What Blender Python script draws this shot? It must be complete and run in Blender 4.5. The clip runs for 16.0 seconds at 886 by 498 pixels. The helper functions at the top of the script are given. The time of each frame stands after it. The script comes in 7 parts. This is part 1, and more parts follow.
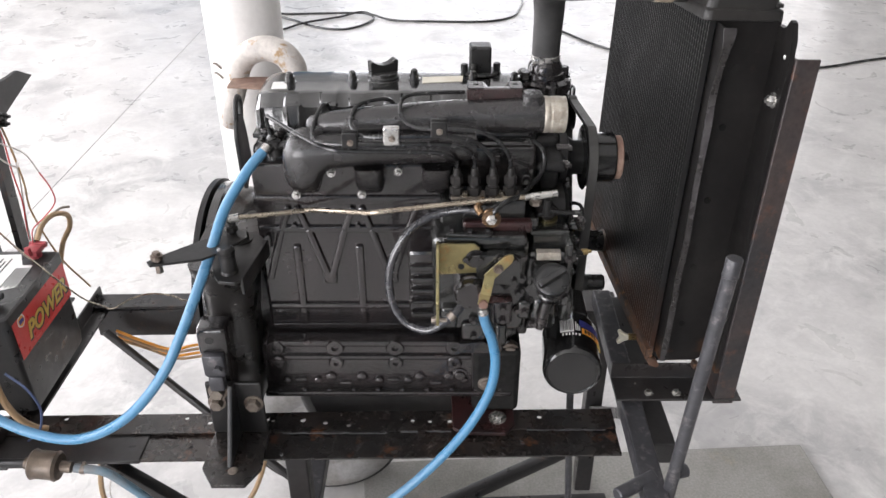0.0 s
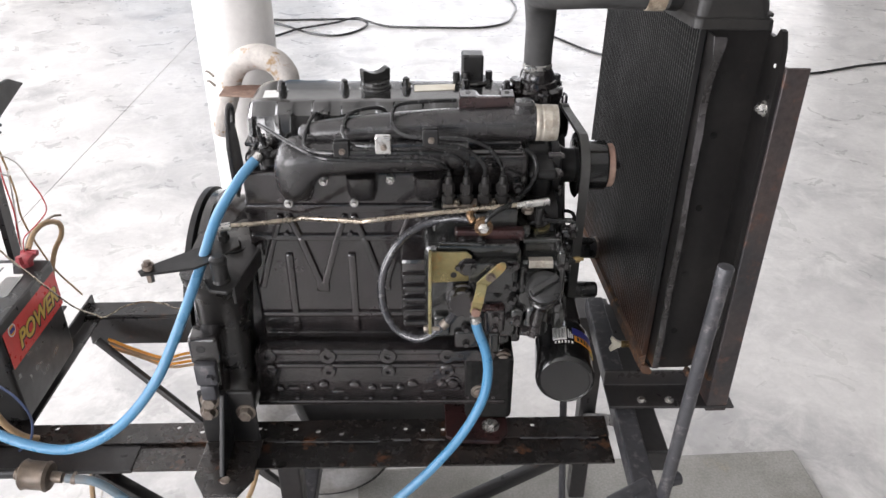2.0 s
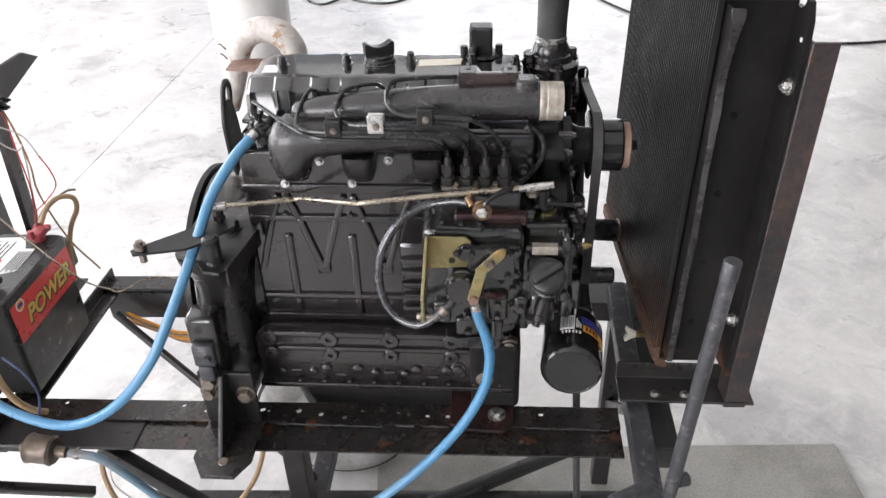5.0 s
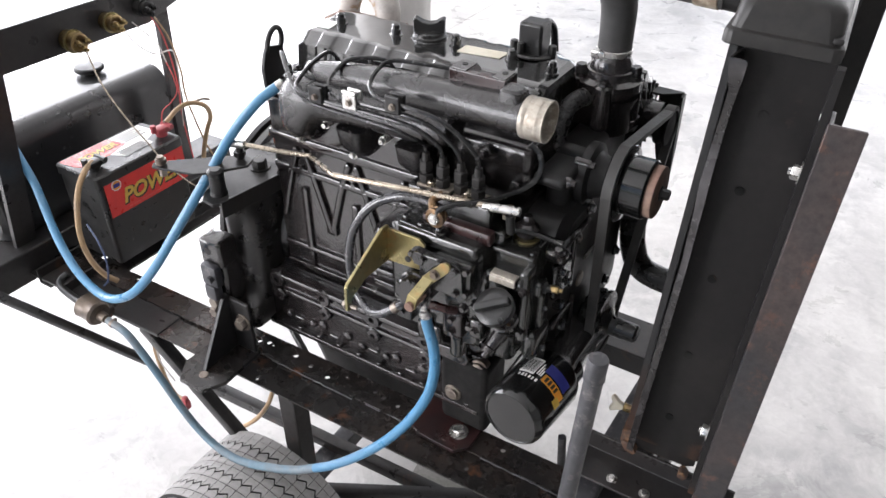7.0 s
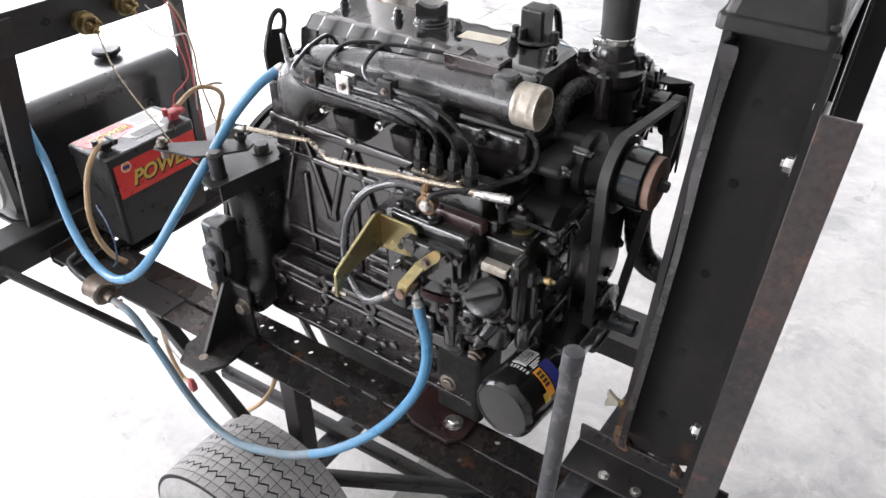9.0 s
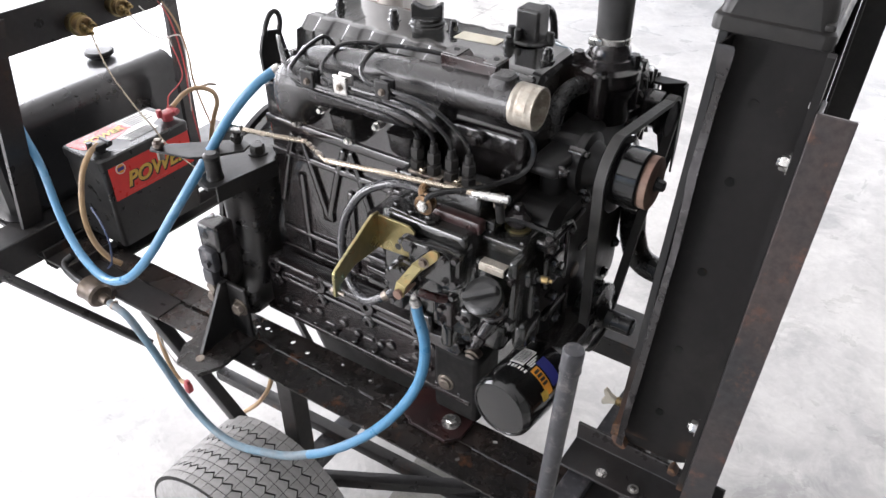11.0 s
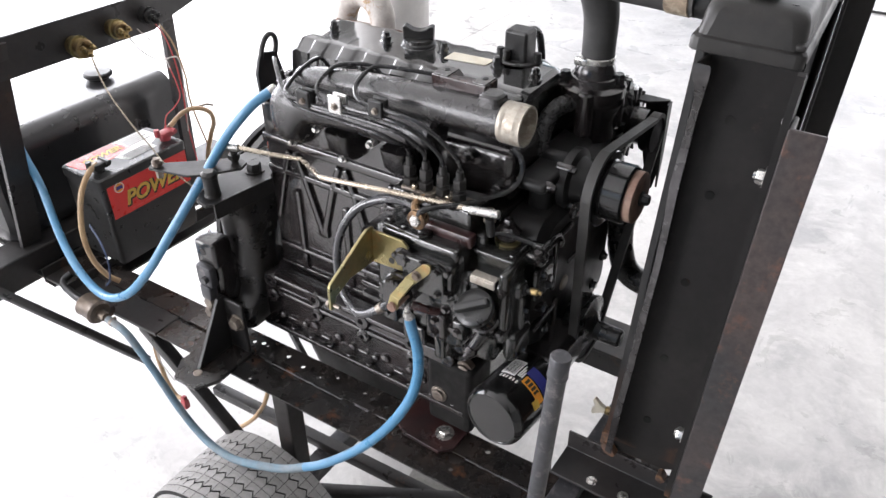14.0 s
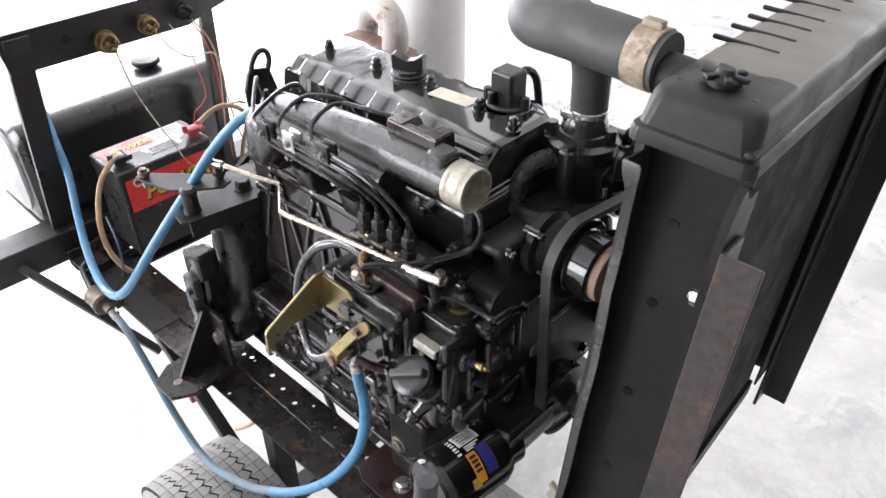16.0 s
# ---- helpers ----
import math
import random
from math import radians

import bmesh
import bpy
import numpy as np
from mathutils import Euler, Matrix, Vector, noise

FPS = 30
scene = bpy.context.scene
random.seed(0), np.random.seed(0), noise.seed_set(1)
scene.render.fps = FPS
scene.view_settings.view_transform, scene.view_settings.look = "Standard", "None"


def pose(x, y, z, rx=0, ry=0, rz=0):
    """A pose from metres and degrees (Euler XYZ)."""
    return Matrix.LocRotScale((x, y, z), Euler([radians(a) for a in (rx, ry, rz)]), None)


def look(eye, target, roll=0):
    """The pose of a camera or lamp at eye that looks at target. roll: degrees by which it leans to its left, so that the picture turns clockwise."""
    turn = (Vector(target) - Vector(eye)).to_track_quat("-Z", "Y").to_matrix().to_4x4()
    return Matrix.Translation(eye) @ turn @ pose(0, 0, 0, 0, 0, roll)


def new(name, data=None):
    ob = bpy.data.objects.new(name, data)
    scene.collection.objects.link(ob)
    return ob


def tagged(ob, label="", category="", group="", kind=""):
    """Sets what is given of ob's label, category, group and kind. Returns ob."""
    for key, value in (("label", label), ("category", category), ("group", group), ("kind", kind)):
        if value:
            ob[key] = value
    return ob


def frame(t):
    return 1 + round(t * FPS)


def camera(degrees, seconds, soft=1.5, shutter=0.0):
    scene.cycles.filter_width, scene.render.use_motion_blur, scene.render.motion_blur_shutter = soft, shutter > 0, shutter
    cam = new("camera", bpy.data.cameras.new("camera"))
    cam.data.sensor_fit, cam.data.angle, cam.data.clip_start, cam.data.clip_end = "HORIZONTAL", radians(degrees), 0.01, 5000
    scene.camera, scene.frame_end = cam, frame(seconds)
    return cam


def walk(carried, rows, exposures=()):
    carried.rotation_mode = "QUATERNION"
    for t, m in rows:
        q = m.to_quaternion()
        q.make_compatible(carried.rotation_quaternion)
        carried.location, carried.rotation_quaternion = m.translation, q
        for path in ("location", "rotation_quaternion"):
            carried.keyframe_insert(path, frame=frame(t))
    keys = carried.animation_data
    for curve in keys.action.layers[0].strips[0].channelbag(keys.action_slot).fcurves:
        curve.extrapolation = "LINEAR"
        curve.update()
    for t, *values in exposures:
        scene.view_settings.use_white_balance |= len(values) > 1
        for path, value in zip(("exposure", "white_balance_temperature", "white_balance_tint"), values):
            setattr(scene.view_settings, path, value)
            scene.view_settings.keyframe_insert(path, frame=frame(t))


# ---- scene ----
cam = camera(59.6, 16.0)
METRES, EYE, TILT, LEAN, TURN = 1.1, 1.6, -31.5, 0.0, 0.0
ROWS = [
    (0.0, 0.0, 0.0, 0.0, 0.0, 0.0, 0.0),
    (0.5, 0.0056, -0.0001, 0.0009, -0.16, 0.2, 0.23),
    (1.0, 0.0054, 0.0023, 0.0029, -0.4, 0.27, 0.13),
    (1.5, 0.0058, 0.0026, 0.0035, -0.48, 0.31, 0.17),
    (2.0, 0.0036, 0.0003, 0.0046, -0.38, 0.37, 0.14),
    (2.5, -0.0005, 0.0016, 0.006, -0.32, 0.45, -0.16),
    (3.0, -0.0008, 0.0063, 0.0069, -0.4, 0.12, -0.74),
    (3.5, 0.0039, 0.0088, 0.0068, -0.25, -0.2, -0.4),
    (4.0, 0.0117, 0.0165, 0.0066, 0.29, -0.85, -0.45),
    (6.5, 0.3603, 0.1711, 0.0999, 19.81, -5.76, -9.88),
    (7.0, 0.4795, 0.2274, 0.1352, 27.97, -8.26, -16.07),
    (7.5, 0.5302, 0.2616, 0.1467, 31.49, -9.69, -17.89),
    (8.0, 0.5304, 0.2658, 0.1503, 30.9, -9.43, -16.7),
    (8.5, 0.5149, 0.2632, 0.1437, 30.98, -9.85, -16.81),
    (9.0, 0.5171, 0.2626, 0.1433, 30.73, -9.66, -17.09),
    (11.5, 0.5124, 0.25, 0.1391, 29.91, -9.31, -16.8),
    (12.0, 0.513, 0.2413, 0.1394, 29.61, -8.67, -16.82),
    (12.5, 0.5195, 0.2358, 0.139, 29.11, -8.23, -16.61),
    (13.0, 0.5305, 0.2273, 0.1385, 29.19, -7.81, -16.57),
    (13.5, 0.537, 0.2268, 0.14, 29.11, -7.61, -16.39),
    (14.0, 0.5299, 0.2324, 0.1402, 29.54, -7.91, -16.57),
    (14.5, 0.5369, 0.2436, 0.1482, 30.35, -8.22, -16.81),
    (15.0, 0.5924, 0.2579, 0.1765, 33.1, -9.02, -18.3),
    (15.5, 0.6335, 0.3147, 0.22, 35.41, -10.86, -17.9),
    (16.0, 0.6096, 0.4037, 0.2891, 39.91, -13.38, -20.92),
]
walk(cam, [(t, pose(0, 0, EYE, TILT, LEAN, TURN) @ pose(METRES * x, METRES * y, METRES * z, 90 + pitch, roll, yaw)) for t, x, y, z, yaw, pitch, roll in ROWS],
     exposures=[(0.0, -0.14, 6450, 10), (4.2, -0.14, 6450, 10), (6.5, 0.08, 6330, 10), (14.0, 0.10, 6330, 10), (16.0, 0.24, 6300, 10)])

# ---- light ----
world = bpy.data.worlds.new("sky")
scene.world = world
world.use_nodes = True
wt = world.node_tree
sky = wt.nodes.new("ShaderNodeTexSky")
sky.sky_type = "NISHITA"
sky.sun_disc = False
sky.sun_elevation, sky.sun_rotation = radians(48), radians(250)
wt.links.new(sky.outputs[0], wt.nodes["Background"].inputs[0])
wt.nodes["Background"].inputs[1].default_value = 0.12


def lamp(name, kind, m, energy, color=(1, 1, 1), **more):
    data = bpy.data.lights.new(name, kind)
    data.energy, data.color = energy, color
    ob = new(name, data)
    ob.matrix_world = m
    if kind == "AREA":
        data.shape, data.size, data.size_y = "RECTANGLE", more["w"], more["h"]
    else:
        data.angle = radians(more["angle"])
    return ob


lamp("sun", "SUN", look((-6, -2, 9), (0, 0, 0)), 3.0, (1, 0.95, 0.88), angle=0.5)
# daylight through the hall's west door opening, out of view
lamp("daylight_west", "AREA", look((-5.4, 2.6, 1.9), (0, 2.6, 1.4)), 780, (1.0, 0.968, 0.995), w=8.0, h=3.4)
# added fill lamps without a seen source, placed to balance floor and engine
lamp("fill_north", "AREA", look((1.6, 9.6, 1.9), (0.6, 0, 1.0)), 185, (1.0, 0.968, 0.985), w=6.0, h=3.4)
lamp("fill_south", "AREA", look((-4.3, -4.7, 1.9), (-1.2, 0.4, 0.6)), 600, (1.0, 0.968, 0.985), w=4.2, h=3.2)

# ---- materials ----


def lin(c):
    return tuple(c) + (1.0,)


def material(name, base, rough=0.5, metal=0.0, alt=None, alt_scale=6.0, alt_cut=(0.45, 0.65), second=None, second_scale=30.0,
             second_cut=(0.55, 0.7), grain=0.12, grain_scale=90.0, bump=0.15, bump_scale=120.0, bump_dist=0.0012, rough_var=0.12,
             coat=0.0, spec=0.5, island=0.0, distort=0.0):
    """A procedural paint, metal or stone: base colour, two layers of patches, fine grain, relief."""
    m = bpy.data.materials.new(name)
    m.use_nodes = True
    nt = m.node_tree
    bsdf = nt.nodes["Principled BSDF"]
    co = nt.nodes.new("ShaderNodeTexCoord")

    def tex(scale, detail=4.0, roughness=0.6):
        n = nt.nodes.new("ShaderNodeTexNoise")
        n.inputs["Scale"].default_value, n.inputs["Detail"].default_value, n.inputs["Roughness"].default_value = scale, detail, roughness
        n.inputs["Distortion"].default_value = distort
        nt.links.new(co.outputs["Object"], n.inputs["Vector"])
        return n

    def ramp(src, lo, hi):
        n = nt.nodes.new("ShaderNodeMapRange")
        n.inputs[1].default_value, n.inputs[2].default_value = lo, hi
        nt.links.new(src, n.inputs[0])
        return n.outputs[0]

    def mix(fac, a, b, kind="MIX"):
        n = nt.nodes.new("ShaderNodeMix")
        n.data_type, n.blend_type = "RGBA", kind
        for sock, v in ((n.inputs[0], fac), (n.inputs[6], a), (n.inputs[7], b)):
            if isinstance(v, (float, int)):
                sock.default_value = v
            elif isinstance(v, tuple):
                sock.default_value = v
            else:
                nt.links.new(v, sock)
        return n.outputs[2]

    fine = tex(grain_scale, 5.0)
    col = lin(base)
    if alt:
        col = mix(ramp(tex(alt_scale).outputs[0], *alt_cut), col, lin(alt))
    if second:
        col = mix(ramp(tex(second_scale, 6.0, 0.7).outputs[0], *second_cut), col, lin(second))
    lo, hi = 1 - grain, 1 + grain
    g = nt.nodes.new("ShaderNodeMapRange")
    g.inputs[1].default_value, g.inputs[2].default_value, g.inputs[3].default_value, g.inputs[4].default_value = 0.3, 0.7, lo, hi
    nt.links.new(fine.outputs[0], g.inputs[0])
    cg = nt.nodes.new("ShaderNodeCombineColor")
    for i in range(3):
        nt.links.new(g.outputs[0], cg.inputs[i])
    col = mix(1.0, col, cg.outputs[0], "MULTIPLY")
    if island:
        geo = nt.nodes.new("ShaderNodeObjectInfo")
        hv = nt.nodes.new("ShaderNodeHueSaturation")
        iv = nt.nodes.new("ShaderNodeMapRange")
        iv.inputs[3].default_value, iv.inputs[4].default_value = 1 - island, 1 + island
        nt.links.new(geo.outputs["Random"], iv.inputs[0])
        nt.links.new(iv.outputs[0], hv.inputs["Value"])
        nt.links.new(col, hv.inputs["Color"])
        col = hv.outputs[0]
    nt.links.new(col, bsdf.inputs["Base Color"])
    r = nt.nodes.new("ShaderNodeMapRange")
    r.inputs[1].default_value, r.inputs[2].default_value = 0.3, 0.7
    r.inputs[3].default_value, r.inputs[4].default_value = max(0.03, rough - rough_var), min(1.0, rough + rough_var)
    nt.links.new(tex(alt_scale * 3, 5.0).outputs[0], r.inputs[0])
    nt.links.new(r.outputs[0], bsdf.inputs["Roughness"])
    bsdf.inputs["Metallic"].default_value = metal
    bsdf.inputs["Specular IOR Level"].default_value = spec
    bsdf.inputs["Coat Weight"].default_value = coat
    bsdf.inputs["Coat Roughness"].default_value = 0.06
    if bump:
        b = nt.nodes.new("ShaderNodeBump")
        b.inputs["Strength"].default_value, b.inputs["Distance"].default_value = bump, bump_dist
        nt.links.new(tex(bump_scale, 4.0).outputs[0], b.inputs["Height"])
        nt.links.new(b.outputs[0], bsdf.inputs["Normal"])
    return m


M = {}
M["concrete"] = material("polished_concrete", (0.50, 0.49, 0.475), 0.36, alt=(0.32, 0.315, 0.31), alt_scale=1.9, alt_cut=(0.40, 0.68), distort=0.8, second=(0.57, 0.56, 0.54),
                         second_scale=5.0, second_cut=(0.45, 0.7), grain=0.07, grain_scale=40, bump=0.05, bump_scale=60, rough_var=0.15)
M["plaster"] = material("unseen_wall_grey", (0.30, 0.30, 0.295), 0.7, alt=(0.26, 0.26, 0.255), alt_scale=1.0)
M["whitewash"] = material("bounce_ceiling_white", (0.82, 0.82, 0.81), 0.8, alt=(0.77, 0.77, 0.76), alt_scale=1.2)
M["cast"] = material("black_painted_cast_iron", (0.0140, 0.0124, 0.0124), 0.16, alt=(0.024, 0.0192, 0.0192), alt_scale=9, second=(0.036, 0.024, 0.022), second_scale=22,
                     second_cut=(0.6, 0.8), grain=0.3, grain_scale=140, bump=0.36, bump_scale=170, bump_dist=0.0016, rough_var=0.08, coat=0.5, spec=0.5)
M["housing"] = material("smooth_black_cast_iron", (0.017, 0.0158, 0.0152), 0.30, alt=(0.022, 0.020, 0.0185), alt_scale=8, second=(0.032, 0.023, 0.021), second_scale=18, second_cut=(0.62, 0.8),
                        grain=0.2, grain_scale=140, bump=0.12, bump_scale=120, rough_var=0.08, coat=0.15)
M["crackle"] = material("textured_black_paint", (0.0145, 0.0134, 0.0137), 0.24, alt=(0.020, 0.0178, 0.0182), alt_scale=9, grain=0.25, grain_scale=140, bump=0.6, bump_scale=300, bump_dist=0.0016, rough_var=0.08, coat=0.3)
M["casepaint"] = material("thin_grey_black_enamel", (0.0165, 0.0168, 0.0158), 0.13, alt=(0.0115, 0.0113, 0.0106), alt_scale=18, second=(0.045, 0.042, 0.038), second_scale=40, second_cut=(0.6, 0.78), grain=0.25, bump=0.5, bump_scale=120, bump_dist=0.0024, rough_var=0.08, coat=0.7)
M["braid"] = material("braided_rubber", (0.016, 0.016, 0.016), 0.3, alt=(0.03, 0.03, 0.03), alt_scale=60, grain=0.3, bump=0.9, bump_scale=260, bump_dist=0.003)
M["gloss"] = material("gloss_black_enamel", (0.014, 0.0138, 0.0136), 0.14, alt=(0.019, 0.0185, 0.0182), alt_scale=8, grain=0.15, bump=0.10, bump_scale=90, bump_dist=0.002, rough_var=0.06, coat=0.9)
M["filterpaint"] = material("gloss_black_filter_paint", (0.006, 0.006, 0.006), 0.14, alt=(0.009, 0.0088, 0.0085), alt_scale=20, grain=0.1, bump=0.05, bump_scale=40, rough_var=0.05, coat=0.2)
M["satin"] = material("satin_black_paint", (0.0135, 0.0132, 0.0132), 0.40, alt=(0.021, 0.0195, 0.0185), alt_scale=7, second=(0.045, 0.033, 0.026), second_scale=26,
                      second_cut=(0.66, 0.8), grain=0.2, bump=0.12, rough_var=0.12, spec=0.3)
M["frame"] = material("black_painted_steel", (0.022, 0.0212, 0.0214), 0.36, alt=(0.026, 0.023, 0.022), alt_scale=6, second=(0.085, 0.042, 0.024), second_scale=16,
                      second_cut=(0.60, 0.76), grain=0.22, bump=0.15, rough_var=0.14, spec=0.4)
M["rail"] = material("black_rail_steel", (0.0155, 0.0142, 0.0136), 0.26, alt=(0.026, 0.019, 0.016), alt_scale=7, alt_cut=(0.45, 0.62), second=(0.12, 0.05, 0.024), second_scale=17,
                     second_cut=(0.585, 0.715), grain=0.4, grain_scale=90, bump=0.35, bump_scale=80)
M["grey"] = material("worn_grey_steel", (0.052, 0.052, 0.057), 0.4, 0.3, alt=(0.045, 0.045, 0.05), alt_scale=11, second=(0.13, 0.12, 0.12), second_scale=45,
                     grain=0.2, bump=0.15)
M["rust"] = material("rusted_dark_steel", (0.038, 0.029, 0.027), 0.42, 0.0, alt=(0.020, 0.019, 0.020), alt_scale=6, alt_cut=(0.45, 0.58), second=(0.115, 0.052, 0.032), second_scale=28,
                     second_cut=(0.56, 0.74), grain=0.4, grain_scale=110, bump=0.4)
M["rusty_lip"] = material("orange_rust", (0.075, 0.036, 0.019), 0.75, alt=(0.030, 0.021, 0.018), alt_scale=20, second=(0.20, 0.10, 0.04), second_scale=60, grain=0.3, bump=0.5)
M["maroon"] = material("maroon_primer", (0.033, 0.0125, 0.0118), 0.34, alt=(0.013, 0.009, 0.009), alt_scale=12, grain=0.2, bump=0.12)
M["maroon_dark"] = material("black_over_maroon_primer", (0.019, 0.0112, 0.0108), 0.30, alt=(0.026, 0.0115, 0.0108), alt_scale=14, grain=0.2, bump=0.12, coat=0.3)
M["blue"] = material("blue_rubber_hose", (0.060, 0.195, 0.34), 0.34, alt=(0.085, 0.21, 0.34), alt_scale=9, grain=0.05, bump=0.06)
M["blue_dusty"] = material("dusty_blue_rubber_hose", (0.105, 0.175, 0.225), 0.55, alt=(0.15, 0.165, 0.175), alt_scale=12, grain=0.1, bump=0.08)
M["rubber"] = material("black_rubber", (0.011, 0.011, 0.011), 0.28, alt=(0.02, 0.02, 0.02), alt_scale=14, grain=0.15, bump=0.12)
M["oilyhose"] = material("oily_black_rubber", (0.022, 0.022, 0.025), 0.22, alt=(0.035, 0.035, 0.04), alt_scale=25, grain=0.2, bump=0.25, bump_scale=160, coat=0.6)
M["greyhose"] = material("greyish_rubber_hose", (0.042, 0.0415, 0.041), 0.58, alt=(0.064, 0.0625, 0.060), alt_scale=10, grain=0.12, bump=0.12)
M["belt"] = material("worn_rubber_belt", (0.035, 0.034, 0.032), 0.6, alt=(0.05, 0.048, 0.045), alt_scale=30, grain=0.2, bump=0.2)
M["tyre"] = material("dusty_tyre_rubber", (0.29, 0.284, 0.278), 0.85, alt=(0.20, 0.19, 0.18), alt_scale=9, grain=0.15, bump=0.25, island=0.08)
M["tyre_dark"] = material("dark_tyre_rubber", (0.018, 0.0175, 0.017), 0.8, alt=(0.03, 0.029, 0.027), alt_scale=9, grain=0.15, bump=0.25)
M["steel"] = material("bright_zinc_steel", (0.55, 0.54, 0.52), 0.28, 0.9, alt=(0.42, 0.41, 0.39), alt_scale=30, grain=0.1, bump=0.08)
M["bolt"] = material("dull_bolt_steel", (0.22, 0.19, 0.16), 0.4, 0.7, alt=(0.13, 0.10, 0.085), alt_scale=40, grain=0.2, bump=0.1)
M["line"] = material("black_steel_line", (0.045, 0.045, 0.046), 0.2, 0.5, alt=(0.025, 0.025, 0.025), alt_scale=30, grain=0.1, bump=0.0)
M["rod"] = material("yellowed_zinc_rod", (0.37, 0.325, 0.26), 0.26, 0.9, alt=(0.28, 0.235, 0.185), alt_scale=20, grain=0.1, bump=0.06)
M["zinc"] = material("yellow_zinc_plate", (0.275, 0.228, 0.108), 0.33, 0.8, alt=(0.24, 0.22, 0.12), alt_scale=14, second=(0.33, 0.20, 0.085), second_scale=30, grain=0.12, bump=0.06)
M["bronze"] = material("brown_bronze", (0.17, 0.105, 0.055), 0.32, 0.85, alt=(0.09, 0.06, 0.04), alt_scale=50, grain=0.2, bump=0.08)
M["brass"] = material("brass", (0.30, 0.22, 0.10), 0.35, 0.9, alt=(0.16, 0.11, 0.06), alt_scale=40, grain=0.2, bump=0.08)
M["collar"] = material("stained_aluminium", (0.42, 0.385, 0.33), 0.45, 0.5, alt=(0.27, 0.23, 0.185), alt_scale=40, second=(0.58, 0.54, 0.46), second_scale=70, grain=0.15, bump=0.15)
M["exhaust"] = material("flaking_grey_exhaust_paint", (0.44, 0.41, 0.38), 0.6, alt=(0.34, 0.315, 0.29), alt_scale=10, second=(0.27, 0.175, 0.09), second_scale=19, second_cut=(0.55, 0.60), grain=0.15, bump=0.4)
M["exhaust_rust"] = material("brown_rusted_exhaust", (0.17, 0.10, 0.075), 0.7, alt=(0.24, 0.16, 0.12), alt_scale=20, grain=0.2, bump=0.4)
M["whitepost"] = material("white_post_paint", (0.72, 0.70, 0.68), 0.45, alt=(0.64, 0.62, 0.60), alt_scale=5, second=(0.58, 0.53, 0.48), second_scale=9, second_cut=(0.66, 0.8), grain=0.04, bump=0.05)
M["plastic"] = material("black_battery_plastic", (0.014, 0.014, 0.014), 0.34, alt=(0.022, 0.0215, 0.0205), alt_scale=12, grain=0.1, bump=0.06)
M["red"] = material("red_label", (0.60, 0.035, 0.030), 0.35, alt=(0.54, 0.03, 0.028), alt_scale=20, grain=0.04, bump=0.0)
M["redlight"] = material("pale_red_label", (0.62, 0.075, 0.07), 0.3, alt=(0.56, 0.06, 0.055), alt_scale=20, grain=0.04, bump=0.0)
M["gold"] = material("gold_print", (0.58, 0.40, 0.075), 0.4, alt=(0.46, 0.30, 0.05), alt_scale=60, grain=0.05, bump=0.0)
# black of print, also the painted-on shade of hole discs
M["ink"] = material("print_and_hole_black", (0.012, 0.012, 0.012), 0.45, grain=0.05, bump=0.0)
M["paper"] = material("white_label", (0.74, 0.74, 0.72), 0.45, alt=(0.66, 0.66, 0.63), alt_scale=30, grain=0.04, bump=0.0)
M["cream"] = material("cream_label", (0.62, 0.58, 0.48), 0.5, alt=(0.55, 0.50, 0.40), alt_scale=30, grain=0.08, bump=0.0)
M["labelblue"] = material("blue_print", (0.03, 0.035, 0.20), 0.35, grain=0.05, bump=0.0)
M["orange"] = material("orange_print", (0.72, 0.30, 0.035), 0.35, grain=0.05, bump=0.0)
M["tan"] = material("tan_cable", (0.36, 0.24, 0.13), 0.5, alt=(0.28, 0.19, 0.11), alt_scale=30, grain=0.1, bump=0.05)
M["tan_clamp"] = material("dirty_clamp", (0.26, 0.205, 0.15), 0.6, 0.2, alt=(0.42, 0.37, 0.29), alt_scale=45, second=(0.10, 0.075, 0.055), second_scale=70, grain=0.25, bump=0.4)
M["wire_white"] = material("pale_wire", (0.50, 0.47, 0.44), 0.5, grain=0.05, bump=0.0)
M["wire_red"] = material("red_wire", (0.42, 0.05, 0.05), 0.45, grain=0.05, bump=0.0)
M["wire_blue"] = material("dark_blue_wire", (0.05, 0.07, 0.14), 0.45, grain=0.05, bump=0.0)
M["redterm"] = material("red_terminal", (0.35, 0.05, 0.06), 0.5, alt=(0.22, 0.05, 0.05), alt_scale=40, grain=0.1, bump=0.1)
M["core"] = material("radiator_core", (0.007, 0.007, 0.007), 0.7, 0.2, alt=(0.024, 0.023, 0.022), alt_scale=8, second=(0.10, 0.055, 0.03), second_scale=12, second_cut=(0.64, 0.78), grain=0.25, bump=0.2, spec=0.12)
M["fin"] = material("radiator_fins", (0.011, 0.0108, 0.0107), 0.42, 0.1, alt=(0.006, 0.006, 0.006), alt_scale=5, second=(0.05, 0.028, 0.016), second_scale=14, second_cut=(0.68, 0.82), grain=0.25, bump=0.2)
# fin edges paler than the tubes, broken by dark patches
M["finedge"] = material("pale_fin_edges", (0.085, 0.084, 0.083), 0.40, 0.2, alt=(0.016, 0.016, 0.016), alt_scale=7, alt_cut=(0.44, 0.60), second=(0.10, 0.075, 0.055), second_scale=60, second_cut=(0.62, 0.72), grain=0.4, bump=0.2)
M["mat"] = material("grey_floor_mat", (0.25, 0.243, 0.225), 0.75, alt=(0.175, 0.168, 0.15), alt_scale=5, second=(0.26, 0.225, 0.16), second_scale=7, second_cut=(0.60, 0.78), grain=0.2, grain_scale=160, bump=0.5, bump_scale=220)
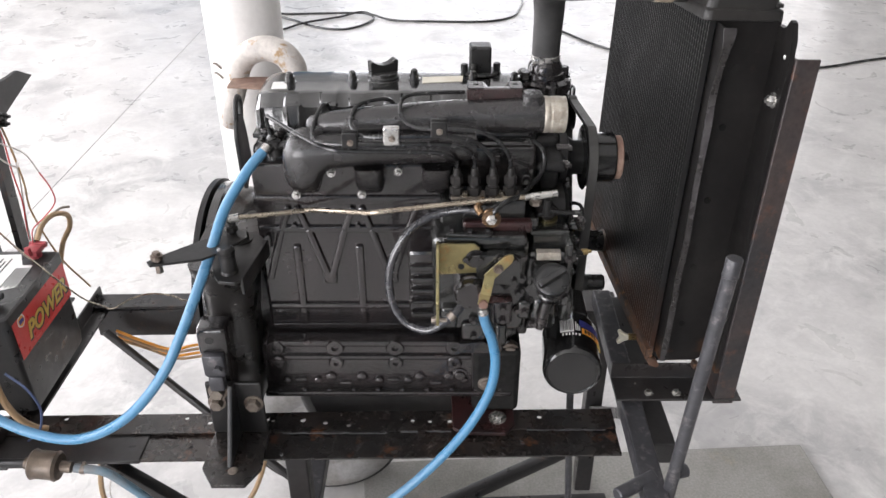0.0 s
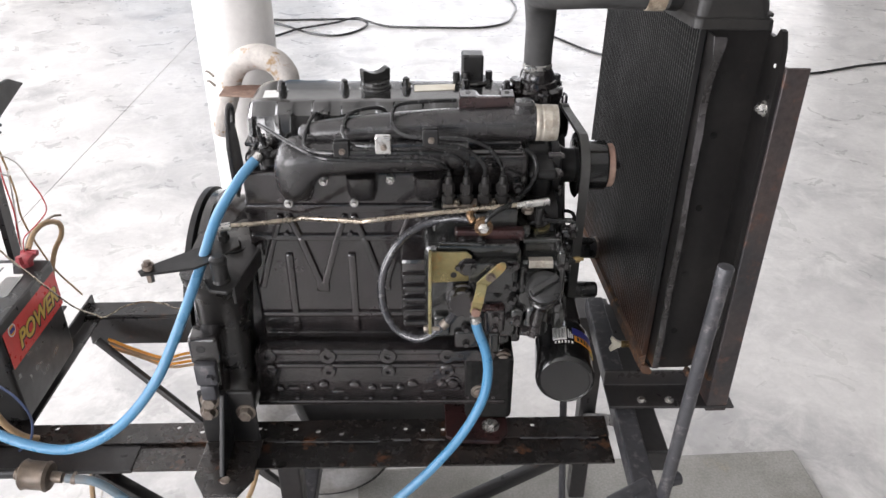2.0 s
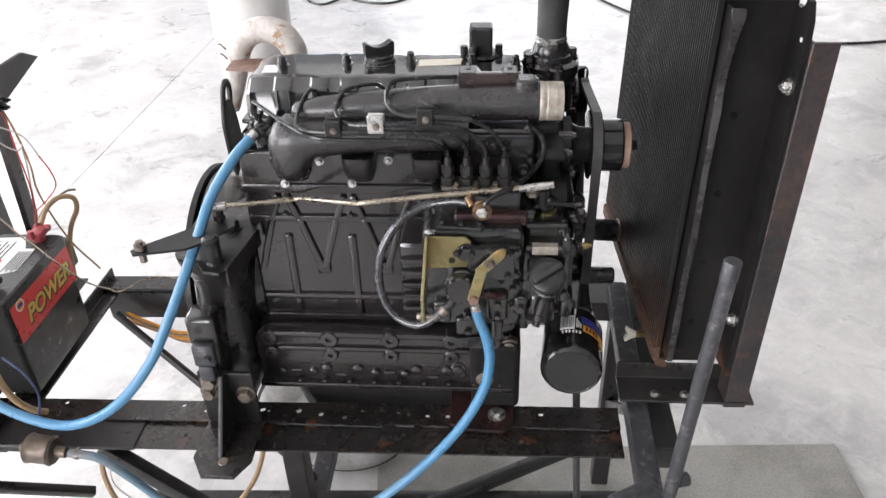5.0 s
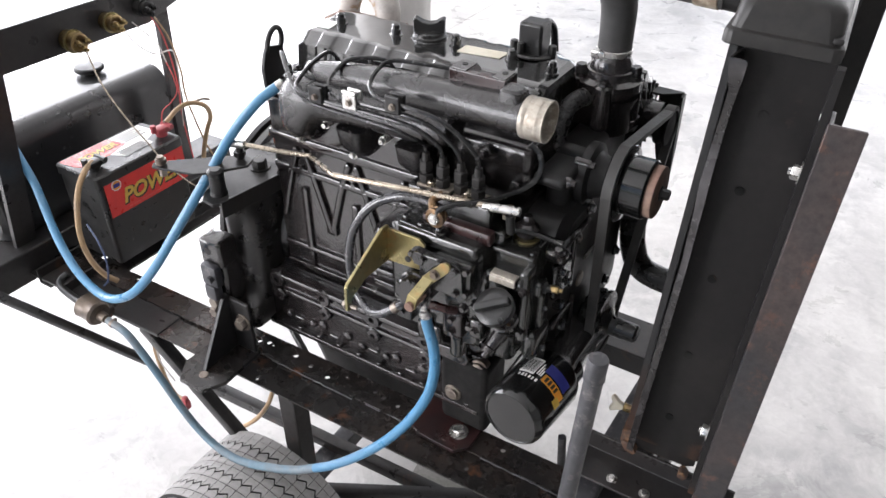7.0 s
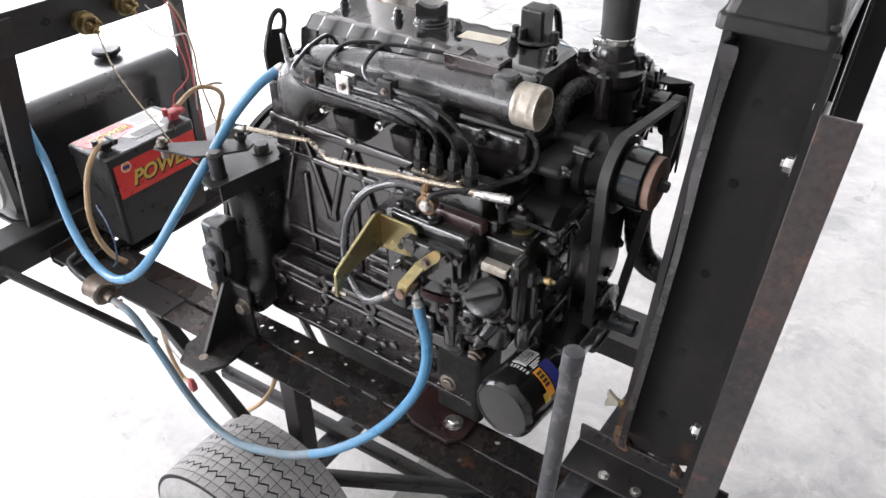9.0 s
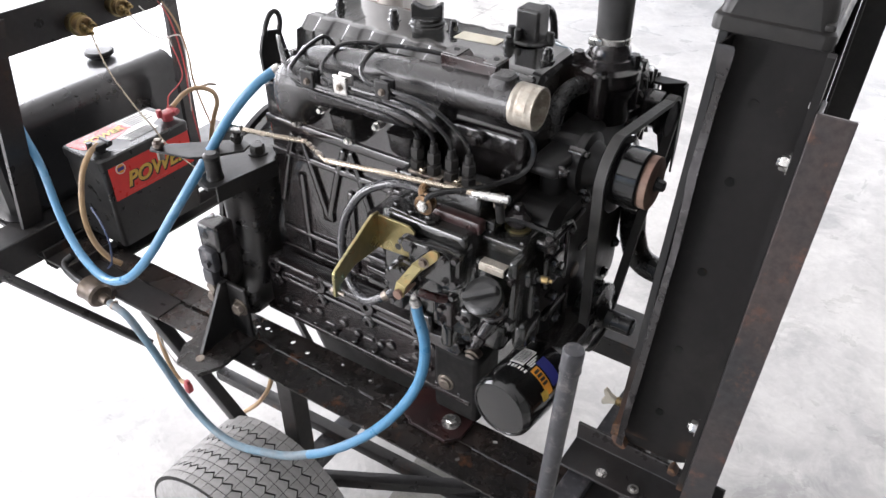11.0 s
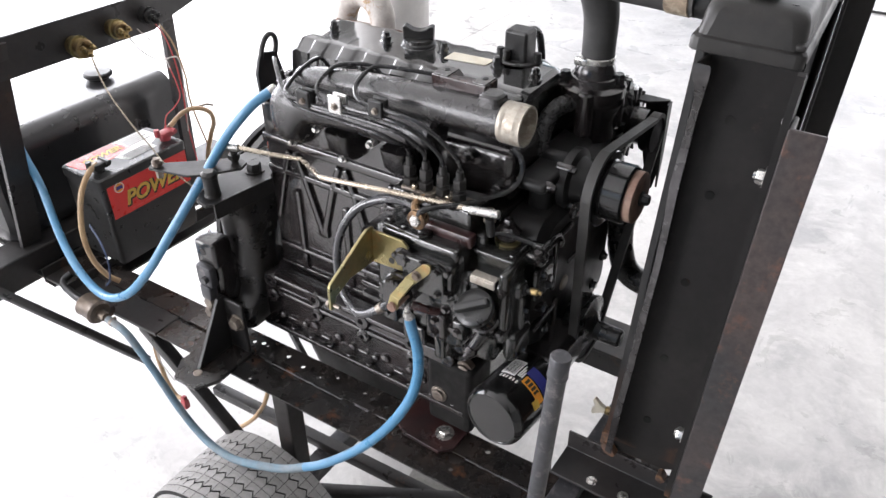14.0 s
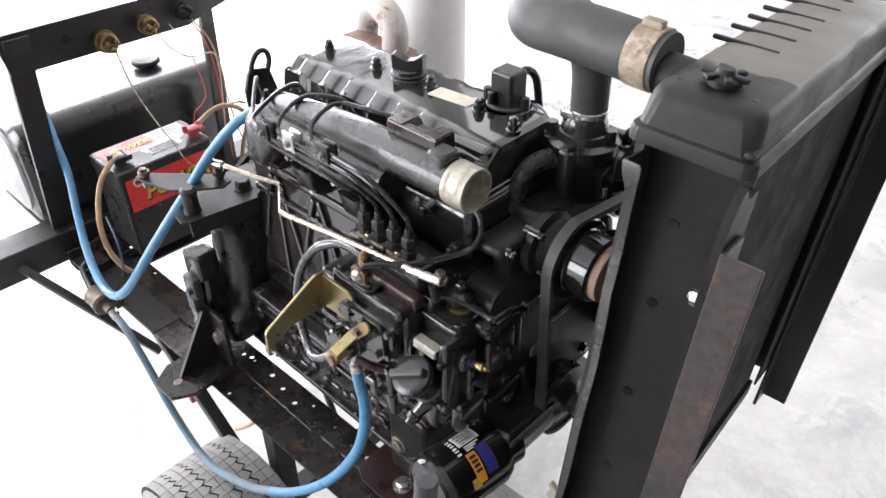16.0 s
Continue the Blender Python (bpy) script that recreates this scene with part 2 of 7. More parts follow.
M["tank"] = material("black_tank_enamel", (0.014, 0.014, 0.015), 0.30, alt=(0.020, 0.020, 0.021), alt_scale=5, second=(0.06, 0.055, 0.05), second_scale=18, second_cut=(0.64, 0.8), grain=0.15, bump=0.03, rough_var=0.05, coat=0.25)
M["tankend"] = material("pale_tank_end", (0.36, 0.35, 0.34), 0.45, alt=(0.28, 0.275, 0.27), alt_scale=10, grain=0.1, bump=0.1)
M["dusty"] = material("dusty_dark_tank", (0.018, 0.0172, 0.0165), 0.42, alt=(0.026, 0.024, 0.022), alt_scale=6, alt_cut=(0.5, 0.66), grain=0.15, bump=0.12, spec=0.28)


def overlay(m, axis, noise, cut, colour, scale=9.0, tops=False):
    """Lets dust or rust lie on one stretch of a part, with a wavy edge; tops: on its upper faces alone."""
    nt = m.node_tree
    base = nt.nodes["Principled BSDF"].inputs["Base Color"]
    co = nt.nodes.new("ShaderNodeTexCoord")
    no = nt.nodes.new("ShaderNodeTexNoise")
    no.inputs["Scale"].default_value, no.inputs["Detail"].default_value = scale, 4.0
    nt.links.new(co.outputs["Object"], no.inputs["Vector"])
    sep = nt.nodes.new("ShaderNodeSeparateXYZ")
    nt.links.new(co.outputs["Generated"], sep.inputs[0])
    add = nt.nodes.new("ShaderNodeMath")
    add.operation = "MULTIPLY_ADD"
    add.inputs[1].default_value = noise
    nt.links.new(no.outputs[0], add.inputs[0])
    nt.links.new(sep.outputs[axis], add.inputs[2])
    mr = nt.nodes.new("ShaderNodeMapRange")
    mr.inputs[1].default_value, mr.inputs[2].default_value = cut
    nt.links.new(add.outputs[0], mr.inputs[0])
    fac = mr.outputs[0]
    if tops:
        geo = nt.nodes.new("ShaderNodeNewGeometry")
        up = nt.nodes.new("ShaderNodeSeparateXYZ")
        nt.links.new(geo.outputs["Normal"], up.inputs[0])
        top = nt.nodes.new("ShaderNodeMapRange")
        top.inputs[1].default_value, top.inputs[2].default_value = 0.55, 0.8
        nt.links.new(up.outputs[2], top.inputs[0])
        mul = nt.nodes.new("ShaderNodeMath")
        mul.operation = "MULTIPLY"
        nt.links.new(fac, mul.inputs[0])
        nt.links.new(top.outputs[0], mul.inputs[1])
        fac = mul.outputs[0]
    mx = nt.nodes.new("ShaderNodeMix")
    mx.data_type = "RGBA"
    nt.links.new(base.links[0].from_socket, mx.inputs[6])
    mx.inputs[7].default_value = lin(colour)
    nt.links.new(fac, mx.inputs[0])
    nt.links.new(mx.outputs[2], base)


overlay(M["fin"], 2, 0.5, (0.42, 0.20), (0.045, 0.020, 0.011), 12.0)
overlay(M["finedge"], 2, 0.5, (0.40, 0.18), (0.085, 0.036, 0.018), 12.0)
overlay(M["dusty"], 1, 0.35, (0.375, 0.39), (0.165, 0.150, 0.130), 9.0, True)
M["channel"] = material("satin_black_channel", (0.0085, 0.0078, 0.0076), 0.44, alt=(0.014, 0.0128, 0.012), alt_scale=7, second=(0.04, 0.03, 0.024), second_scale=26,
                        second_cut=(0.66, 0.8), grain=0.2, bump=0.12, rough_var=0.1, spec=0.22)
overlay(M["channel"], 2, 0.26, (0.175, 0.11), (0.070, 0.034, 0.018), 26.0)
M["worn"] = material("worn_black_steel_edge", (0.016, 0.0145, 0.0142), 0.22, 0.0, alt=(0.050, 0.047, 0.048), alt_scale=9, alt_cut=(0.48, 0.60), second=(0.05, 0.035, 0.028), second_scale=26, second_cut=(0.62, 0.75), grain=0.2, bump=0.15)
M["canister"] = material("brown_stained_canister", (0.13, 0.10, 0.075), 0.4, 0.4, alt=(0.07, 0.055, 0.045), alt_scale=25, grain=0.2, bump=0.12)
M["joint"] = material("grey_joint", (0.34, 0.335, 0.325), 0.9, grain=0.1, bump=0.0)

# ---- mesh tools ----
V = Vector


def bm_new():
    return bmesh.new()


def box(bm, c, s, bevel=0.0, rot=None, seg=2):
    m = Matrix.Translation(c)
    if rot is not None:
        m = m @ rot
    g = bmesh.ops.create_cube(bm, size=1.0, matrix=m @ Matrix.Diagonal((s[0], s[1], s[2], 1)))
    if bevel:
        edges = list({e for v in g["verts"] for e in v.link_edges})
        bmesh.ops.bevel(bm, geom=edges, offset=bevel, segments=seg, affect="EDGES", profile=0.5)
    return bm


def span(bm, lo, hi, bevel=0.0, seg=2):
    """A box between two corners."""
    return box(bm, [(a + b) / 2 for a, b in zip(lo, hi)], [abs(b - a) for a, b in zip(lo, hi)], bevel, None, seg)


def frame_of(p0, p1):
    d = V(p1) - V(p0)
    return d.length, Matrix.Translation(p0) @ d.to_track_quat("Z", "Y").to_matrix().to_4x4()


def lathe(bm, p0, p1, profile, seg=24):
    """A body turned round the line p0-p1. profile: (distance along it in metres, radius)."""
    _, m = frame_of(p0, p1)
    rings = []
    for d, r in profile:
        rings.append([bm.verts.new(m @ V((r * math.cos(2 * math.pi * i / seg), r * math.sin(2 * math.pi * i / seg), d))) for i in range(seg)])
    for a, b in zip(rings[:-1], rings[1:]):
        for i in range(seg):
            bm.faces.new((a[i], a[(i + 1) % seg], b[(i + 1) % seg], b[i]))
    bm.faces.new(list(reversed(rings[0])))
    bm.faces.new(rings[-1])
    return bm


def rod(bm, p0, p1, r, seg=16, chamfer=0.0):
    n = (V(p1) - V(p0)).length
    c = chamfer
    prof = [(0, r - c), (c, r), (n - c, r), (n, r - c)] if c else [(0, r), (n, r)]
    return lathe(bm, p0, p1, prof, seg)


def bolt(bm, p, d, r=0.008, h=0.006, washer=True):
    """A hexagon head at p that looks along d, on a washer."""
    p, d = V(p), V(d).normalized()
    if washer:
        lathe(bm, p, p + d, [(0, r * 1.35), (0.0018, r * 1.35)], 18)
    lathe(bm, p + d * 0.0015, p + d, [(0, r), (h * 0.8, r), (h, r * 0.86)], 6)
    return bm


def spline(pts, per=6):
    """A smooth line through the points."""
    p = [V(q) for q in pts]
    p = [p[0] * 2 - p[1]] + p + [p[-1] * 2 - p[-2]]
    out = []
    for i in range(1, len(p) - 2):
        for k in range(per):
            t = k / per
            a, b, c, d = p[i - 1], p[i], p[i + 1], p[i + 2]
            out.append(0.5 * (2 * b + (c - a) * t + (2 * a - 5 * b + 4 * c - d) * t * t + (3 * b - a - 3 * c + d) * t ** 3))
    return out + [p[-2]]


def tube(bm, pts, r, seg=10, per=6, smooth=True, flat=None):
    """A round line swept through the points; r may be one radius or a list along them."""
    line = spline(pts, per) if smooth else [V(q) for q in pts]
    n = len(line)
    radii = [r] * n if not isinstance(r, (list, tuple)) else [float(np.interp(i / (n - 1), np.linspace(0, 1, len(r)), r)) for i in range(n)]
    up, rings = None, []
    for i, q in enumerate(line):
        t = (line[min(i + 1, n - 1)] - line[max(i - 1, 0)]).normalized()
        if up is None:
            up = t.orthogonal().normalized()
        up = (up - t * up.dot(t)).normalized()
        side = t.cross(up)
        rings.append([bm.verts.new(q + radii[i] * (math.cos(2 * math.pi * k / seg) * up + math.sin(2 * math.pi * k / seg) * side)) for k in range(seg)])
    for a, b in zip(rings[:-1], rings[1:]):
        for k in range(seg):
            bm.faces.new((a[k], a[(k + 1) % seg], b[(k + 1) % seg], b[k]))
    bm.faces.new(list(reversed(rings[0])))
    bm.faces.new(rings[-1])
    return bm


def prism(bm, outline, axis, lo, hi, bevel=0.0):
    """A plate: an outline in the two other axes, between lo and hi along axis ('x', 'y' or 'z')."""
    def at(a, b, h):
        return {"x": (h, a, b), "y": (a, h, b), "z": (a, b, h)}[axis]
    bot = [bm.verts.new(at(a, b, lo)) for a, b in outline]
    top = [bm.verts.new(at(a, b, hi)) for a, b in outline]
    n = len(outline)
    faces = [bm.faces.new(bot), bm.faces.new(top)]
    for i in range(n):
        faces.append(bm.faces.new((bot[i], bot[(i + 1) % n], top[(i + 1) % n], top[i])))
    bmesh.ops.recalc_face_normals(bm, faces=faces)
    if bevel:
        bmesh.ops.bevel(bm, geom=list({e for f in faces for e in f.edges}), offset=bevel, segments=2, affect="EDGES", profile=0.5)
    return bm


def beam(bm, p0, p1, w, h, bevel=0.003, up=(0, 0, 1)):
    """A square bar between two points, w across and h high."""
    p0, p1 = V(p0), V(p1)
    d = (p1 - p0).normalized()
    side = d.cross(V(up)).normalized()
    top = side.cross(d)
    m = Matrix((side, d, top)).transposed().to_4x4()
    return box(bm, (p0 + p1) / 2, (w, (p1 - p0).length, h), bevel, m)


def angle_bar(bm, p0, p1, legs, t=0.006):
    """An angle iron between two points; legs: two vectors from its heel, the widths of its flanges."""
    p0, p1 = V(p0), V(p1)
    a, b = V(legs[0]), V(legs[1])
    ta, tb = a.normalized() * t, b.normalized() * t
    shape = [V((0, 0, 0)), a, a + tb, ta + tb, b + ta, b]
    r0 = [bm.verts.new(p0 + s) for s in shape]
    r1 = [bm.verts.new(p1 + s) for s in shape]
    faces = [bm.faces.new(r0), bm.faces.new(r1)]
    for i in range(6):
        faces.append(bm.faces.new((r0[i], r0[(i + 1) % 6], r1[(i + 1) % 6], r1[i])))
    bmesh.ops.recalc_face_normals(bm, faces=faces)
    bmesh.ops.bevel(bm, geom=list({e for f in faces for e in f.edges}), offset=0.0012, segments=1, affect="EDGES")
    return bm


def loft(bm, rings, close=True):
    vs = [[bm.verts.new(p) for p in r] for r in rings]
    n = len(vs[0])
    faces = []
    for a, b in zip(vs[:-1], vs[1:]):
        for k in range(n):
            faces.append(bm.faces.new((a[k], a[(k + 1) % n], b[(k + 1) % n], b[k])))
    if close:
        faces += [bm.faces.new(list(reversed(vs[0]))), bm.faces.new(vs[-1])]
    bmesh.ops.recalc_face_normals(bm, faces=faces)
    return bm


def rounded(cx, cy, w, h, r, n=5):
    """A rounded rectangle as a list of points."""
    out = []
    for sx, sy, a0 in ((1, 1, 0), (-1, 1, 90), (-1, -1, 180), (1, -1, 270)):
        for i in range(n):
            a = radians(a0 + 90 * i / (n - 1))
            out.append((cx + sx * (w / 2 - r) + r * math.cos(a), cy + sy * (h / 2 - r) + r * math.sin(a)))
    return out


ROOT = {}


def thing(name, at, label, category, group="", kind=""):
    """A thing of several parts: an Empty at its base."""
    ob = new(name)
    ob.empty_display_size = 0.05
    ob.location = at
    ROOT[ob.name] = V(at)
    return tagged(ob, label, category, group, kind)


def link(name, bm, mat, origin, smooth=35):
    me = bpy.data.meshes.new(name)
    bmesh.ops.translate(bm, verts=bm.verts, vec=-V(origin))
    bm.normal_update()
    # sharp where faces meet at an angle, or where a narrow bevel meets a broad flat face
    for e in bm.edges:
        if len(e.link_faces) == 2:
            turn = e.calc_face_angle(0.0)
            if turn > radians(8):
                areas = sorted(f.calc_area() for f in e.link_faces)
                e.smooth = not (turn > radians(smooth) or areas[1] > 10 * areas[0])
    for f in bm.faces:
        f.smooth = any(e.smooth for e in f.edges)
    bm.to_mesh(me)
    bm.free()
    me.materials.append(M[mat])
    return new(name, me)


def part(name, bm, mat, parent, label="", smooth=35):
    """One mesh under a thing or under a part."""
    at = ROOT[parent.name]
    ob = link(name, bm, mat, at, smooth)
    ob.parent = parent
    ROOT[ob.name] = at
    return tagged(ob, label) if label else ob


def single(name, bm, mat, at, label, category, group="", kind="", smooth=35):
    """A thing of one mesh."""
    ob = link(name, bm, mat, at, smooth)
    ob.location = at
    ROOT[ob.name] = V(at)
    return tagged(ob, label, category, group, kind)


def letters(text, size, m, mat, parent, name="lettering", shear=0.0, depth=0.0006, bold=0.0):
    """Words in the built-in font, as a mesh, in the plane m (x along the line, z out of it)."""
    cu = bpy.data.curves.new(name, "FONT")
    cu.body, cu.size, cu.shear, cu.extrude, cu.offset = text, size, shear, depth, bold
    tmp = bpy.data.objects.new(name, cu)
    scene.collection.objects.link(tmp)
    dg = bpy.context.evaluated_depsgraph_get()
    me = bpy.data.meshes.new_from_object(tmp.evaluated_get(dg))
    bpy.data.objects.remove(tmp)
    bm = bmesh.new()
    bm.from_mesh(me)
    bpy.data.meshes.remove(me)
    bmesh.ops.transform(bm, matrix=m, verts=bm.verts)
    return part(name, bm, mat, parent)

# ---- the hall ----
bm = bm_new()
span(bm, (-6.0, -5.2, -0.2), (-1.7770, 10.2, 0))
span(bm, (-1.7730, -5.2, -0.2), (6.0, 10.2, 0))
tagged(link("floor", bm, "concrete", (0, 0, 0)), "mottled light grey polished concrete floor", "floor", kind="structure")
bm = bm_new()
span(bm, (-1.7770, -5.2, -0.2), (-1.7730, 10.2, -0.004))
tagged(link("floor_joint", bm, "joint", (0, 0, 0)), "thin sawn joint in the concrete floor", "joint", kind="structure")
bm = bm_new()
span(bm, (-60, -60, -0.5), (60, 60, -0.21))
tagged(link("ground", bm, "concrete", (0, 0, 0)), "pale paved ground outside the hall", "ground", kind="structure")
# ceiling and walls are unseen and assumed; their tones set bounce and reflections
bm = bm_new()
span(bm, (-6.0, -5.2, 4.2), (6.0, 10.2, 4.4))
tagged(link("ceiling", bm, "whitewash", (0, 0, 0)), "plain pale hall ceiling, unseen, added for overhead bounce", "ceiling", kind="structure")
for nm, pieces in (
        ("wall_east", [((5.8, -5.2, 0), (6.0, 10.2, 4.2))]),
        ("wall_west", [((-6.0, -5.2, 0), (-5.5, -1.6, 4.2)), ((-6.0, 6.8, 0), (-5.5, 10.2, 4.2)), ((-6.0, -1.6, 3.7), (-5.5, 6.8, 4.2))]),
        ("wall_north", [((2.2, 9.7, 0), (5.8, 10.2, 4.2)), ((-5.5, 9.7, 0), (-4.2, 10.2, 4.2)), ((-4.2, 9.7, 3.7), (2.2, 10.2, 4.2))]),
        ("wall_south", [((0.6, -5.2, 0), (5.8, -4.8, 4.2)), ((-5.5, -5.2, 0), (-4.6, -4.8, 4.2)), ((-4.6, -5.2, 3.6), (0.6, -4.8, 4.2))])):
    bm = bm_new()
    for lo, hi in pieces:
        span(bm, lo, hi)
    tagged(link(nm, bm, "plaster", (0, 0, 0)), "plain grey hall wall, unseen, added to shape the light", "wall", kind="structure")

# white post behind the engine
post = thing("post", (-0.41, 1.60, 0), "white painted round steel post with a strap", "post")
bm = bm_new()
lathe(bm, (-0.41, 1.60, 0.0), (-0.41, 1.60, 1), [(0, 0.078), (4.2, 0.078)], 40)
part("shaft", bm, "whitepost", post)
bm = bm_new()
for z in (1.075, 1.095):
    tube(bm, [(-0.41 + 0.0805 * math.cos(radians(a)), 1.60 + 0.0805 * math.sin(radians(a)), z + 0.004 * math.sin(0.2 * a)) for a in range(222, 242, 6)], 0.0022, 6, 3)
part("strap", bm, "bolt", post, "thin dull wire strap")

# floor mat
bm = bm_new()
prism(bm, [(-0.215, 1.484), (0.994, 1.552), (1.06, 0.60), (-0.12, 0.545)], "z", 0.0, 0.012, 0.003)
single("floor_mat", bm, "mat", (0.55, 1.05, 0), "flat dark grey rubber mat on the concrete", "mat")


def cable(name, pts, r, mat, label):
    bm = bm_new()
    tube(bm, pts, r, 8, 8)
    return single(name, bm, mat, pts[0], label, "cable")


cable("extension_cable", [(-1.60, 6.30, .008), (-1.278, 6.126, .008), (-0.947, 6.13, .008), (-0.634, 6.093, .02), (-0.538, 6.02, .01), (-0.552, 5.898, .008), (-0.645, 5.744, .008), (-0.763, 5.684, .008), (-0.937, 5.744, .008), (-1.135, 5.930, .008),
                          (-1.257, 6.010, .012), (-1.36, 5.93, .008), (-1.32, 5.76, .008), (-1.196, 5.669, .008), (-1.033, 5.820, .02), (-0.80, 6.010, .012), (-0.634, 6.093, .03), (-0.528, 6.027, .02), (-0.361, 5.930, .008), (-0.017, 5.898, .008), (0.325, 5.898, .008), (0.528, 6.027, .008), (0.610, 6.281, .008), (0.651, 6.65, .008), (0.5, 7.4, .008)], 0.0085, "rubber",
      "black extension cable lying in loops on the floor")
cable("floor_cable", [(0.75, 5.9, .008), (0.885, 5.6, .008), (1.14, 5.2, .008), (1.6, 4.85, .008), (2.1, 4.78, .008), (2.445, 4.826, .008), (2.92, 5.01, .008), (3.6, 5.1, .008)], 0.008, "rubber",
      "thin black cable lying across the floor")

# ---- the cart ----
cart = thing("engine_cart", (0, 1.2, 0), "black welded steel cart frame on two small wheels", "cart")


# long rails: angle irons, a little askew
def flange(bm, x0, x1, edge, w, z0, z1, pierced):
    """A flat strip along x with round holes: edge(x) is its front edge, w its width; pierced: (x, distance from the edge, radius)."""
    at, cells = x0, []
    for hx, hv, hr in sorted(pierced):
        half = hr + 0.0025
        cells.append((at, hx - half, None))
        cells.append((hx - half, hx + half, (hx, hv, hr)))
        at = hx + half
    cells.append((at, x1, None))
    for a, b, hole in cells:
        def p(x, v, z):
            return bm.verts.new((x, edge(x) + v, z))
        if hole is None:
            vs = [[p(a, 0, z), p(b, 0, z), p(b, w, z), p(a, w, z)] for z in (z0, z1)]
            bm.faces.new(vs[1])
            bm.faces.new(list(reversed(vs[0])))
            bm.faces.new((vs[0][0], vs[0][1], vs[1][1], vs[1][0]))
            bm.faces.new((vs[0][2], vs[0][3], vs[1][3], vs[1][2]))
            continue
        hx, hv, hr = hole
        ring = [(hx + hr * math.cos(t), hv + hr * math.sin(t)) for t in [math.pi * (k + 0.5) / 8 - math.pi for k in range(16)]]
        # outline points that face the ring's points: along the cell's sides
        out = []
        for rx, rv in ring:
            dx, dv = (rx - hx) / hr, (rv - hv) / hr
            if abs(dv) > 0.38:
                out.append((hx + (b - a) / 2 * max(-1, min(1, dx * 1.21)), w if dv > 0 else 0))
            else:
                out.append((b if dx > 0 else a, hv + dv * hr))
        for z, flip in ((z1, False), (z0, True)):
            ri = [p(x, v, z) for x, v in ring]
            ro = [p(x, v, z) for x, v in out]
            for k in range(16):
                q = (ri[k], ro[k], ro[(k + 1) % 16], ri[(k + 1) % 16])
                bm.faces.new(tuple(reversed(q)) if flip else q)
        lo = [p(x, v, z0) for x, v in ring]
        hi = [p(x, v, z1) for x, v in ring]
        for k in range(16):
            bm.faces.new((lo[k], lo[(k + 1) % 16], hi[(k + 1) % 16], hi[k]))
        for v, s in ((0, 0), (w, 1)):
            q = (p(a, v, z0), p(b, v, z0), p(b, v, z1), p(a, v, z1))
            bm.faces.new(q if s == 0 else tuple(reversed(q)))
    bmesh.ops.remove_doubles(bm, verts=bm.verts, dist=0.00005)
    bmesh.ops.recalc_face_normals(bm, faces=bm.faces)
    return bm


def skew(y0):
    return lambda x: y0 + 0.018 * x


# the near rail is two irons side by side: a pierced one at the back, a wider one in front
bm = bm_new()
flange(bm, -0.93, 0.31, skew(1.008), 0.049, 0.6012, 0.604,
       [(-0.683, 0.040, 0.004), (-0.465, 0.038, 0.004), (-0.420, 0.026, 0.0045), (-0.337, 0.0255, 0.0045), (-0.319, 0.031, 0.005), (-0.3075, 0.029, 0.0027), (-0.2533, 0.029, 0.005), (-0.212, 0.0215, 0.0045), (-0.1696, 0.0152, 0.0045),
        (-0.140, 0.033, 0.003), (-0.0752, 0.029, 0.0035), (-0.055, 0.025, 0.004), (-0.0235, 0.022, 0.004), (0.0123, 0.022, 0.0045), (0.175, 0.03, 0.0045)])
part("near_rail", bm, "rail", cart, "black steel rail with punched holes and rust")
bm = bm_new()
flange(bm, -0.93, 0.31, skew(0.9505), 0.066, 0.5935, 0.597, [(-0.279, 0.010, 0.0035), (-0.44, 0.03, 0.004), (0.14, 0.03, 0.004)])
part("front_rail", bm, "rail", cart)
bm = bm_new()
beam(bm, (-0.93, 0.994, 0.565), (0.31, 1.016, 0.565), 0.006, 0.05, 0.001)
part("rail_web", bm, "frame", cart)
bm = bm_new()
random.seed(12)
for x0, x1 in ((-0.285, -0.10), (-0.075, -0.045), (-0.03, 0.015), (0.03, 0.06), (0.15, 0.29)):
    m = max(3, int((x1 - x0) / 0.008))
    tube(bm, [(x0 + (x1 - x0) * k / m, 1.0078 + 0.018 * x0 + random.uniform(-0.0006, 0.0006), 0.6010 + random.uniform(-0.0008, 0.0008)) for k in range(m + 1)], [random.uniform(0.0008, 0.0018) for k in range(m + 1)], 6, 2)
tagged(part("weld_bead", bm, "grey", cart), kind="stuff")
bm = bm_new()
angle_bar(bm, (-0.78, 1.437, 0.6), (0.33, 1.46, 0.6), ((0, -0.052, 0), (0, 0, -0.05)), 0.006)
part("far_rail", bm, "frame", cart)
bm = bm_new()
span(bm, (0.10, 1.362, 0.6005), (0.345, 1.462, 0.6075), 0.001)
span(bm, (0.10, 1.362, 0.560), (0.345, 1.368, 0.6005), 0.001)
part("end_plate", bm, "frame", cart, "worn black plate over the far rail")
bm = bm_new()
beam(bm, (-0.775, 1.408, 0.5555), (-0.50, 1.414, 0.5555), 0.042, 0.074, 0.004)
part("shelf_beam", bm, "frame", cart)
# doubled plate on the near rail
bm = bm_new()
angle_bar(bm, (-0.93, 0.9315, 0.5995), (-0.52, 0.939, 0.5995), ((0, 0.06, 0), (0, 0, -0.008)), 0.0025)
part("splice_plate", bm, "frame", cart)
bm = bm_new()
angle_bar(bm, (-0.78, 0.93, 0.585), (-0.775, 1.44, 0.585), ((0.0, 0, 0.035), (0.035, 0, 0)), 0.005)
part("tray_bar", bm, "frame", cart)
bm = bm_new()
angle_bar(bm, (-0.87, 0.93, 0.585), (-0.87, 1.44, 0.585), ((0.0, 0, 0.035), (0.035, 0, 0)), 0.005)
part("tray_bar", bm, "frame", cart)
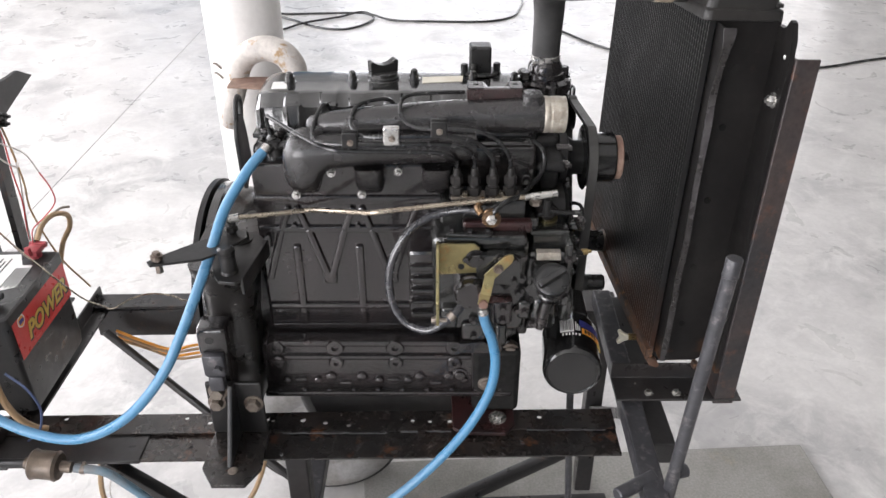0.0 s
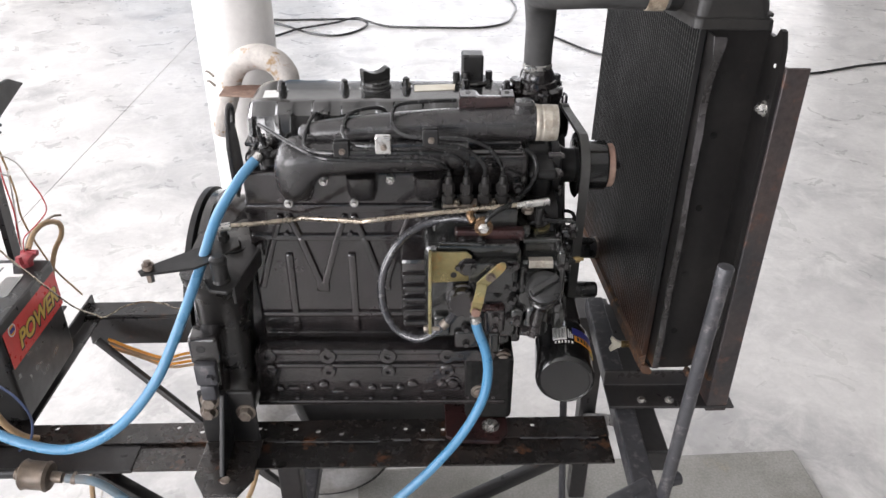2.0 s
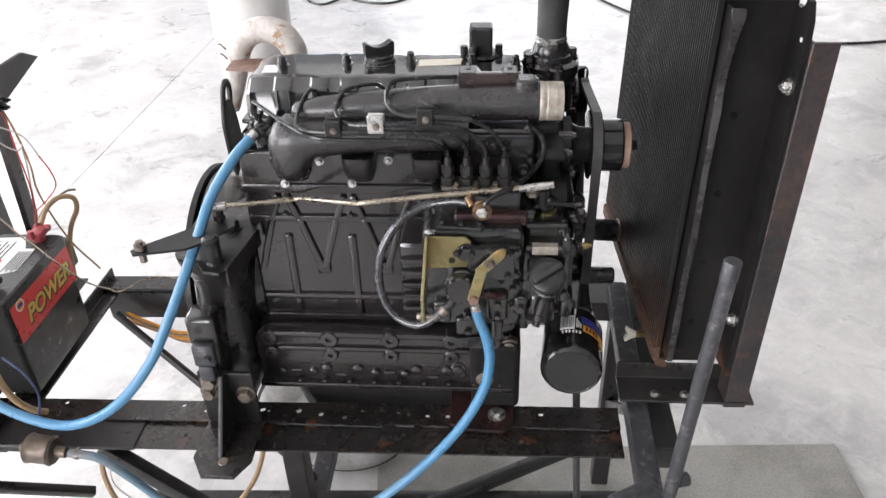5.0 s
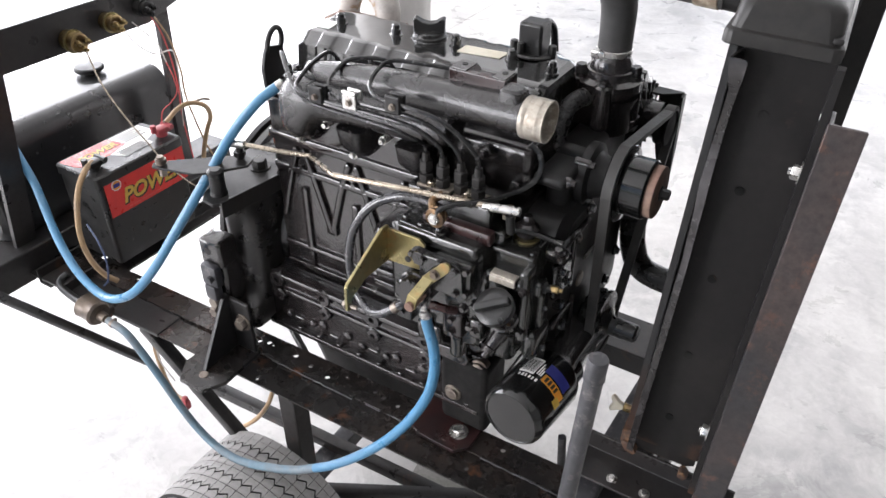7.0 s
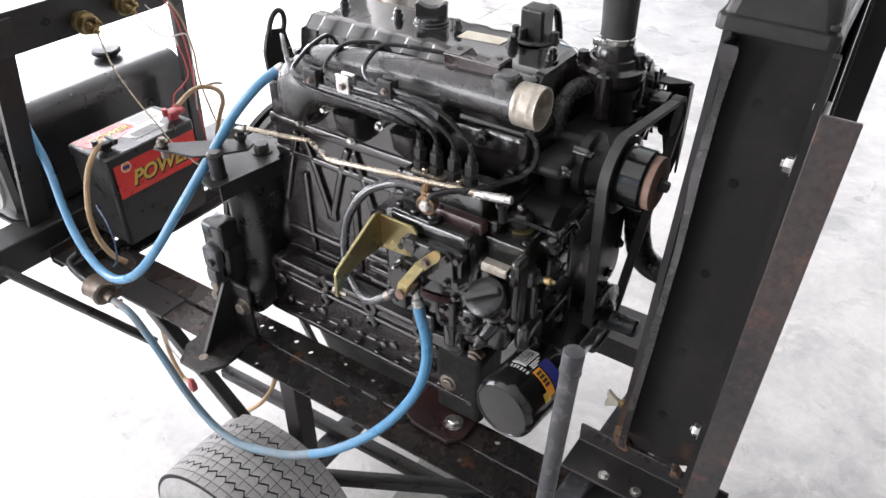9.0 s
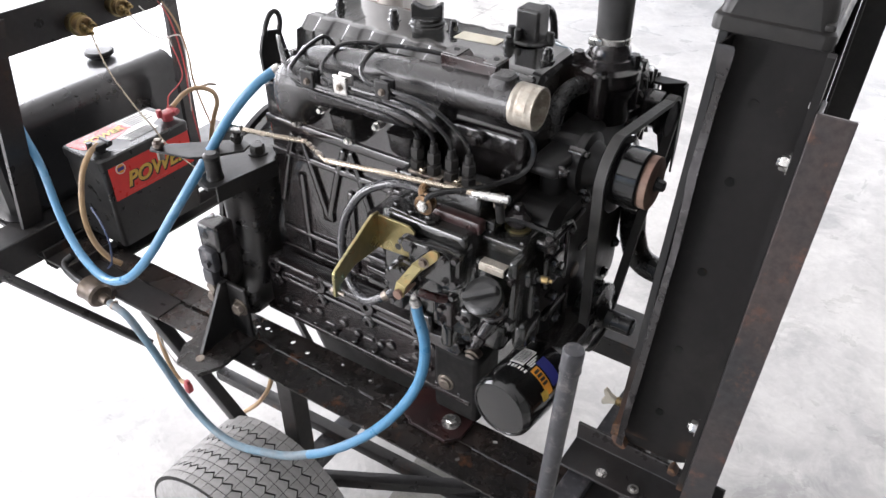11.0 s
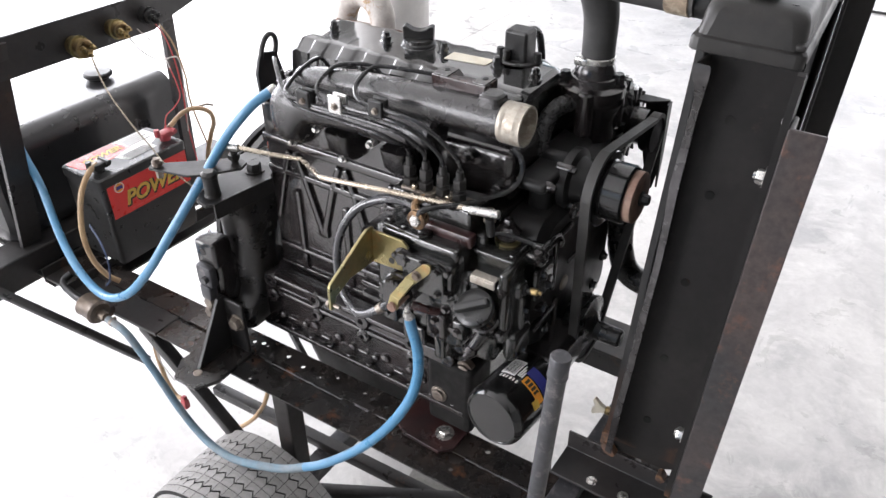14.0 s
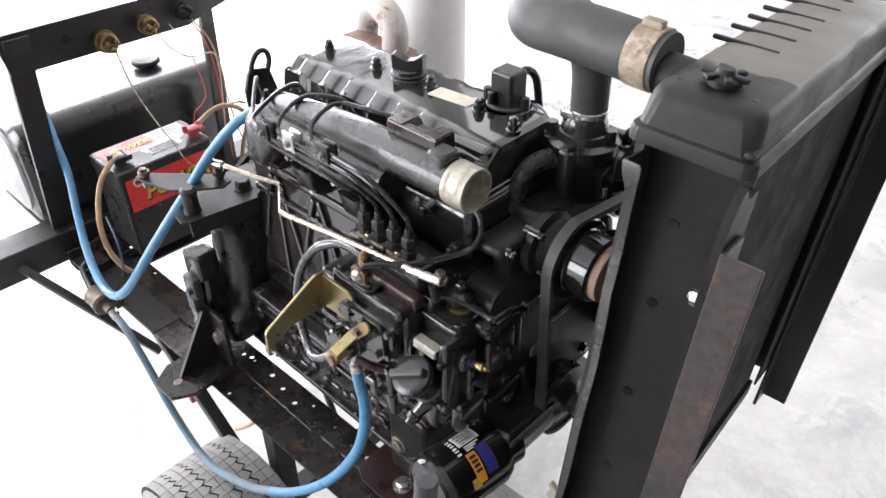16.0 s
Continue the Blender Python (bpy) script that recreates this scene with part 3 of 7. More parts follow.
bm = bm_new()
beam(bm, (-0.94, 0.58, 0.612), (-0.94, 1.525, 0.612), 0.08, 0.072, 0.004)
part("left_cross_beam", bm, "frame", cart)
# right end
bm = bm_new()
beam(bm, (0.325, 0.76, 0.648), (0.337, 1.36, 0.648), 0.036, 0.034, 0.003)
part("end_cross_bar", bm, "grey", cart, "worn grey flat bar")
bm = bm_new()
beam(bm, (0.366, 0.93, 0.625), (0.366, 1.36, 0.625), 0.048, 0.045, 0.003)
part("end_cross_bar", bm, "frame", cart)
bm = bm_new()
angle_bar(bm, (0.300, 1.066, 0.675), (0.516, 1.066, 0.675), ((0, -0.062, 0), (0, 0, 0.036)), 0.005)
part("radiator_foot", bm, "frame", cart, "black angle iron foot under the radiator")
for x in (0.359, 0.407):
    bm = bm_new()
    bolt(bm, (x, 1.02, 0.680), (0, 0, 1), 0.0058, 0.004)
    part("bolt", bm, "steel", cart, "bright zinc bolt head")
# upright bar with its pivot
bm = bm_new()
lathe(bm, (0.346, 0.822, 0.60), (0.369, 0.827, 1.08), [(-0.10, 0.0098), (0.452, 0.0098), (0.4535, 0.0112), (0.458, 0.0105), (0.478, 0.0108), (0.480, 0.0098)], 20)
part("upright_bar", bm, "grey", cart, "worn grey round steel bar")
bm = bm_new()
rod(bm, (0.266, 0.8125, 0.66), (0.332, 0.851, 0.66), 0.011, 16, 0.002)
rod(bm, (0.364, 0.8475, 0.672), (0.382, 0.8525, 0.672), 0.011, 16, 0.002)
part("pivot_pin", bm, "grey", cart)
# legs, axle and braces
for nm, a, b, w, h in (("leg", (-0.27, 1.024, 0.545), (-0.27, 1.024, 0.19), 0.040, 0.040), ("leg", (-0.285, 1.44, 0.552), (-0.27, 1.44, 0.19), 0.045, 0.045),
                       ("leg", (0.36, 1.40, 0.62), (0.36, 1.40, 0.02), 0.04, 0.04), ("axle_beam", (-0.298, 1.00, 0.19), (-0.298, 1.395, 0.19), 0.042, 0.042),
                       ("brace", (-0.905, 0.84, 0.610), (-0.665, 0.992, 0.412), 0.018, 0.018), ("brace", (-0.74, 1.35, 0.56), (-0.30, 1.2, 0.22), 0.014, 0.014),
                       ("brace", (-0.60, 0.97, 0.565), (-0.30, 0.99, 0.24), 0.026, 0.026), ("brace", (-0.64, 1.126, 0.228), (0.36, 1.17, 0.228), 0.026, 0.026),
                       ("brace", (-0.25, 1.0, 0.25), (0.36, 1.34, 0.25), 0.026, 0.026), ("brace", (0.36, 1.38, 0.30), (0.36, 1.05, 0.60), 0.022, 0.022)):
    bm = bm_new()
    beam(bm, a, b, w, h, 0.003, (0, 1, 0) if abs(a[1] - b[1]) < 0.2 else (0, 0, 1))
    part(nm, bm, "grey" if nm == "axle_beam" else "frame", cart)
bm = bm_new()
rod(bm, (0.285, 1.12, 0.0), (0.243, 1.12, 0.60), 0.007, 12)
part("stay_rod", bm, "grey", cart)
# panel posts: bent flat bars that lean towards the engine
for y, foot, bend, top, w in ((0.960, (-0.935, 0.640), (-0.838, 1.034), (-0.806, 1.114), 0.046), (1.36, (-0.87, 0.635), (-0.85, 1.05), (-0.828, 1.11), 0.03)):
    bm = bm_new()
    lean = (0.006, 0.0015)
    rings = []
    for x, z in (foot, bend, top):
        rings.append([(x - lean[0], y - w / 2, z), (x - lean[0], y + w / 2, z), (x + lean[0], y + w / 2, z + lean[1]), (x + lean[0], y - w / 2, z + lean[1])])
    loft(bm, rings)
    part("panel_post", bm, "frame", cart)
bm = bm_new()
prism(bm, [(0.935, 1.046), (0.925, 1.122), (1.44, 1.118), (1.487, 1.094), (1.342, 1.057), (1.30, 1.043)], "x", -0.822, -0.814, 0.001)
part("gauge_panel", bm, "frame", cart)


def wheel(cx, cy, cz, r, w, picked):
    """A small pneumatic wheel: carcass, tread blocks in rows, rim and hub."""
    wh = new("wheel")
    wh.parent = cart
    ROOT[wh.name] = ROOT[cart.name]
    bm = bm_new()
    h = w / 2
    lathe(bm, (cx, cy - h, cz), (cx, cy + h, cz), [(0.012, r * 0.52), (0.004, r * 0.60), (0.0, r * 0.74), (0.010, r * 0.90), (0.024, r * 0.955), (h, r * 0.968), (w - 0.024, r * 0.955),
                                                  (w - 0.010, r * 0.90), (w, r * 0.74), (w - 0.004, r * 0.60), (w - 0.012, r * 0.52)], 64)
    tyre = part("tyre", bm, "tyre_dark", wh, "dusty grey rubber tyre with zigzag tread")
    for side in (-1, 1):
        bm = bm_new()
        lathe(bm, (cx, cy + side * h, cz), (cx, cy, cz), [(0.0115, r * 0.525), (0.0032, r * 0.60), (-0.0008, r * 0.74), (0.0090, r * 0.902), (0.0150, r * 0.942)], 64)
        part("sidewall", bm, "tyre", tyre)
    bm = bm_new()
    lathe(bm, (cx, cy - h + 0.02, cz), (cx, cy + h, cz), [(0, r * 0.2), (0.002, r * 0.42), (-0.008, r * 0.50), (-0.006, r * 0.545), (w - 0.034, r * 0.545), (w - 0.04, r * 0.3)], 40)
    part("rim", bm, "exhaust_rust", wh, "rusty pressed steel rim")
    bm = bm_new()
    lathe(bm, (cx, cy - h - 0.004, cz), (cx, cy + h, cz), [(0, 0.018), (0.004, 0.022), (0.03, 0.024)], 20)
    part("hub", bm, "frame", wh)
    # tread: five ribs between zigzag grooves, each of two rows of slanting blocks parted by fine slits
    rows, n = 10, 52
    width = (w - 0.030) / rows
    step = 2 * math.pi / n
    rest = bm_new()
    for row in range(rows):
        y = cy - h + 0.015 + width * (row + 0.5)
        ra = r * (0.957 + 0.011 * (1 - abs(2 * (row + 0.5) / rows - 1) ** 2))
        # a zigzag groove outside each pair of rows, a slit inside it; the shoulders are plain
        lo_gap, hi_gap = (0.0019, 0.0004) if row % 2 == 0 else (0.0004, 0.0019)
        lo_st, hi_st = (0.0045 if 0 < row and row % 2 == 0 else 0.0), (0.0045 if row % 2 and row < rows - 1 else 0.0)
        bm = bm_new()
        a = step / 2 * 0.962
        vs = []
        for rr, f in ((ra - 0.004, 1.0), (ra + 0.0040, 1.0), (ra + 0.0045, 0.95)):
            lo, hi = (-width / 2 + lo_gap) * (0.5 + 0.5 * f), (width / 2 - hi_gap) * (0.5 + 0.5 * f)
            vs.append([bm.verts.new((rr * math.sin(t * f), yy, rr * math.cos(t * f))) for t, yy in
                       ((-a, lo - lo_st), (a * 0.35, lo + lo_st), (a, lo - lo_st), (a, hi - hi_st), (a * 0.35, hi + hi_st), (-a, hi - hi_st))])
        bm.faces.new((vs[2][0], vs[2][1], vs[2][4], vs[2][5]))
        bm.faces.new((vs[2][1], vs[2][2], vs[2][3], vs[2][4]))
        # block sides take the dark colour, bevels and tops the pale one
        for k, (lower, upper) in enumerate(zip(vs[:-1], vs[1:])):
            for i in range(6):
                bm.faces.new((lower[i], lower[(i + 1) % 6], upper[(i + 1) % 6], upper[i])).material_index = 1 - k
        bmesh.ops.recalc_face_normals(bm, faces=bm.faces)
        me = bpy.data.meshes.new("tread_block")
        bm.to_mesh(me)
        bm.free()
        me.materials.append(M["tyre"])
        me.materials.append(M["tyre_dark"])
        for i in range(n):
            m = Matrix.Translation(V((cx, y, cz)) - ROOT[cart.name]) @ Matrix.Rotation(step * i, 4, "Y")
            if picked and min(i, n - i) <= 14:
                ob = new("tread_block", me)
                ob.parent = tyre
                ob.matrix_basis = m
            else:
                base = len(rest.verts)
                rest.from_mesh(me)
                rest.verts.ensure_lookup_table()
                bmesh.ops.transform(rest, matrix=m, verts=rest.verts[base:])
    me = bpy.data.meshes.new("tread_rest")
    rest.to_mesh(me)
    rest.free()
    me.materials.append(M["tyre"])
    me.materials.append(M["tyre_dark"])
    ob = new("tread_rest", me)
    ob.parent = tyre
    tagged(ob, kind="stuff")


wheel(-0.285, 0.890, 0.2, 0.200, 0.215, True)
wheel(-0.30, 1.455, 0.2, 0.200, 0.13, False)

# ---- engine ----
eng = thing("diesel_engine", (-0.05, 1.2, 0.606), "black four-cylinder diesel engine bolted on the cart rails", "engine")


def ep(name, bm, mat="cast", parent=None, label="", smooth=35):
    return part(name, bm, mat, parent or eng, label, smooth)


# block: upper part with ribs, wider crankcase below
bm = bm_new()
span(bm, (-0.305, 1.100, 0.745), (0.150, 1.37, 1.022), 0.006)
ep("engine_block", bm)
RIBS = [((-0.300, 1.094, z - 0.0060), (0.02, 1.103, z + 0.0060)) for z in (0.966, 0.812)] + [((-0.300, 1.094, 0.768), (0.02, 1.103, 0.776))]
RIBS += [((x - 0.0065, 1.0942, 0.77), (x + 0.0065, 1.103, 0.935)) for x in (-0.243, -0.139, -0.035)] + [((x - 0.011, 1.0938, 0.860), (x + 0.011, 1.103, 0.880)) for x in (-0.191, -0.087)]
for lo, hi in RIBS:
    bm = bm_new()
    span(bm, lo, hi, 0.003)
    ep("block_rib", bm)
for x in (-0.243, -0.139, -0.035):
    bm = bm_new()
    rod(bm, (x, 1.103, 0.972), (x, 1.0945, 0.972), 0.004, 10)
    ep("block_stud", bm)
    for s in (-1, 1):
        bm = bm_new()
        beam(bm, (x + s * 0.006, 1.0975, 1.008), (x + s * 0.0215, 1.0975, 0.966), 0.011, 0.0082, 0.003, (0, 1, 0))
        beam(bm, (x + s * 0.0215, 1.0975, 0.967), (x + s * 0.0505, 1.0975, 0.868), 0.0115, 0.0080, 0.003, (0, 1, 0))
        ep("block_rib", bm)
bm = bm_new()
span(bm, (-0.305, 1.094, 1.012), (0.150, 1.101, 1.028), 0.003)
ep("head_gasket_rim", bm)
bm = bm_new()
loft(bm, [[(x, y, z) for x, z in rounded(-0.097, 0.708, 0.436, h, 0.008)] for y, h in ((1.058, 0.100), (1.062, 0.108), (1.37, 0.108))])
ep("crankcase", bm)
bm = bm_new()
span(bm, (-0.317, 1.044, 0.650), (0.123, 1.38, 0.660), 0.002)
ep("sump_flange", bm)
# crankcase details: rail of bosses and a row of small bolt bosses
bm = bm_new()
span(bm, (-0.300, 1.050, 0.757), (0.06, 1.075, 0.770), 0.004)
ep("upper_ledge", bm)
bm = bm_new()
span(bm, (-0.28, 1.052, 0.726), (0.05, 1.07, 0.737), 0.004)
ep("lower_ledge", bm)
for x in (-0.29, -0.187, -0.083, 0.02):
    bm = bm_new()
    lathe(bm, (x, 1.066, 0.756), (x, 0, 0.756), [(0, 0.017), (0.014, 0.0165), (0.018, 0.014), (0.0182, 0.006), (0.014, 0.0055)], 20)
    ep("ledge_boss", bm)
    bm = bm_new()
    lathe(bm, (x, 1.066, 0.722), (x, 0, 0.722), [(0, 0.014), (0.015, 0.0135), (0.018, 0.011), (0.0182, 0.005), (0.014, 0.0045)], 18)
    ep("ledge_boss", bm)
random.seed(4)
for i in range(13):
    bm = bm_new()
    x = -0.275 + i * 0.0262 + random.uniform(-0.005, 0.005)
    z = 0.682 + (0.004 if i % 2 else -0.004)
    r = 0.0105 if i % 2 else 0.0085
    if i % 3 == 1:
        span(bm, (x - 0.011, 1.053, z - 0.010), (x + 0.011, 1.062, z - 0.003), 0.003, 3)
    else:
        lathe(bm, (x, 1.060, z), (x, 0, z), [(0, r), (0.004, r), (0.0065, r * 0.85), (0.0078, r * 0.55), (0.0082, r * 0.15)], 18)
    ep("casting_boss", bm)
for i in range(10):
    bm = bm_new()
    bolt(bm, (-0.29 + i * 0.0435, 1.050, 0.660), (0, 0, 1), 0.0055, 0.005, False)
    ep("sump_bolt", bm)
bm = bm_new()
loft(bm, [[(x, y, z) for x, y in rounded(-0.085, 1.215, w, l, 0.03)] for z, w, l in ((0.652, 0.40, 0.27), (0.60, 0.385, 0.25), (0.54, 0.36, 0.23), (0.53, 0.34, 0.21))])
ep("sump", bm, "satin", None, "black pressed steel oil sump")

# bell housing: stout flanged drum at the flywheel end
bm = bm_new()
lathe(bm, (-0.300, 1.235, 0.79), (-0.9, 1.235, 0.79), [(0, 0.130), (0.020, 0.136), (0.030, 0.150), (0.040, 0.158), (0.06, 0.165), (0.088, 0.167), (0.092, 0.175), (0.106, 0.175), (0.108, 0.16)], 56)
bell = ep("bell_housing", bm)
bm = bm_new()
lathe(bm, (-0.410, 1.235, 0.79), (-0.9, 1.235, 0.79), [(0, 0.16), (0.002, 0.180), (0.012, 0.180), (0.014, 0.155), (0.019, 0.15), (0.021, 0.05), (0.026, 0.045), (0.03, 0.02)], 64)
ep("flywheel", bm, "satin", None, "black round flywheel edge")
# front lugs of the housing
for lo, hi, bev in (((-0.398, 0.985, 0.790), (-0.349, 1.028, 0.845), 0.007), ((-0.394, 0.992, 0.700), (-0.354, 1.06, 0.80), 0.012), ((-0.402, 1.05, 0.655), (-0.350, 1.10, 0.90), 0.020)):
    bm = bm_new()
    span(bm, lo, hi, bev, 3)
    ep("mounting_lug", bm, "cast", bell)
# a black disc gives the dark inside of the hole
bm = bm_new()
rod(bm, (-0.377, 0.986, 0.823), (-0.377, 0.9843, 0.823), 0.0068, 16)
ep("threaded_hole", bm, "ink", bell)
bm = bm_new()
span(bm, (-0.392, 0.972, 0.755), (-0.355, 0.99, 0.80), 0.006)
rod(bm, (-0.366, 0.974, 0.776), (-0.366, 0.964, 0.776), 0.007, 6)
span(bm, (-0.386, 0.968, 0.728), (-0.360, 0.988, 0.76), 0.005)
ep("lug_block", bm, "grey", bell, "worn bare steel lug")
# smooth broad side of the housing beside the lugs, on a foot
bm = bm_new()
loft(bm, [[(x, y, z) for x, y in rounded((-0.402 + xr) / 2, y0 + (1.20 - y0) / 2, xr + 0.402, 1.20 - y0, r, 10)] for z, xr, y0, r in
          ((0.648, -0.322, 1.014, 0.016), (0.652, -0.319, 1.010, 0.018), (0.694, -0.319, 1.010, 0.018), (0.699, -0.321, 1.014, 0.022), (0.704, -0.324, 1.024, 0.030), (0.73, -0.322, 1.034, 0.036), (0.80, -0.318, 1.037, 0.038),
           (0.87, -0.315, 1.034, 0.038), (0.905, -0.313, 1.020, 0.034), (0.926, -0.312, 1.008, 0.026), (0.944, -0.312, 1.006, 0.022))])
ep("housing_column", bm, "housing", bell, smooth=60)
# bracket plate on top of the housing, with bushing and lever plate
bm = bm_new()
prism(bm, [(-0.290, 1.085), (-0.310, 1.118), (-0.372, 1.10), (-0.375, 1.06), (-0.350, 0.985), (-0.338, 0.966), (-0.312, 0.962), (-0.303, 0.975)], "z", 0.945, 0.951, 0.001)
beam(bm, (-0.305, 0.972, 0.937), (-0.288, 1.088, 0.937), 0.005, 0.029, 0.001)
ep("cable_bracket", bm, "satin", None, "black bent steel bracket plate")
bm = bm_new()
lathe(bm, (-0.327, 0.992, 0.948), (-0.327, 0.992, 1), [(-0.012, 0.014), (0.006, 0.014), (0.008, 0.0128), (0.036, 0.0122), (0.038, 0.0132), (0.044, 0.0132), (0.046, 0.0105), (0.048, 0.0085)], 24)
ep("bushing", bm, "satin", None, "black threaded bushing")
bm = bm_new()
bolt(bm, (-0.329, 1.088, 0.951), (0, 0, 1), 0.0125, 0.014)
ep("bracket_bolt", bm, "satin")
bm = bm_new()
prism(bm, [(-0.432, 0.957), (-0.440, 0.968), (-0.425, 0.985), (-0.335, 1.065), (-0.312, 1.06), (-0.305, 1.04), (-0.34, 0.992), (-0.36, 0.975)], "z", 0.981, 0.985, 0.0008)
ep("lever_plate", bm, "satin", None, "dark steel lever plate")
bm = bm_new()
rod(bm, (-0.424, 0.970, 0.965), (-0.424, 0.970, 1.000), 0.006, 6)
rod(bm, (-0.424, 0.970, 0.988), (-0.424, 0.970, 0.995), 0.009, 14)
ep("lever_bolt", bm, "bolt")
# engine mount at the housing: foot plate, gusset and bolts
mount = ep("engine_mount", prism(bm_new(), [(-0.398, 0.998), (-0.400, 0.905), (-0.376, 0.868), (-0.322, 0.868), (-0.302, 0.905), (-0.304, 0.998)], "z", 0.6115, 0.6195, 0.001), "rail", None, "black steel mount plate")
bm = bm_new()
span(bm, (-0.400, 0.986, 0.6195), (-0.306, 0.994, 0.732), 0.003)
prism(bm, [(0.905, 0.6195), (0.99, 0.6195), (0.99, 0.735), (0.975, 0.735)], "x", -0.358, -0.350, 0.001)
ep("gusset", bm, "satin", mount)
for p, r in (((-0.322, 0.986, 0.688), 0.0125), ((-0.379, 0.986, 0.715), 0.0125), ((-0.384, 0.986, 0.690), 0.0115)):
    bm = bm_new()
    bolt(bm, p, (0, -1, 0), r, 0.011)
    ep("mount_bolt", bm, "bolt", mount, "dull steel hexagon bolt")
# grey raised disc drawn in place of an open hole
bm = bm_new()
lathe(bm, (-0.347, 0.898, 0.6195), (-0.347, 0.898, 1), [(-0.02, 0.006), (0.0005, 0.0085), (0.0015, 0.0075)], 18)
ep("bolt_hole", bm, "bolt", mount)

# head, valve cover and its fittings
bm = bm_new()
span(bm, (-0.302, 1.120, 1.026), (0.150, 1.365, 1.105), 0.012, 3)
span(bm, (-0.302, 1.0985, 1.024), (0.02, 1.16, 1.082), 0.004, 3)
ep("cylinder_head", bm)
bm = bm_new()
ENDS = [(-0.309, 0.096, 1.138), (-0.3065, 0.118, 1.149), (-0.302, 0.134, 1.1565), (-0.295, 0.146, 1.162), (-0.285, 0.152, 1.1652)]
PADS = (-0.240, -0.183, -0.1365, -0.080, -0.033, 0.012)


def cover_ring(x, w, base, top, pad=0.0):
    """A cross-section; pad: 0 in the hollows of the shoulder, 1 on its raised pads."""
    c, h = 1.243, w / 2 + 0.0015 * pad
    a, b = 0.010 - 0.0015 * pad, 0.029 - 0.0025 * pad
    half = [(h, base), (h - 0.003, base + 0.010), (h - a + 0.003, top - 0.019 + 0.0035 * pad), (h - a, top - 0.0155 + 0.0035 * pad), (h - a - 0.004, top - 0.0125 + 0.0025 * pad), (h - b + 0.003, top - 0.0018), (h - b - 0.002, top - 0.0003), (h - b - 0.008, top)]
    return [(x, c - a, z) for a, z in half] + [(x, c + a, z) for a, z in reversed(half)]


rows = [cover_ring(x, w, 1.104, top) for x, w, top in ENDS] + [cover_ring(-0.272, 0.154, 1.104, 1.166)]
for x in PADS:
    rows += [cover_ring(x + d, 0.154, 1.104, 1.166, p) for d, p in ((-0.0185, 0), (-0.0155, 0.15), (-0.012, 0.85), (-0.009, 1), (0.009, 1), (0.012, 0.85), (0.0155, 0.15), (0.0185, 0))]
rows += [cover_ring(x, w, 1.104, top) for x, w, top in ((0.06, 0.158, 1.166), (0.085, 0.166, 1.166), (0.120, 0.162, 1.165), (0.130, 0.152, 1.161), (0.134, 0.136, 1.152))]
loft(bm, rows)
span(bm, (-0.306, 1.152, 1.102), (0.138, 1.338, 1.110), 0.003)
span(bm, (0.040, 1.172, 1.125), (0.128, 1.31, 1.162), 0.010, 3)
lathe(bm, (0.066, 1.284, 1.10), (0.066, 1.284, 2), [(0, 0.066), (0.03, 0.062), (0.050, 0.056), (0.060, 0.046), (0.066, 0.034)], 36)
lathe(bm, (-0.100, 1.260, 1.13), (-0.100, 1.260, 2), [(0, 0.036), (0.030, 0.032), (0.037, 0.028)], 28)
cover = ep("valve_cover", bm, "gloss", None, "gloss black cast valve cover", 20)
for x, y in ((-0.2525, 1.236), (-0.150, 1.242), (-0.048, 1.252), (0.118, 1.235), (0.050, 1.245)):
    bm = bm_new()
    lathe(bm, (x, y, 1.164), (x, y, 2), [(0, 0.0105), (0.003, 0.0105), (0.004, 0.0078), (0.012, 0.0078), (0.0125, 0.0062), (0.018, 0.0058), (0.020, 0.003)], 12)
    ep("cover_nut", bm, "gloss", cover)
for x, y in ((-0.286, 1.156), (-0.258, 1.155), (-0.225, 1.155), (-0.18, 1.155), (-0.135, 1.155), (-0.09, 1.155), (-0.045, 1.155), (0.0, 1.155), (0.045, 1.156), (0.09, 1.158), (0.130, 1.165), (0.135, 1.29)):
    bm = bm_new()
    bolt(bm, (x, y, 1.110), (0, 0, 1), 0.006, 0.006)
    ep("cover_bolt", bm, "cast", cover)
bm = bm_new()
lathe(bm, (-0.100, 1.260, 1.160), (-0.100, 1.260, 2), [(0, 0.0265), (0.010, 0.0265), (0.012, 0.0245), (0.0165, 0.024), (0.018, 0.020)], 28)
grip = bmesh.new()
prism(grip, [(-0.0235, 0.0), (0.0235, 0.0), (0.0245, 0.022), (0.020, 0.0235), (0.010, 0.0175), (0.0, 0.0155), (-0.010, 0.0175), (-0.020, 0.0235), (-0.0245, 0.022)], "y", -0.0085, 0.0085, 0.0015)
bmesh.ops.transform(grip, matrix=pose(-0.100, 1.260, 1.174) @ Matrix.Rotation(radians(25), 4, "Z"), verts=grip.verts)
me_grip = bpy.data.meshes.new("grip")
grip.to_mesh(me_grip)
bm.from_mesh(me_grip)
grip.free()
bpy.data.meshes.remove(me_grip)
ep("oil_filler_cap", bm, "plastic", cover, "black plastic oil filler cap with a bar grip")
bm = bm_new()
span(bm, (0.0445, 1.272, 1.165), (0.0815, 1.306, 1.214), 0.004, 3)
lathe(bm, (0.064, 1.288, 1.158), (0.064, 1.288, 2), [(0, 0.031), (0.010, 0.030), (0.012, 0.027)], 28)
rod(bm, (0.052, 1.268, 1.165), (0.052, 1.268, 1.186), 0.0055, 12, 0.001)
rod(bm, (0.036, 1.278, 1.162), (0.036, 1.278, 1.184), 0.006, 10, 0.001)
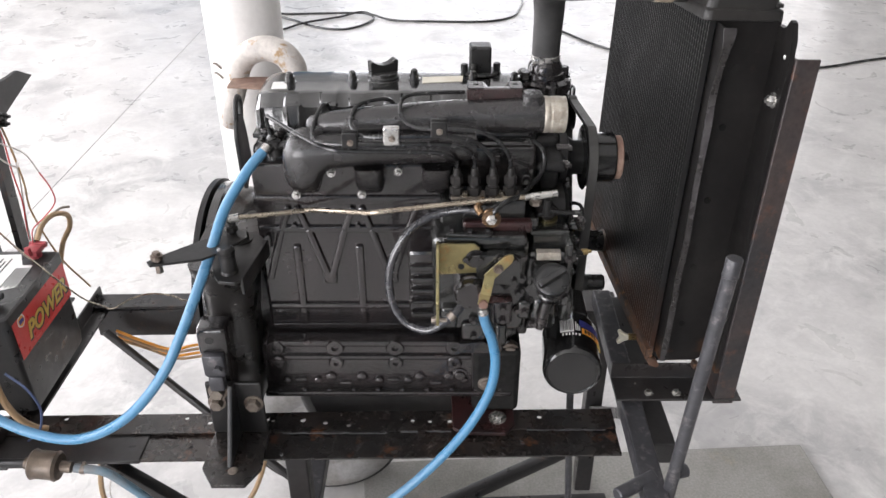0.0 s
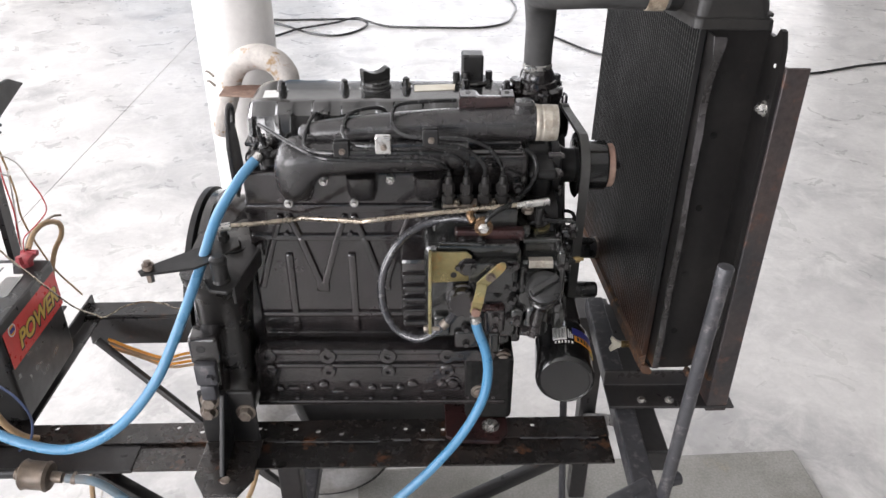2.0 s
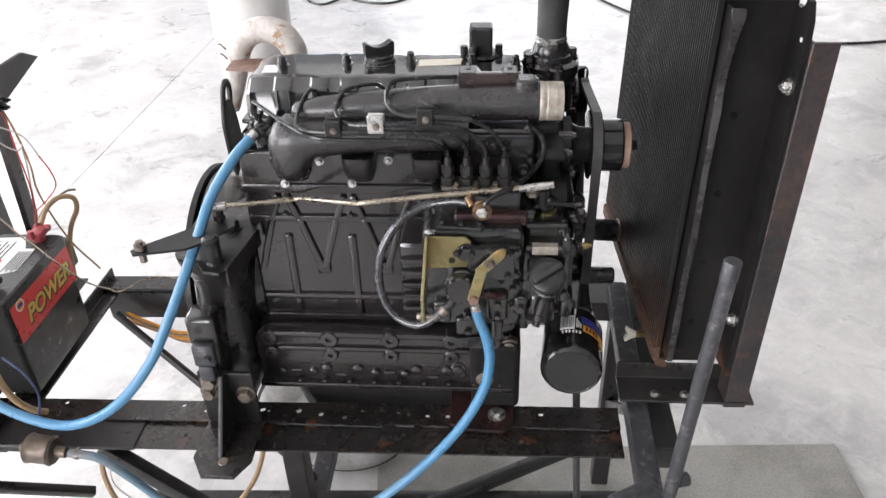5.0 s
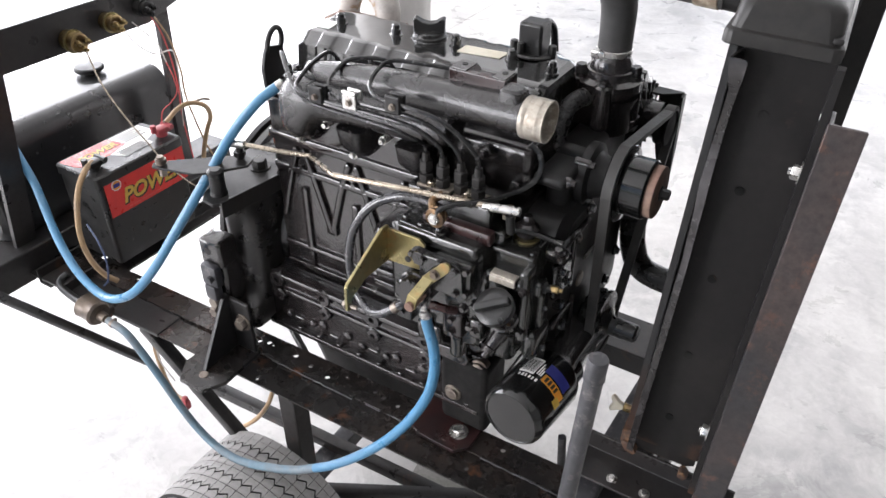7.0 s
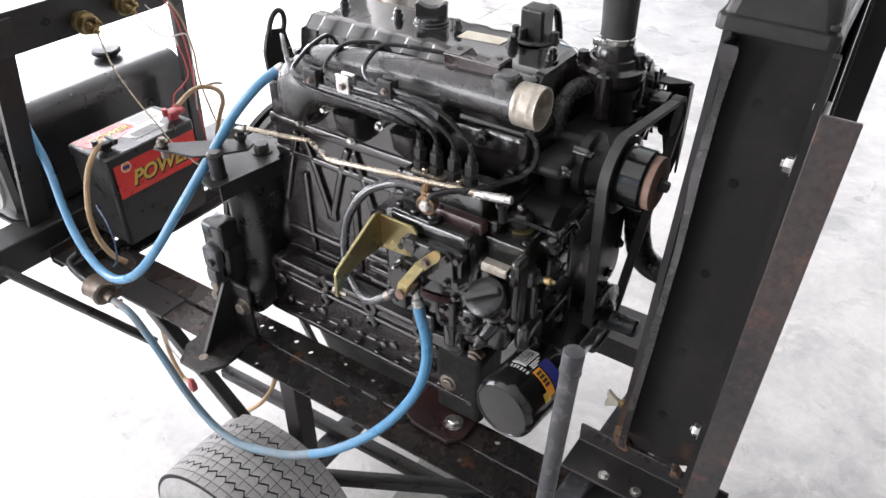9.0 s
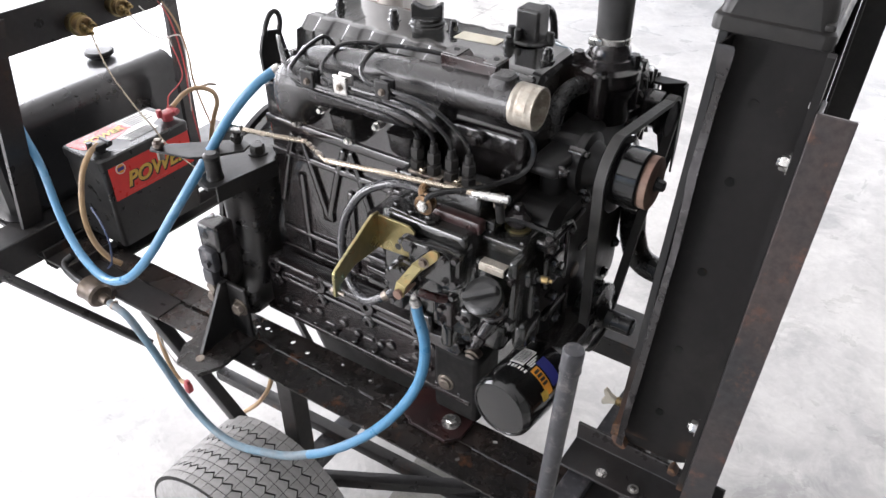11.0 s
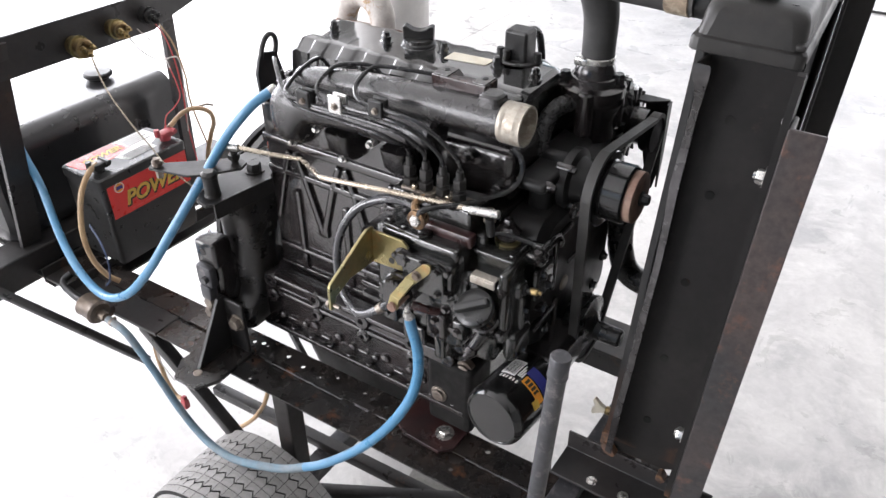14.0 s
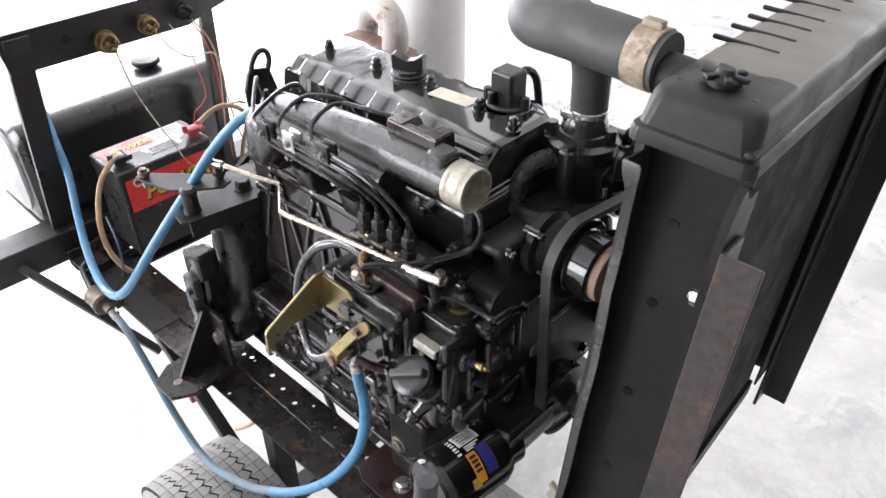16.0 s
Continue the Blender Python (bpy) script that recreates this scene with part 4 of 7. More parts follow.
rod(bm, (0.092, 1.290, 1.162), (0.092, 1.290, 1.182), 0.006, 10, 0.001)
ep("solenoid", bm, "plastic", cover, "square black plastic solenoid housing")
bm = bm_new()
tube(bm, [(0.064, 1.304, 1.200), (0.067, 1.322, 1.203), (0.070, 1.338, 1.188), (0.072, 1.346, 1.15), (0.074, 1.350, 1.10)], 0.0058, 10)
ep("solenoid_cable", bm, "rubber", cover)
bm = bm_new()
prism(bm, [(-0.0345, 1.232), (-0.035, 1.260), (0.034, 1.266), (0.032, 1.240)], "z", 1.1655, 1.1672)
ep("cover_label", bm, "cream", cover, "worn cream paper label")
bm = bm_new()
prism(bm, [(-0.279, 1.204), (-0.281, 1.236), (-0.259, 1.238), (-0.254, 1.206)], "z", 1.1655, 1.1668)
ep("cover_sticker", bm, "paper", cover, "small pale sticker")
# lifting eye at the flywheel end
bm = bm_new()
prism(bm, [(1.136, 1.02), (1.122, 1.06), (1.119, 1.115), (1.128, 1.140), (1.1355, 1.147), (1.1665, 1.140), (1.178, 1.10), (1.186, 1.05)], "x", -0.326, -0.320, 0.001)
tube(bm, [(-0.323, 1.133, 1.138), (-0.323, 1.139, 1.154), (-0.323, 1.148, 1.166), (-0.323, 1.159, 1.170), (-0.323, 1.168, 1.164), (-0.323, 1.170, 1.150), (-0.323, 1.165, 1.136)], 0.0042, 10)
ep("lifting_eye", bm, "satin", None, "black steel lifting eye")

# intake manifold: plenum, runners, tapered pipe with an aluminium collar
bm = bm_new()
loft(bm, [[(x, y, z) for y, z in rounded(1.088, cz, w, h, r, 6)] for x, cz, w, h, r in
          ((-0.244, 1.092, 0.03, 0.036, 0.013), (-0.241, 1.092, 0.052, 0.064, 0.024), (-0.232, 1.092, 0.066, 0.092, 0.031), (-0.217, 1.093, 0.072, 0.104, 0.034), (-0.200, 1.097, 0.072, 0.098, 0.034), (-0.186, 1.108, 0.070, 0.074, 0.032), (-0.172, 1.115, 0.069, 0.060, 0.0285), (-0.10, 1.120, 0.068, 0.056, 0.0275),
           (0.02, 1.123, 0.066, 0.052, 0.0255), (0.05, 1.125, 0.056, 0.046, 0.022))])
manifold = ep("intake_manifold", bm, "crackle", None, "textured black cast intake manifold")
bm = bm_new()
loft(bm, [[(x, 1.0935 + r * math.cos(t), z + r * math.sin(t)) for t in [2 * math.pi * k / 28 for k in range(28)]] for x, z, r in
          ((-0.205, 1.148, 0.010), (-0.20, 1.149, 0.0145), (-0.17, 1.152, 0.0185), (-0.10, 1.157, 0.0225), (0.0, 1.162, 0.0250), (0.10, 1.1655, 0.0265), (0.150, 1.1665, 0.0268))])
ep("intake_pipe", bm, "crackle", manifold)
for x in (-0.213, -0.113, -0.010):
    bm = bm_new()
    loft(bm, [[(a, b, z) for a, b in rounded(x, 1.086 + dy, w - 0.006, d, 0.012)] for z, w, d, dy in ((1.09, 0.052, 0.060, 0), (1.06, 0.050, 0.052, 0.002), (1.043, 0.044, 0.038, 0.010), (1.038, 0.034, 0.024, 0.014))])
    span(bm, (x - 0.022, 1.09, 1.045), (x + 0.022, 1.13, 1.09), 0.006)
    ep("runner", bm, "crackle", manifold)
for p in ((-0.174, 1.088, 1.072), (-0.070, 1.088, 1.074), (-0.233, 1.0925, 1.031), (-0.129, 1.0925, 1.032)):
    bm = bm_new()
    bolt(bm, p, (0, -1, 0), 0.0050, 0.006)
    rod(bm, (p[0], p[1] + 0.03, p[2]), p, 0.0062, 12)
    ep("manifold_bolt", bm, "steel", manifold, "bare steel bolt")
bm = bm_new()
lathe(bm, (0.146, 1.0935, 1.1665), (1, 1.1135, 1.1545), [(0.003, 0.0264), (0.005, 0.0274), (0.010, 0.0274), (0.011, 0.0268), (0.014, 0.0268), (0.015, 0.0274), (0.027, 0.0274), (0.028, 0.0270), (0.036, 0.0272), (0.0365, 0.0268), (0.0365, 0.0242), (0.008, 0.0236), (0.007, 0.001)], 40)
ep("pipe_collar", bm, "collar", manifold, "stained bare aluminium pipe collar")
bm = bm_new()
span(bm, (0.036, 1.094, 1.176), (0.119, 1.108, 1.2052), 0.0015)
prism(bm, [(0.036, 1.176), (0.119, 1.176), (0.119, 1.2052), (0.098, 1.2052), (0.093, 1.198), (0.068, 1.198), (0.062, 1.2052), (0.036, 1.2052)], "y", 1.1075, 1.126, 0.0010)
saddle = ep("pipe_saddle", bm, "maroon_dark", manifold, "dark maroon bolting block")
for lo, hi in ((0.0375, 0.0610), (0.0985, 0.1175)):
    bm = bm_new()
    span(bm, (lo, 1.0955, 1.2042), (hi, 1.1245, 1.2070), 0.0005)
    ep("saddle_top", bm, "cast", saddle)
    bm = bm_new()
    rod(bm, ((lo + hi) / 2, 1.113, 1.2060), ((lo + hi) / 2, 1.113, 1.2076), 0.0040, 14)
    ep("threaded_hole", bm, "ink", saddle)
bm = bm_new()
loft(bm, [[(x, y, z) for x, y in rounded(0.132, 1.092, w, w, 0.008)] for z, w in ((1.165, 0.034), (1.188, 0.033), (1.199, 0.030), (1.202, 0.024))])
ep("pipe_boss", bm, "crackle", manifold)

# injection lines and their clamps
LINE_A = [(-0.268, 1.118, 1.120), (-0.270, 1.112, 1.152), (-0.262, 1.104, 1.157), (-0.215, 1.065, 1.146), (-0.17, 1.036, 1.137), (-0.13, 1.032, 1.134), (-0.07, 1.030, 1.134), (-0.01, 1.031, 1.132), (0.010, 1.04, 1.122), (0.020, 1.056, 1.108), (0.021, 1.061, 1.095)]
LINE_B = [(-0.165, 1.128, 1.14), (-0.178, 1.120, 1.172), (-0.188, 1.095, 1.168), (-0.193, 1.060, 1.150), (-0.180, 1.040, 1.145), (-0.14, 1.031, 1.145), (-0.07, 1.030, 1.146), (0.0, 1.031, 1.145), (0.03, 1.038, 1.136), (0.046, 1.054, 1.112), (0.048, 1.061, 1.095)]
LINE_C = [(-0.070, 1.13, 1.160), (-0.085, 1.122, 1.180), (-0.122, 1.100, 1.182), (-0.134, 1.080, 1.174), (-0.133, 1.055, 1.162), (-0.112, 1.036, 1.155), (-0.06, 1.030, 1.157), (0.01, 1.031, 1.157), (0.048, 1.038, 1.146), (0.072, 1.054, 1.115), (0.076, 1.061, 1.095)]
LINE_D = [(0.032, 1.125, 1.190), (0.0, 1.112, 1.194), (-0.050, 1.095, 1.196), (-0.062, 1.078, 1.190), (-0.060, 1.052, 1.178), (-0.040, 1.036, 1.169), (0.0, 1.031, 1.169), (0.05, 1.034, 1.164), (0.080, 1.042, 1.146), (0.100, 1.058, 1.112), (0.103, 1.063, 1.095)]
for pts in (LINE_A, LINE_B, LINE_C, LINE_D):
    bm = bm_new()
    tube(bm, pts, 0.0032, 8, 6)
    ep("injection_line", bm, "line", None, "thin black steel injection line")
for i, (x, y, z) in enumerate(((-0.134, 1.026, 1.153), (-0.074, 1.024, 1.160), (-0.006, 1.026, 1.170))):
    bm = bm_new()
    box(bm, (x, y, z), (0.023, 0.005, 0.024 if i != 1 else 0.026), 0.002)
    box(bm, (x, y + 0.012, z), (0.023, 0.005, 0.024), 0.002)
    clamp = ep("line_clamp", bm, "steel" if i == 1 else "satin", None, "small bare steel line clamp" if i == 1 else "small black line clamp")
    bm = bm_new()
    bolt(bm, (x + 0.001, y - 0.0025, z - 0.002), (0, -1, 0), 0.0036, 0.0035)
    ep("clamp_screw", bm, "bolt", clamp)

# injectors in the head
for x in (-0.268, -0.165, -0.068):
    bm = bm_new()
    y = 1.120 if x < -0.2 else 1.130
    lathe(bm, (x, y, 1.06), (x, y, 2), [(0, 0.016), (0.012, 0.016), (0.014, 0.011), (0.040, 0.011), (0.044, 0.009), (0.058, 0.009), (0.062, 0.006), (0.075, 0.005)], 14)
    lathe(bm, (x, y, 1.098), (x, y, 2), [(0, 0.0135), (0.010, 0.0135)], 6)
    rod(bm, (x - 0.02, y - 0.004, 1.085), (x + 0.022, y - 0.002, 1.088), 0.006, 10)
    ep("injector", bm, "gloss")

# injection pump
bm = bm_new()
span(bm, (-0.005, 1.050, 1.000), (0.128, 1.105, 1.043), 0.005)
pump = ep("injection_pump", bm, "casepaint", None, "black injection pump with a maroon band")
bm = bm_new()
span(bm, (0.030, 1.034, 0.994), (0.138, 1.052, 1.014), 0.004)
ep("pump_band", bm, "maroon", pump, "dark maroon painted band")
for x in (0.021, 0.048, 0.076, 0.103):
    bm = bm_new()
    y = 1.061
    lathe(bm, (x, y, 1.040), (x, y, 2), [(0, 0.0115), (0.008, 0.0115), (0.009, 0.0092), (0.012, 0.0092)], 16)
    lathe(bm, (x, y, 1.051), (x, y, 2), [(0, 0.0100), (0.001, 0.0108), (0.011, 0.0108), (0.012, 0.0090)], 6)
    lathe(bm, (x, y, 1.062), (x, y, 2), [(0, 0.0070), (0.006, 0.0070)], 12)
    lathe(bm, (x, y, 1.067), (x, y, 2), [(0, 0.0088), (0.001, 0.0098), (0.013, 0.0098), (0.015, 0.008)], 6)
    lathe(bm, (x, y, 1.081), (x, y, 2), [(0, 0.0062), (0.013, 0.0050)], 12)
    ep("delivery_valve", bm, "satin", pump)
bm = bm_new()
span(bm, (0.012, 1.049, 1.044), (0.065, 1.074, 1.050), 0.002)
span(bm, (0.070, 1.049, 1.044), (0.118, 1.074, 1.050), 0.002)
ep("valve_clamp", bm, "bolt", pump)
for x in (0.034, 0.090):
    bm = bm_new()
    bolt(bm, (x, 1.0535, 1.050), (0, 0, 1), 0.005, 0.005)
    ep("clamp_bolt", bm, "rod", pump)
# governor housing and gear case in front
bm = bm_new()
loft(bm, [[(x, y, z) for x, z in rounded(0.058, 0.905, w, h, 0.012)] for y, w, h in ((1.022, 0.14, 0.165), (1.026, 0.15, 0.175), (1.10, 0.155, 0.18))])
span(bm, (0.0, 1.012, 0.978), (0.13, 1.09, 1.0), 0.006)
gov = ep("governor_housing", bm, "casepaint")
bm = bm_new()
span(bm, (-0.055, 1.03, 0.83), (-0.005, 1.10, 0.965), 0.008)
for k in range(5):
    span(bm, (-0.052, 1.022, 0.842 + k * 0.022), (-0.014, 1.04, 0.853 + k * 0.022), 0.003)
ep("side_cover", bm, "cast", gov)
bm = bm_new()
span(bm, (0.066, 1.002, 0.925), (0.128, 1.03, 0.978), 0.006)
span(bm, (0.030, 1.004, 0.93), (0.075, 1.03, 0.975), 0.005)
ep("governor_cover", bm, "casepaint", gov)
for p in ((0.072, 1.003, 0.970), (0.122, 1.003, 0.970), (0.122, 1.003, 0.932), (0.035, 1.004, 0.968), (0.05, 1.018, 0.84), (0.12, 1.020, 0.86), (-0.008, 1.02, 0.85), (0.125, 1.02, 0.90)):
    bm = bm_new()
    bolt(bm, p, (0, -1, 0), 0.0055, 0.006)
    ep("cover_bolt", bm, "cast", gov)
bm = bm_new()
prism(bm, [(0.006, 1.014), (0.070, 1.010), (0.078, 1.020), (0.076, 1.060), (0.010, 1.062)], "z", 0.9995, 1.0055, 0.0015)
lid = ep("governor_lid", bm, "casepaint", gov)
for x, y in ((0.013, 1.021), (0.068, 1.018), (0.068, 1.052), (0.017, 1.054), (0.041, 1.016)):
    bm = bm_new()
    bolt(bm, (x, y, 1.0055), (0, 0, 1), 0.0048, 0.0055)
    ep("lid_bolt", bm, "cast", lid)
bm = bm_new()
prism(bm, [(0.052, 0.925), (0.112, 0.925), (0.120, 0.935), (0.118, 0.972), (0.108, 0.980), (0.056, 0.978), (0.050, 0.968)], "y", 0.994, 1.003, 0.0015)
lp = ep("lever_base", bm, "casepaint", gov)
for x, z in ((0.110, 0.934), (0.110, 0.971), (0.058, 0.972), (0.086, 0.977)):
    bm = bm_new()
    bolt(bm, (x, 0.994, z), (0, -1, 0), 0.0045, 0.005)
    ep("base_bolt", bm, "cast", lp)
# round stop-solenoid cover below the lever
bm = bm_new()
lathe(bm, (0.0434, 1.03, 0.914), (0.0434, 0.0, 0.914), [(0, 0.027), (0.035, 0.027), (0.037, 0.0245), (0.050, 0.0245), (0.053, 0.022)], 32)
for a in (25, 85, 145, 205, 265, 325):
    x, z = 0.0434 + 0.0215 * math.cos(radians(a)), 0.914 + 0.0215 * math.sin(radians(a))
    rod(bm, (x, 0.984, z), (x, 0.976, z), 0.0038, 8, 0.0008)
ep("round_cover", bm, "cast", gov)
# yellow zinc bracket: a plate facing out and a cheek bent forwards
bm = bm_new()
prism(bm, [(-0.006, 0.995), (0.048, 0.995), (0.056, 0.988), (0.055, 0.980), (0.046, 0.975), (0.044, 0.965), (0.056, 0.954), (0.062, 0.952), (0.062, 0.944), (-0.006, 0.940)], "y", 1.001, 1.005, 0.0006)
prism(bm, [(1.005, 0.998), (0.992, 1.0), (0.982, 0.996), (0.908, 0.957), (0.904, 0.952), (0.903, 0.915), (0.912, 0.912), (0.916, 0.930), (0.946, 0.943), (1.005, 0.941)], "x", -0.010, -0.0055, 0.0006)
brk = ep("control_bracket", bm, "zinc", None, "yellow zinc-plated bracket")
bm = bm_new()
rod(bm, (0.028, 1.0012, 0.955), (0.028, 1.0, 0.955), 0.005, 12)
ep("bracket_hole", bm, "ink", brk)
bm = bm_new()
bolt(bm, (0.05, 1.002, 0.969), (0, -1, 0), 0.012, 0.009)
ep("bracket_bolt", bm, "cast", brk)
bm = bm_new()
rod(bm, (-0.016, 0.909, 0.921), (0.006, 0.909, 0.921), 0.003, 10)
bolt(bm, (-0.0105, 0.909, 0.921), (-1, 0, 0), 0.005, 0.005)
ep("cable_anchor", bm, "bolt", brk)
# speed lever, bent twice
bm = bm_new()
prism(bm, [(0.0, -0.008), (0.045, -0.008), (0.053, -0.005), (0.056, 0.0), (0.053, 0.005), (0.045, 0.008), (0.0, 0.008)], "z", -0.002, 0.002, 0.0005)
lever_m = pose(0.068, 0.985, 0.944) @ Matrix.Rotation(radians(-48), 4, "Y") @ Matrix.Rotation(radians(90), 4, "X")
bmesh.ops.transform(bm, matrix=lever_m, verts=bm.verts)
beam(bm, (0.072, 0.985, 0.949), (0.064, 0.958, 0.931), 0.016, 0.004, 0.0006, (0, -1, 1))
beam(bm, (0.064, 0.959, 0.933), (0.060, 0.957, 0.914), 0.016, 0.004, 0.0006, (0, -1, 0.2))
lever = ep("speed_lever", bm, "zinc", None, "yellow zinc-plated bent lever")
bm = bm_new()
bolt(bm, (0.084, 0.984, 0.962), (0, -1, 0), 0.006, 0.005)
ep("lever_bolt", bm, "bolt", lever)
bm = bm_new()
rod(bm, (0.061, 0.985, 0.917), (0.061, 0.951, 0.917), 0.007, 14)
ep("lever_pin", bm, "exhaust_rust", lever)
# hose tail under the round cover
bm = bm_new()
lathe(bm, (0.058, 0.992, 0.899), (0.064, 0.990, 0.870), [(0, 0.0055), (0.014, 0.0055), (0.015, 0.0072), (0.020, 0.0072)], 14)
ep("hose_tail", bm, "steel", gov)
# return line, banjo fitting
bm = bm_new()
tube(bm, [(0.072, 1.006, 1.036), (0.078, 1.004, 1.052), (0.094, 1.018, 1.058), (0.116, 1.042, 1.056), (0.140, 1.085, 1.054), (0.156, 1.112, 1.060), (0.162, 1.126, 1.078), (0.156, 1.132, 1.096), (0.142, 1.135, 1.106)], 0.0042, 10, 8)
ep("return_line", bm, "line")
banjo = ep("banjo_fitting", lathe(bm_new(), (0.072, 1.018, 1.038), (0.072, 0, 1.038), [(0, 0.009), (0.004, 0.0125), (0.007, 0.0125), (0.008, 0.0108), (0.012, 0.0108), (0.013, 0.0140), (0.017, 0.0140), (0.018, 0.009)], 24), "bronze", None, "bronze banjo fitting with a steel bolt")
bm = bm_new()
lathe(bm, (0.072, 1.002, 1.038), (0.072, 0, 1.038), [(0, 0.0086), (0.0045, 0.0086), (0.006, 0.0074)], 6)
lathe(bm, (0.072, 0.9965, 1.038), (0.072, 0, 1.038), [(0, 0.006), (0.002, 0.005)], 14)
ep("banjo_bolt", bm, "steel", banjo)
bm = bm_new()
tube(bm, [(0.058, 1.020, 1.036), (0.052, 1.03, 1.045), (0.062, 1.04, 1.052)], 0.006, 10)
ep("elbow", bm, "bronze", banjo)
# governor rod across the engine
bm = bm_new()
tube(bm, [(-0.328, 1.052, 1.012), (-0.26, 1.068, 1.011), (-0.222, 1.087, 1.006), (-0.212, 1.086, 1.008), (-0.108, 1.017, 1.040), (-0.096, 1.016, 1.0425), (0.0, 1.028, 1.048), (0.13, 1.040, 1.056)], 0.0040, 10, 1, False)
rodp = ep("control_rod", bm, "rod", None, "long cranked zinc control rod")
bm = bm_new()
rod(bm, (0.134, 1.0395, 1.056), (0.174, 1.045, 1.059), 0.0058, 14, 0.001)
rod(bm, (0.124, 1.0385, 1.0552), (0.134, 1.0395, 1.056), 0.0048, 6)
ep("rod_sleeve", bm, "steel", rodp)
bm = bm_new()
rod(bm, (-0.345, 1.045, 1.012), (-0.318, 1.054, 1.012), 0.0068, 14, 0.001)
ep("rod_sleeve", bm, "steel", rodp)
bm = bm_new()
rod(bm, (-0.330, 1.052, 1.008), (-0.332, 1.052, 0.983), 0.006, 12)
rod(bm, (-0.332, 1.052, 0.998), (-0.332, 1.052, 0.990), 0.010, 6)
ep("ball_joint", bm, "satin", rodp)
bm = bm_new()
rod(bm, (0.160, 1.044, 1.05), (0.160, 1.05, 1.02), 0.006, 12)
ep("ball_joint", bm, "satin", rodp)
# black fuel hose loop
bm = bm_new()
tube(bm, [(0.060, 1.03, 1.035), (0.03, 1.036, 1.035), (-0.012, 1.040, 1.024), (-0.051, 1.029, 1.002), (-0.077, 1.018, 0.962), (-0.085, 1.010, 0.919), (-0.077, 1.002, 0.876), (-0.054, 0.992, 0.850), (-0.020, 0.98, 0.849), (0.014, 0.985, 0.872), (0.03, 0.995, 0.885)], 0.0068, 12, 6)
ep("fuel_hose", bm, "oilyhose", None, "black rubber fuel hose in a loop")
bm = bm_new()
rod(bm, (0.010, 0.984, 0.868), (0.018, 0.987, 0.876), 0.0078, 12, 0.001)
ep("hose_clip", bm, "bolt")

# gear case at the right, oil filler, plate and switch
bm = bm_new()
loft(bm, [[(x, y, z) for y, z in rounded(cy, cz, w, h, 0.03)] for x, cy, cz, w, h in ((0.140, 1.240, 0.88, 0.25, 0.25), (0.146, 1.240, 0.88, 0.27, 0.268), (0.200, 1.240, 0.88, 0.27, 0.268), (0.210, 1.243, 0.88, 0.24, 0.24))])
case = ep("gear_case", bm, "satin")
for lo, hi in (((0.205, 1.10, 0.972), (0.216, 1.20, 0.980)), ((0.205, 1.16, 0.79), (0.217, 1.168, 0.86)), ((0.205, 1.145, 0.885), (0.216, 1.153, 0.972)), ((0.205, 1.09, 0.842), (0.217, 1.16, 0.850)), ((0.205, 1.20, 0.90), (0.214, 1.27, 0.908))):
    bm = bm_new()
    span(bm, lo, hi, 0.003)
    ep("case_rib", bm, "cast", case)
FRONT = (("case_front", (0.130, 1.026, 0.86), (0.198, 1.09, 0.962), 0.008), ("case_foot", (0.140, 1.022, 0.812), (0.186, 1.08, 0.88), 0.014),
         ("case_tower", (0.138, 1.047, 0.950), (0.196, 1.112, 0.991), 0.005), ("tower_rim", (0.136, 1.044, 0.984), (0.198, 1.050, 0.992), 0.002),
         ("case_column", (0.190, 1.020, 0.865), (0.203, 1.05, 0.985), 0.005), ("column_foot", (0.192, 1.035, 0.82), (0.214, 1.09, 0.87), 0.010),
         ("switch_boss", (0.198, 1.040, 0.934), (0.214, 1.066, 0.958), 0.006), ("side_rib", (0.196, 1.055, 0.87), (0.212, 1.068, 0.93), 0.004),
         ("side_pad", (0.206, 1.085, 0.90), (0.217, 1.14, 0.955), 0.006), ("link_arm", (0.176, 1.080, 1.001), (0.222, 1.090, 1.006), 0.0015),
         ("pad_lug", (0.120, 1.012, 0.845), (0.142, 1.03, 0.88), 0.006), ("case_web", (0.132, 1.020, 0.905), (0.143, 1.03, 0.955), 0.004),
         ("link_lug", (0.200, 1.072, 0.975), (0.228, 1.095, 0.992), 0.005), ("rod_lug", (0.132, 1.052, 0.988), (0.150, 1.075, 1.010), 0.004))
for name, lo, hi, bev in FRONT:
    bm = bm_new()
    span(bm, lo, hi, bev, 3)
    ep(name, bm, "casepaint", case)
bm = bm_new()
lathe(bm, (0.166, 1.088, 0.990), (0.166, 1.088, 2), [(0, 0.012), (0.010, 0.012), (0.011, 0.0175), (0.019, 0.018), (0.024, 0.013), (0.027, 0.009)], 28)
bolt(bm, (0.166, 1.088, 1.016), (0, 0, 1), 0.0075, 0.010)
vent = ep("link_cap", bm, "cast", case, "round black link cap")
bm = bm_new()
lathe(bm, (0.166, 1.088, 0.9912), (0.166, 1.088, 2), [(0, 0.0185), (0.003, 0.0185)], 28)
ep("cap_ring", bm, "zinc", vent, "yellow zinc ring")
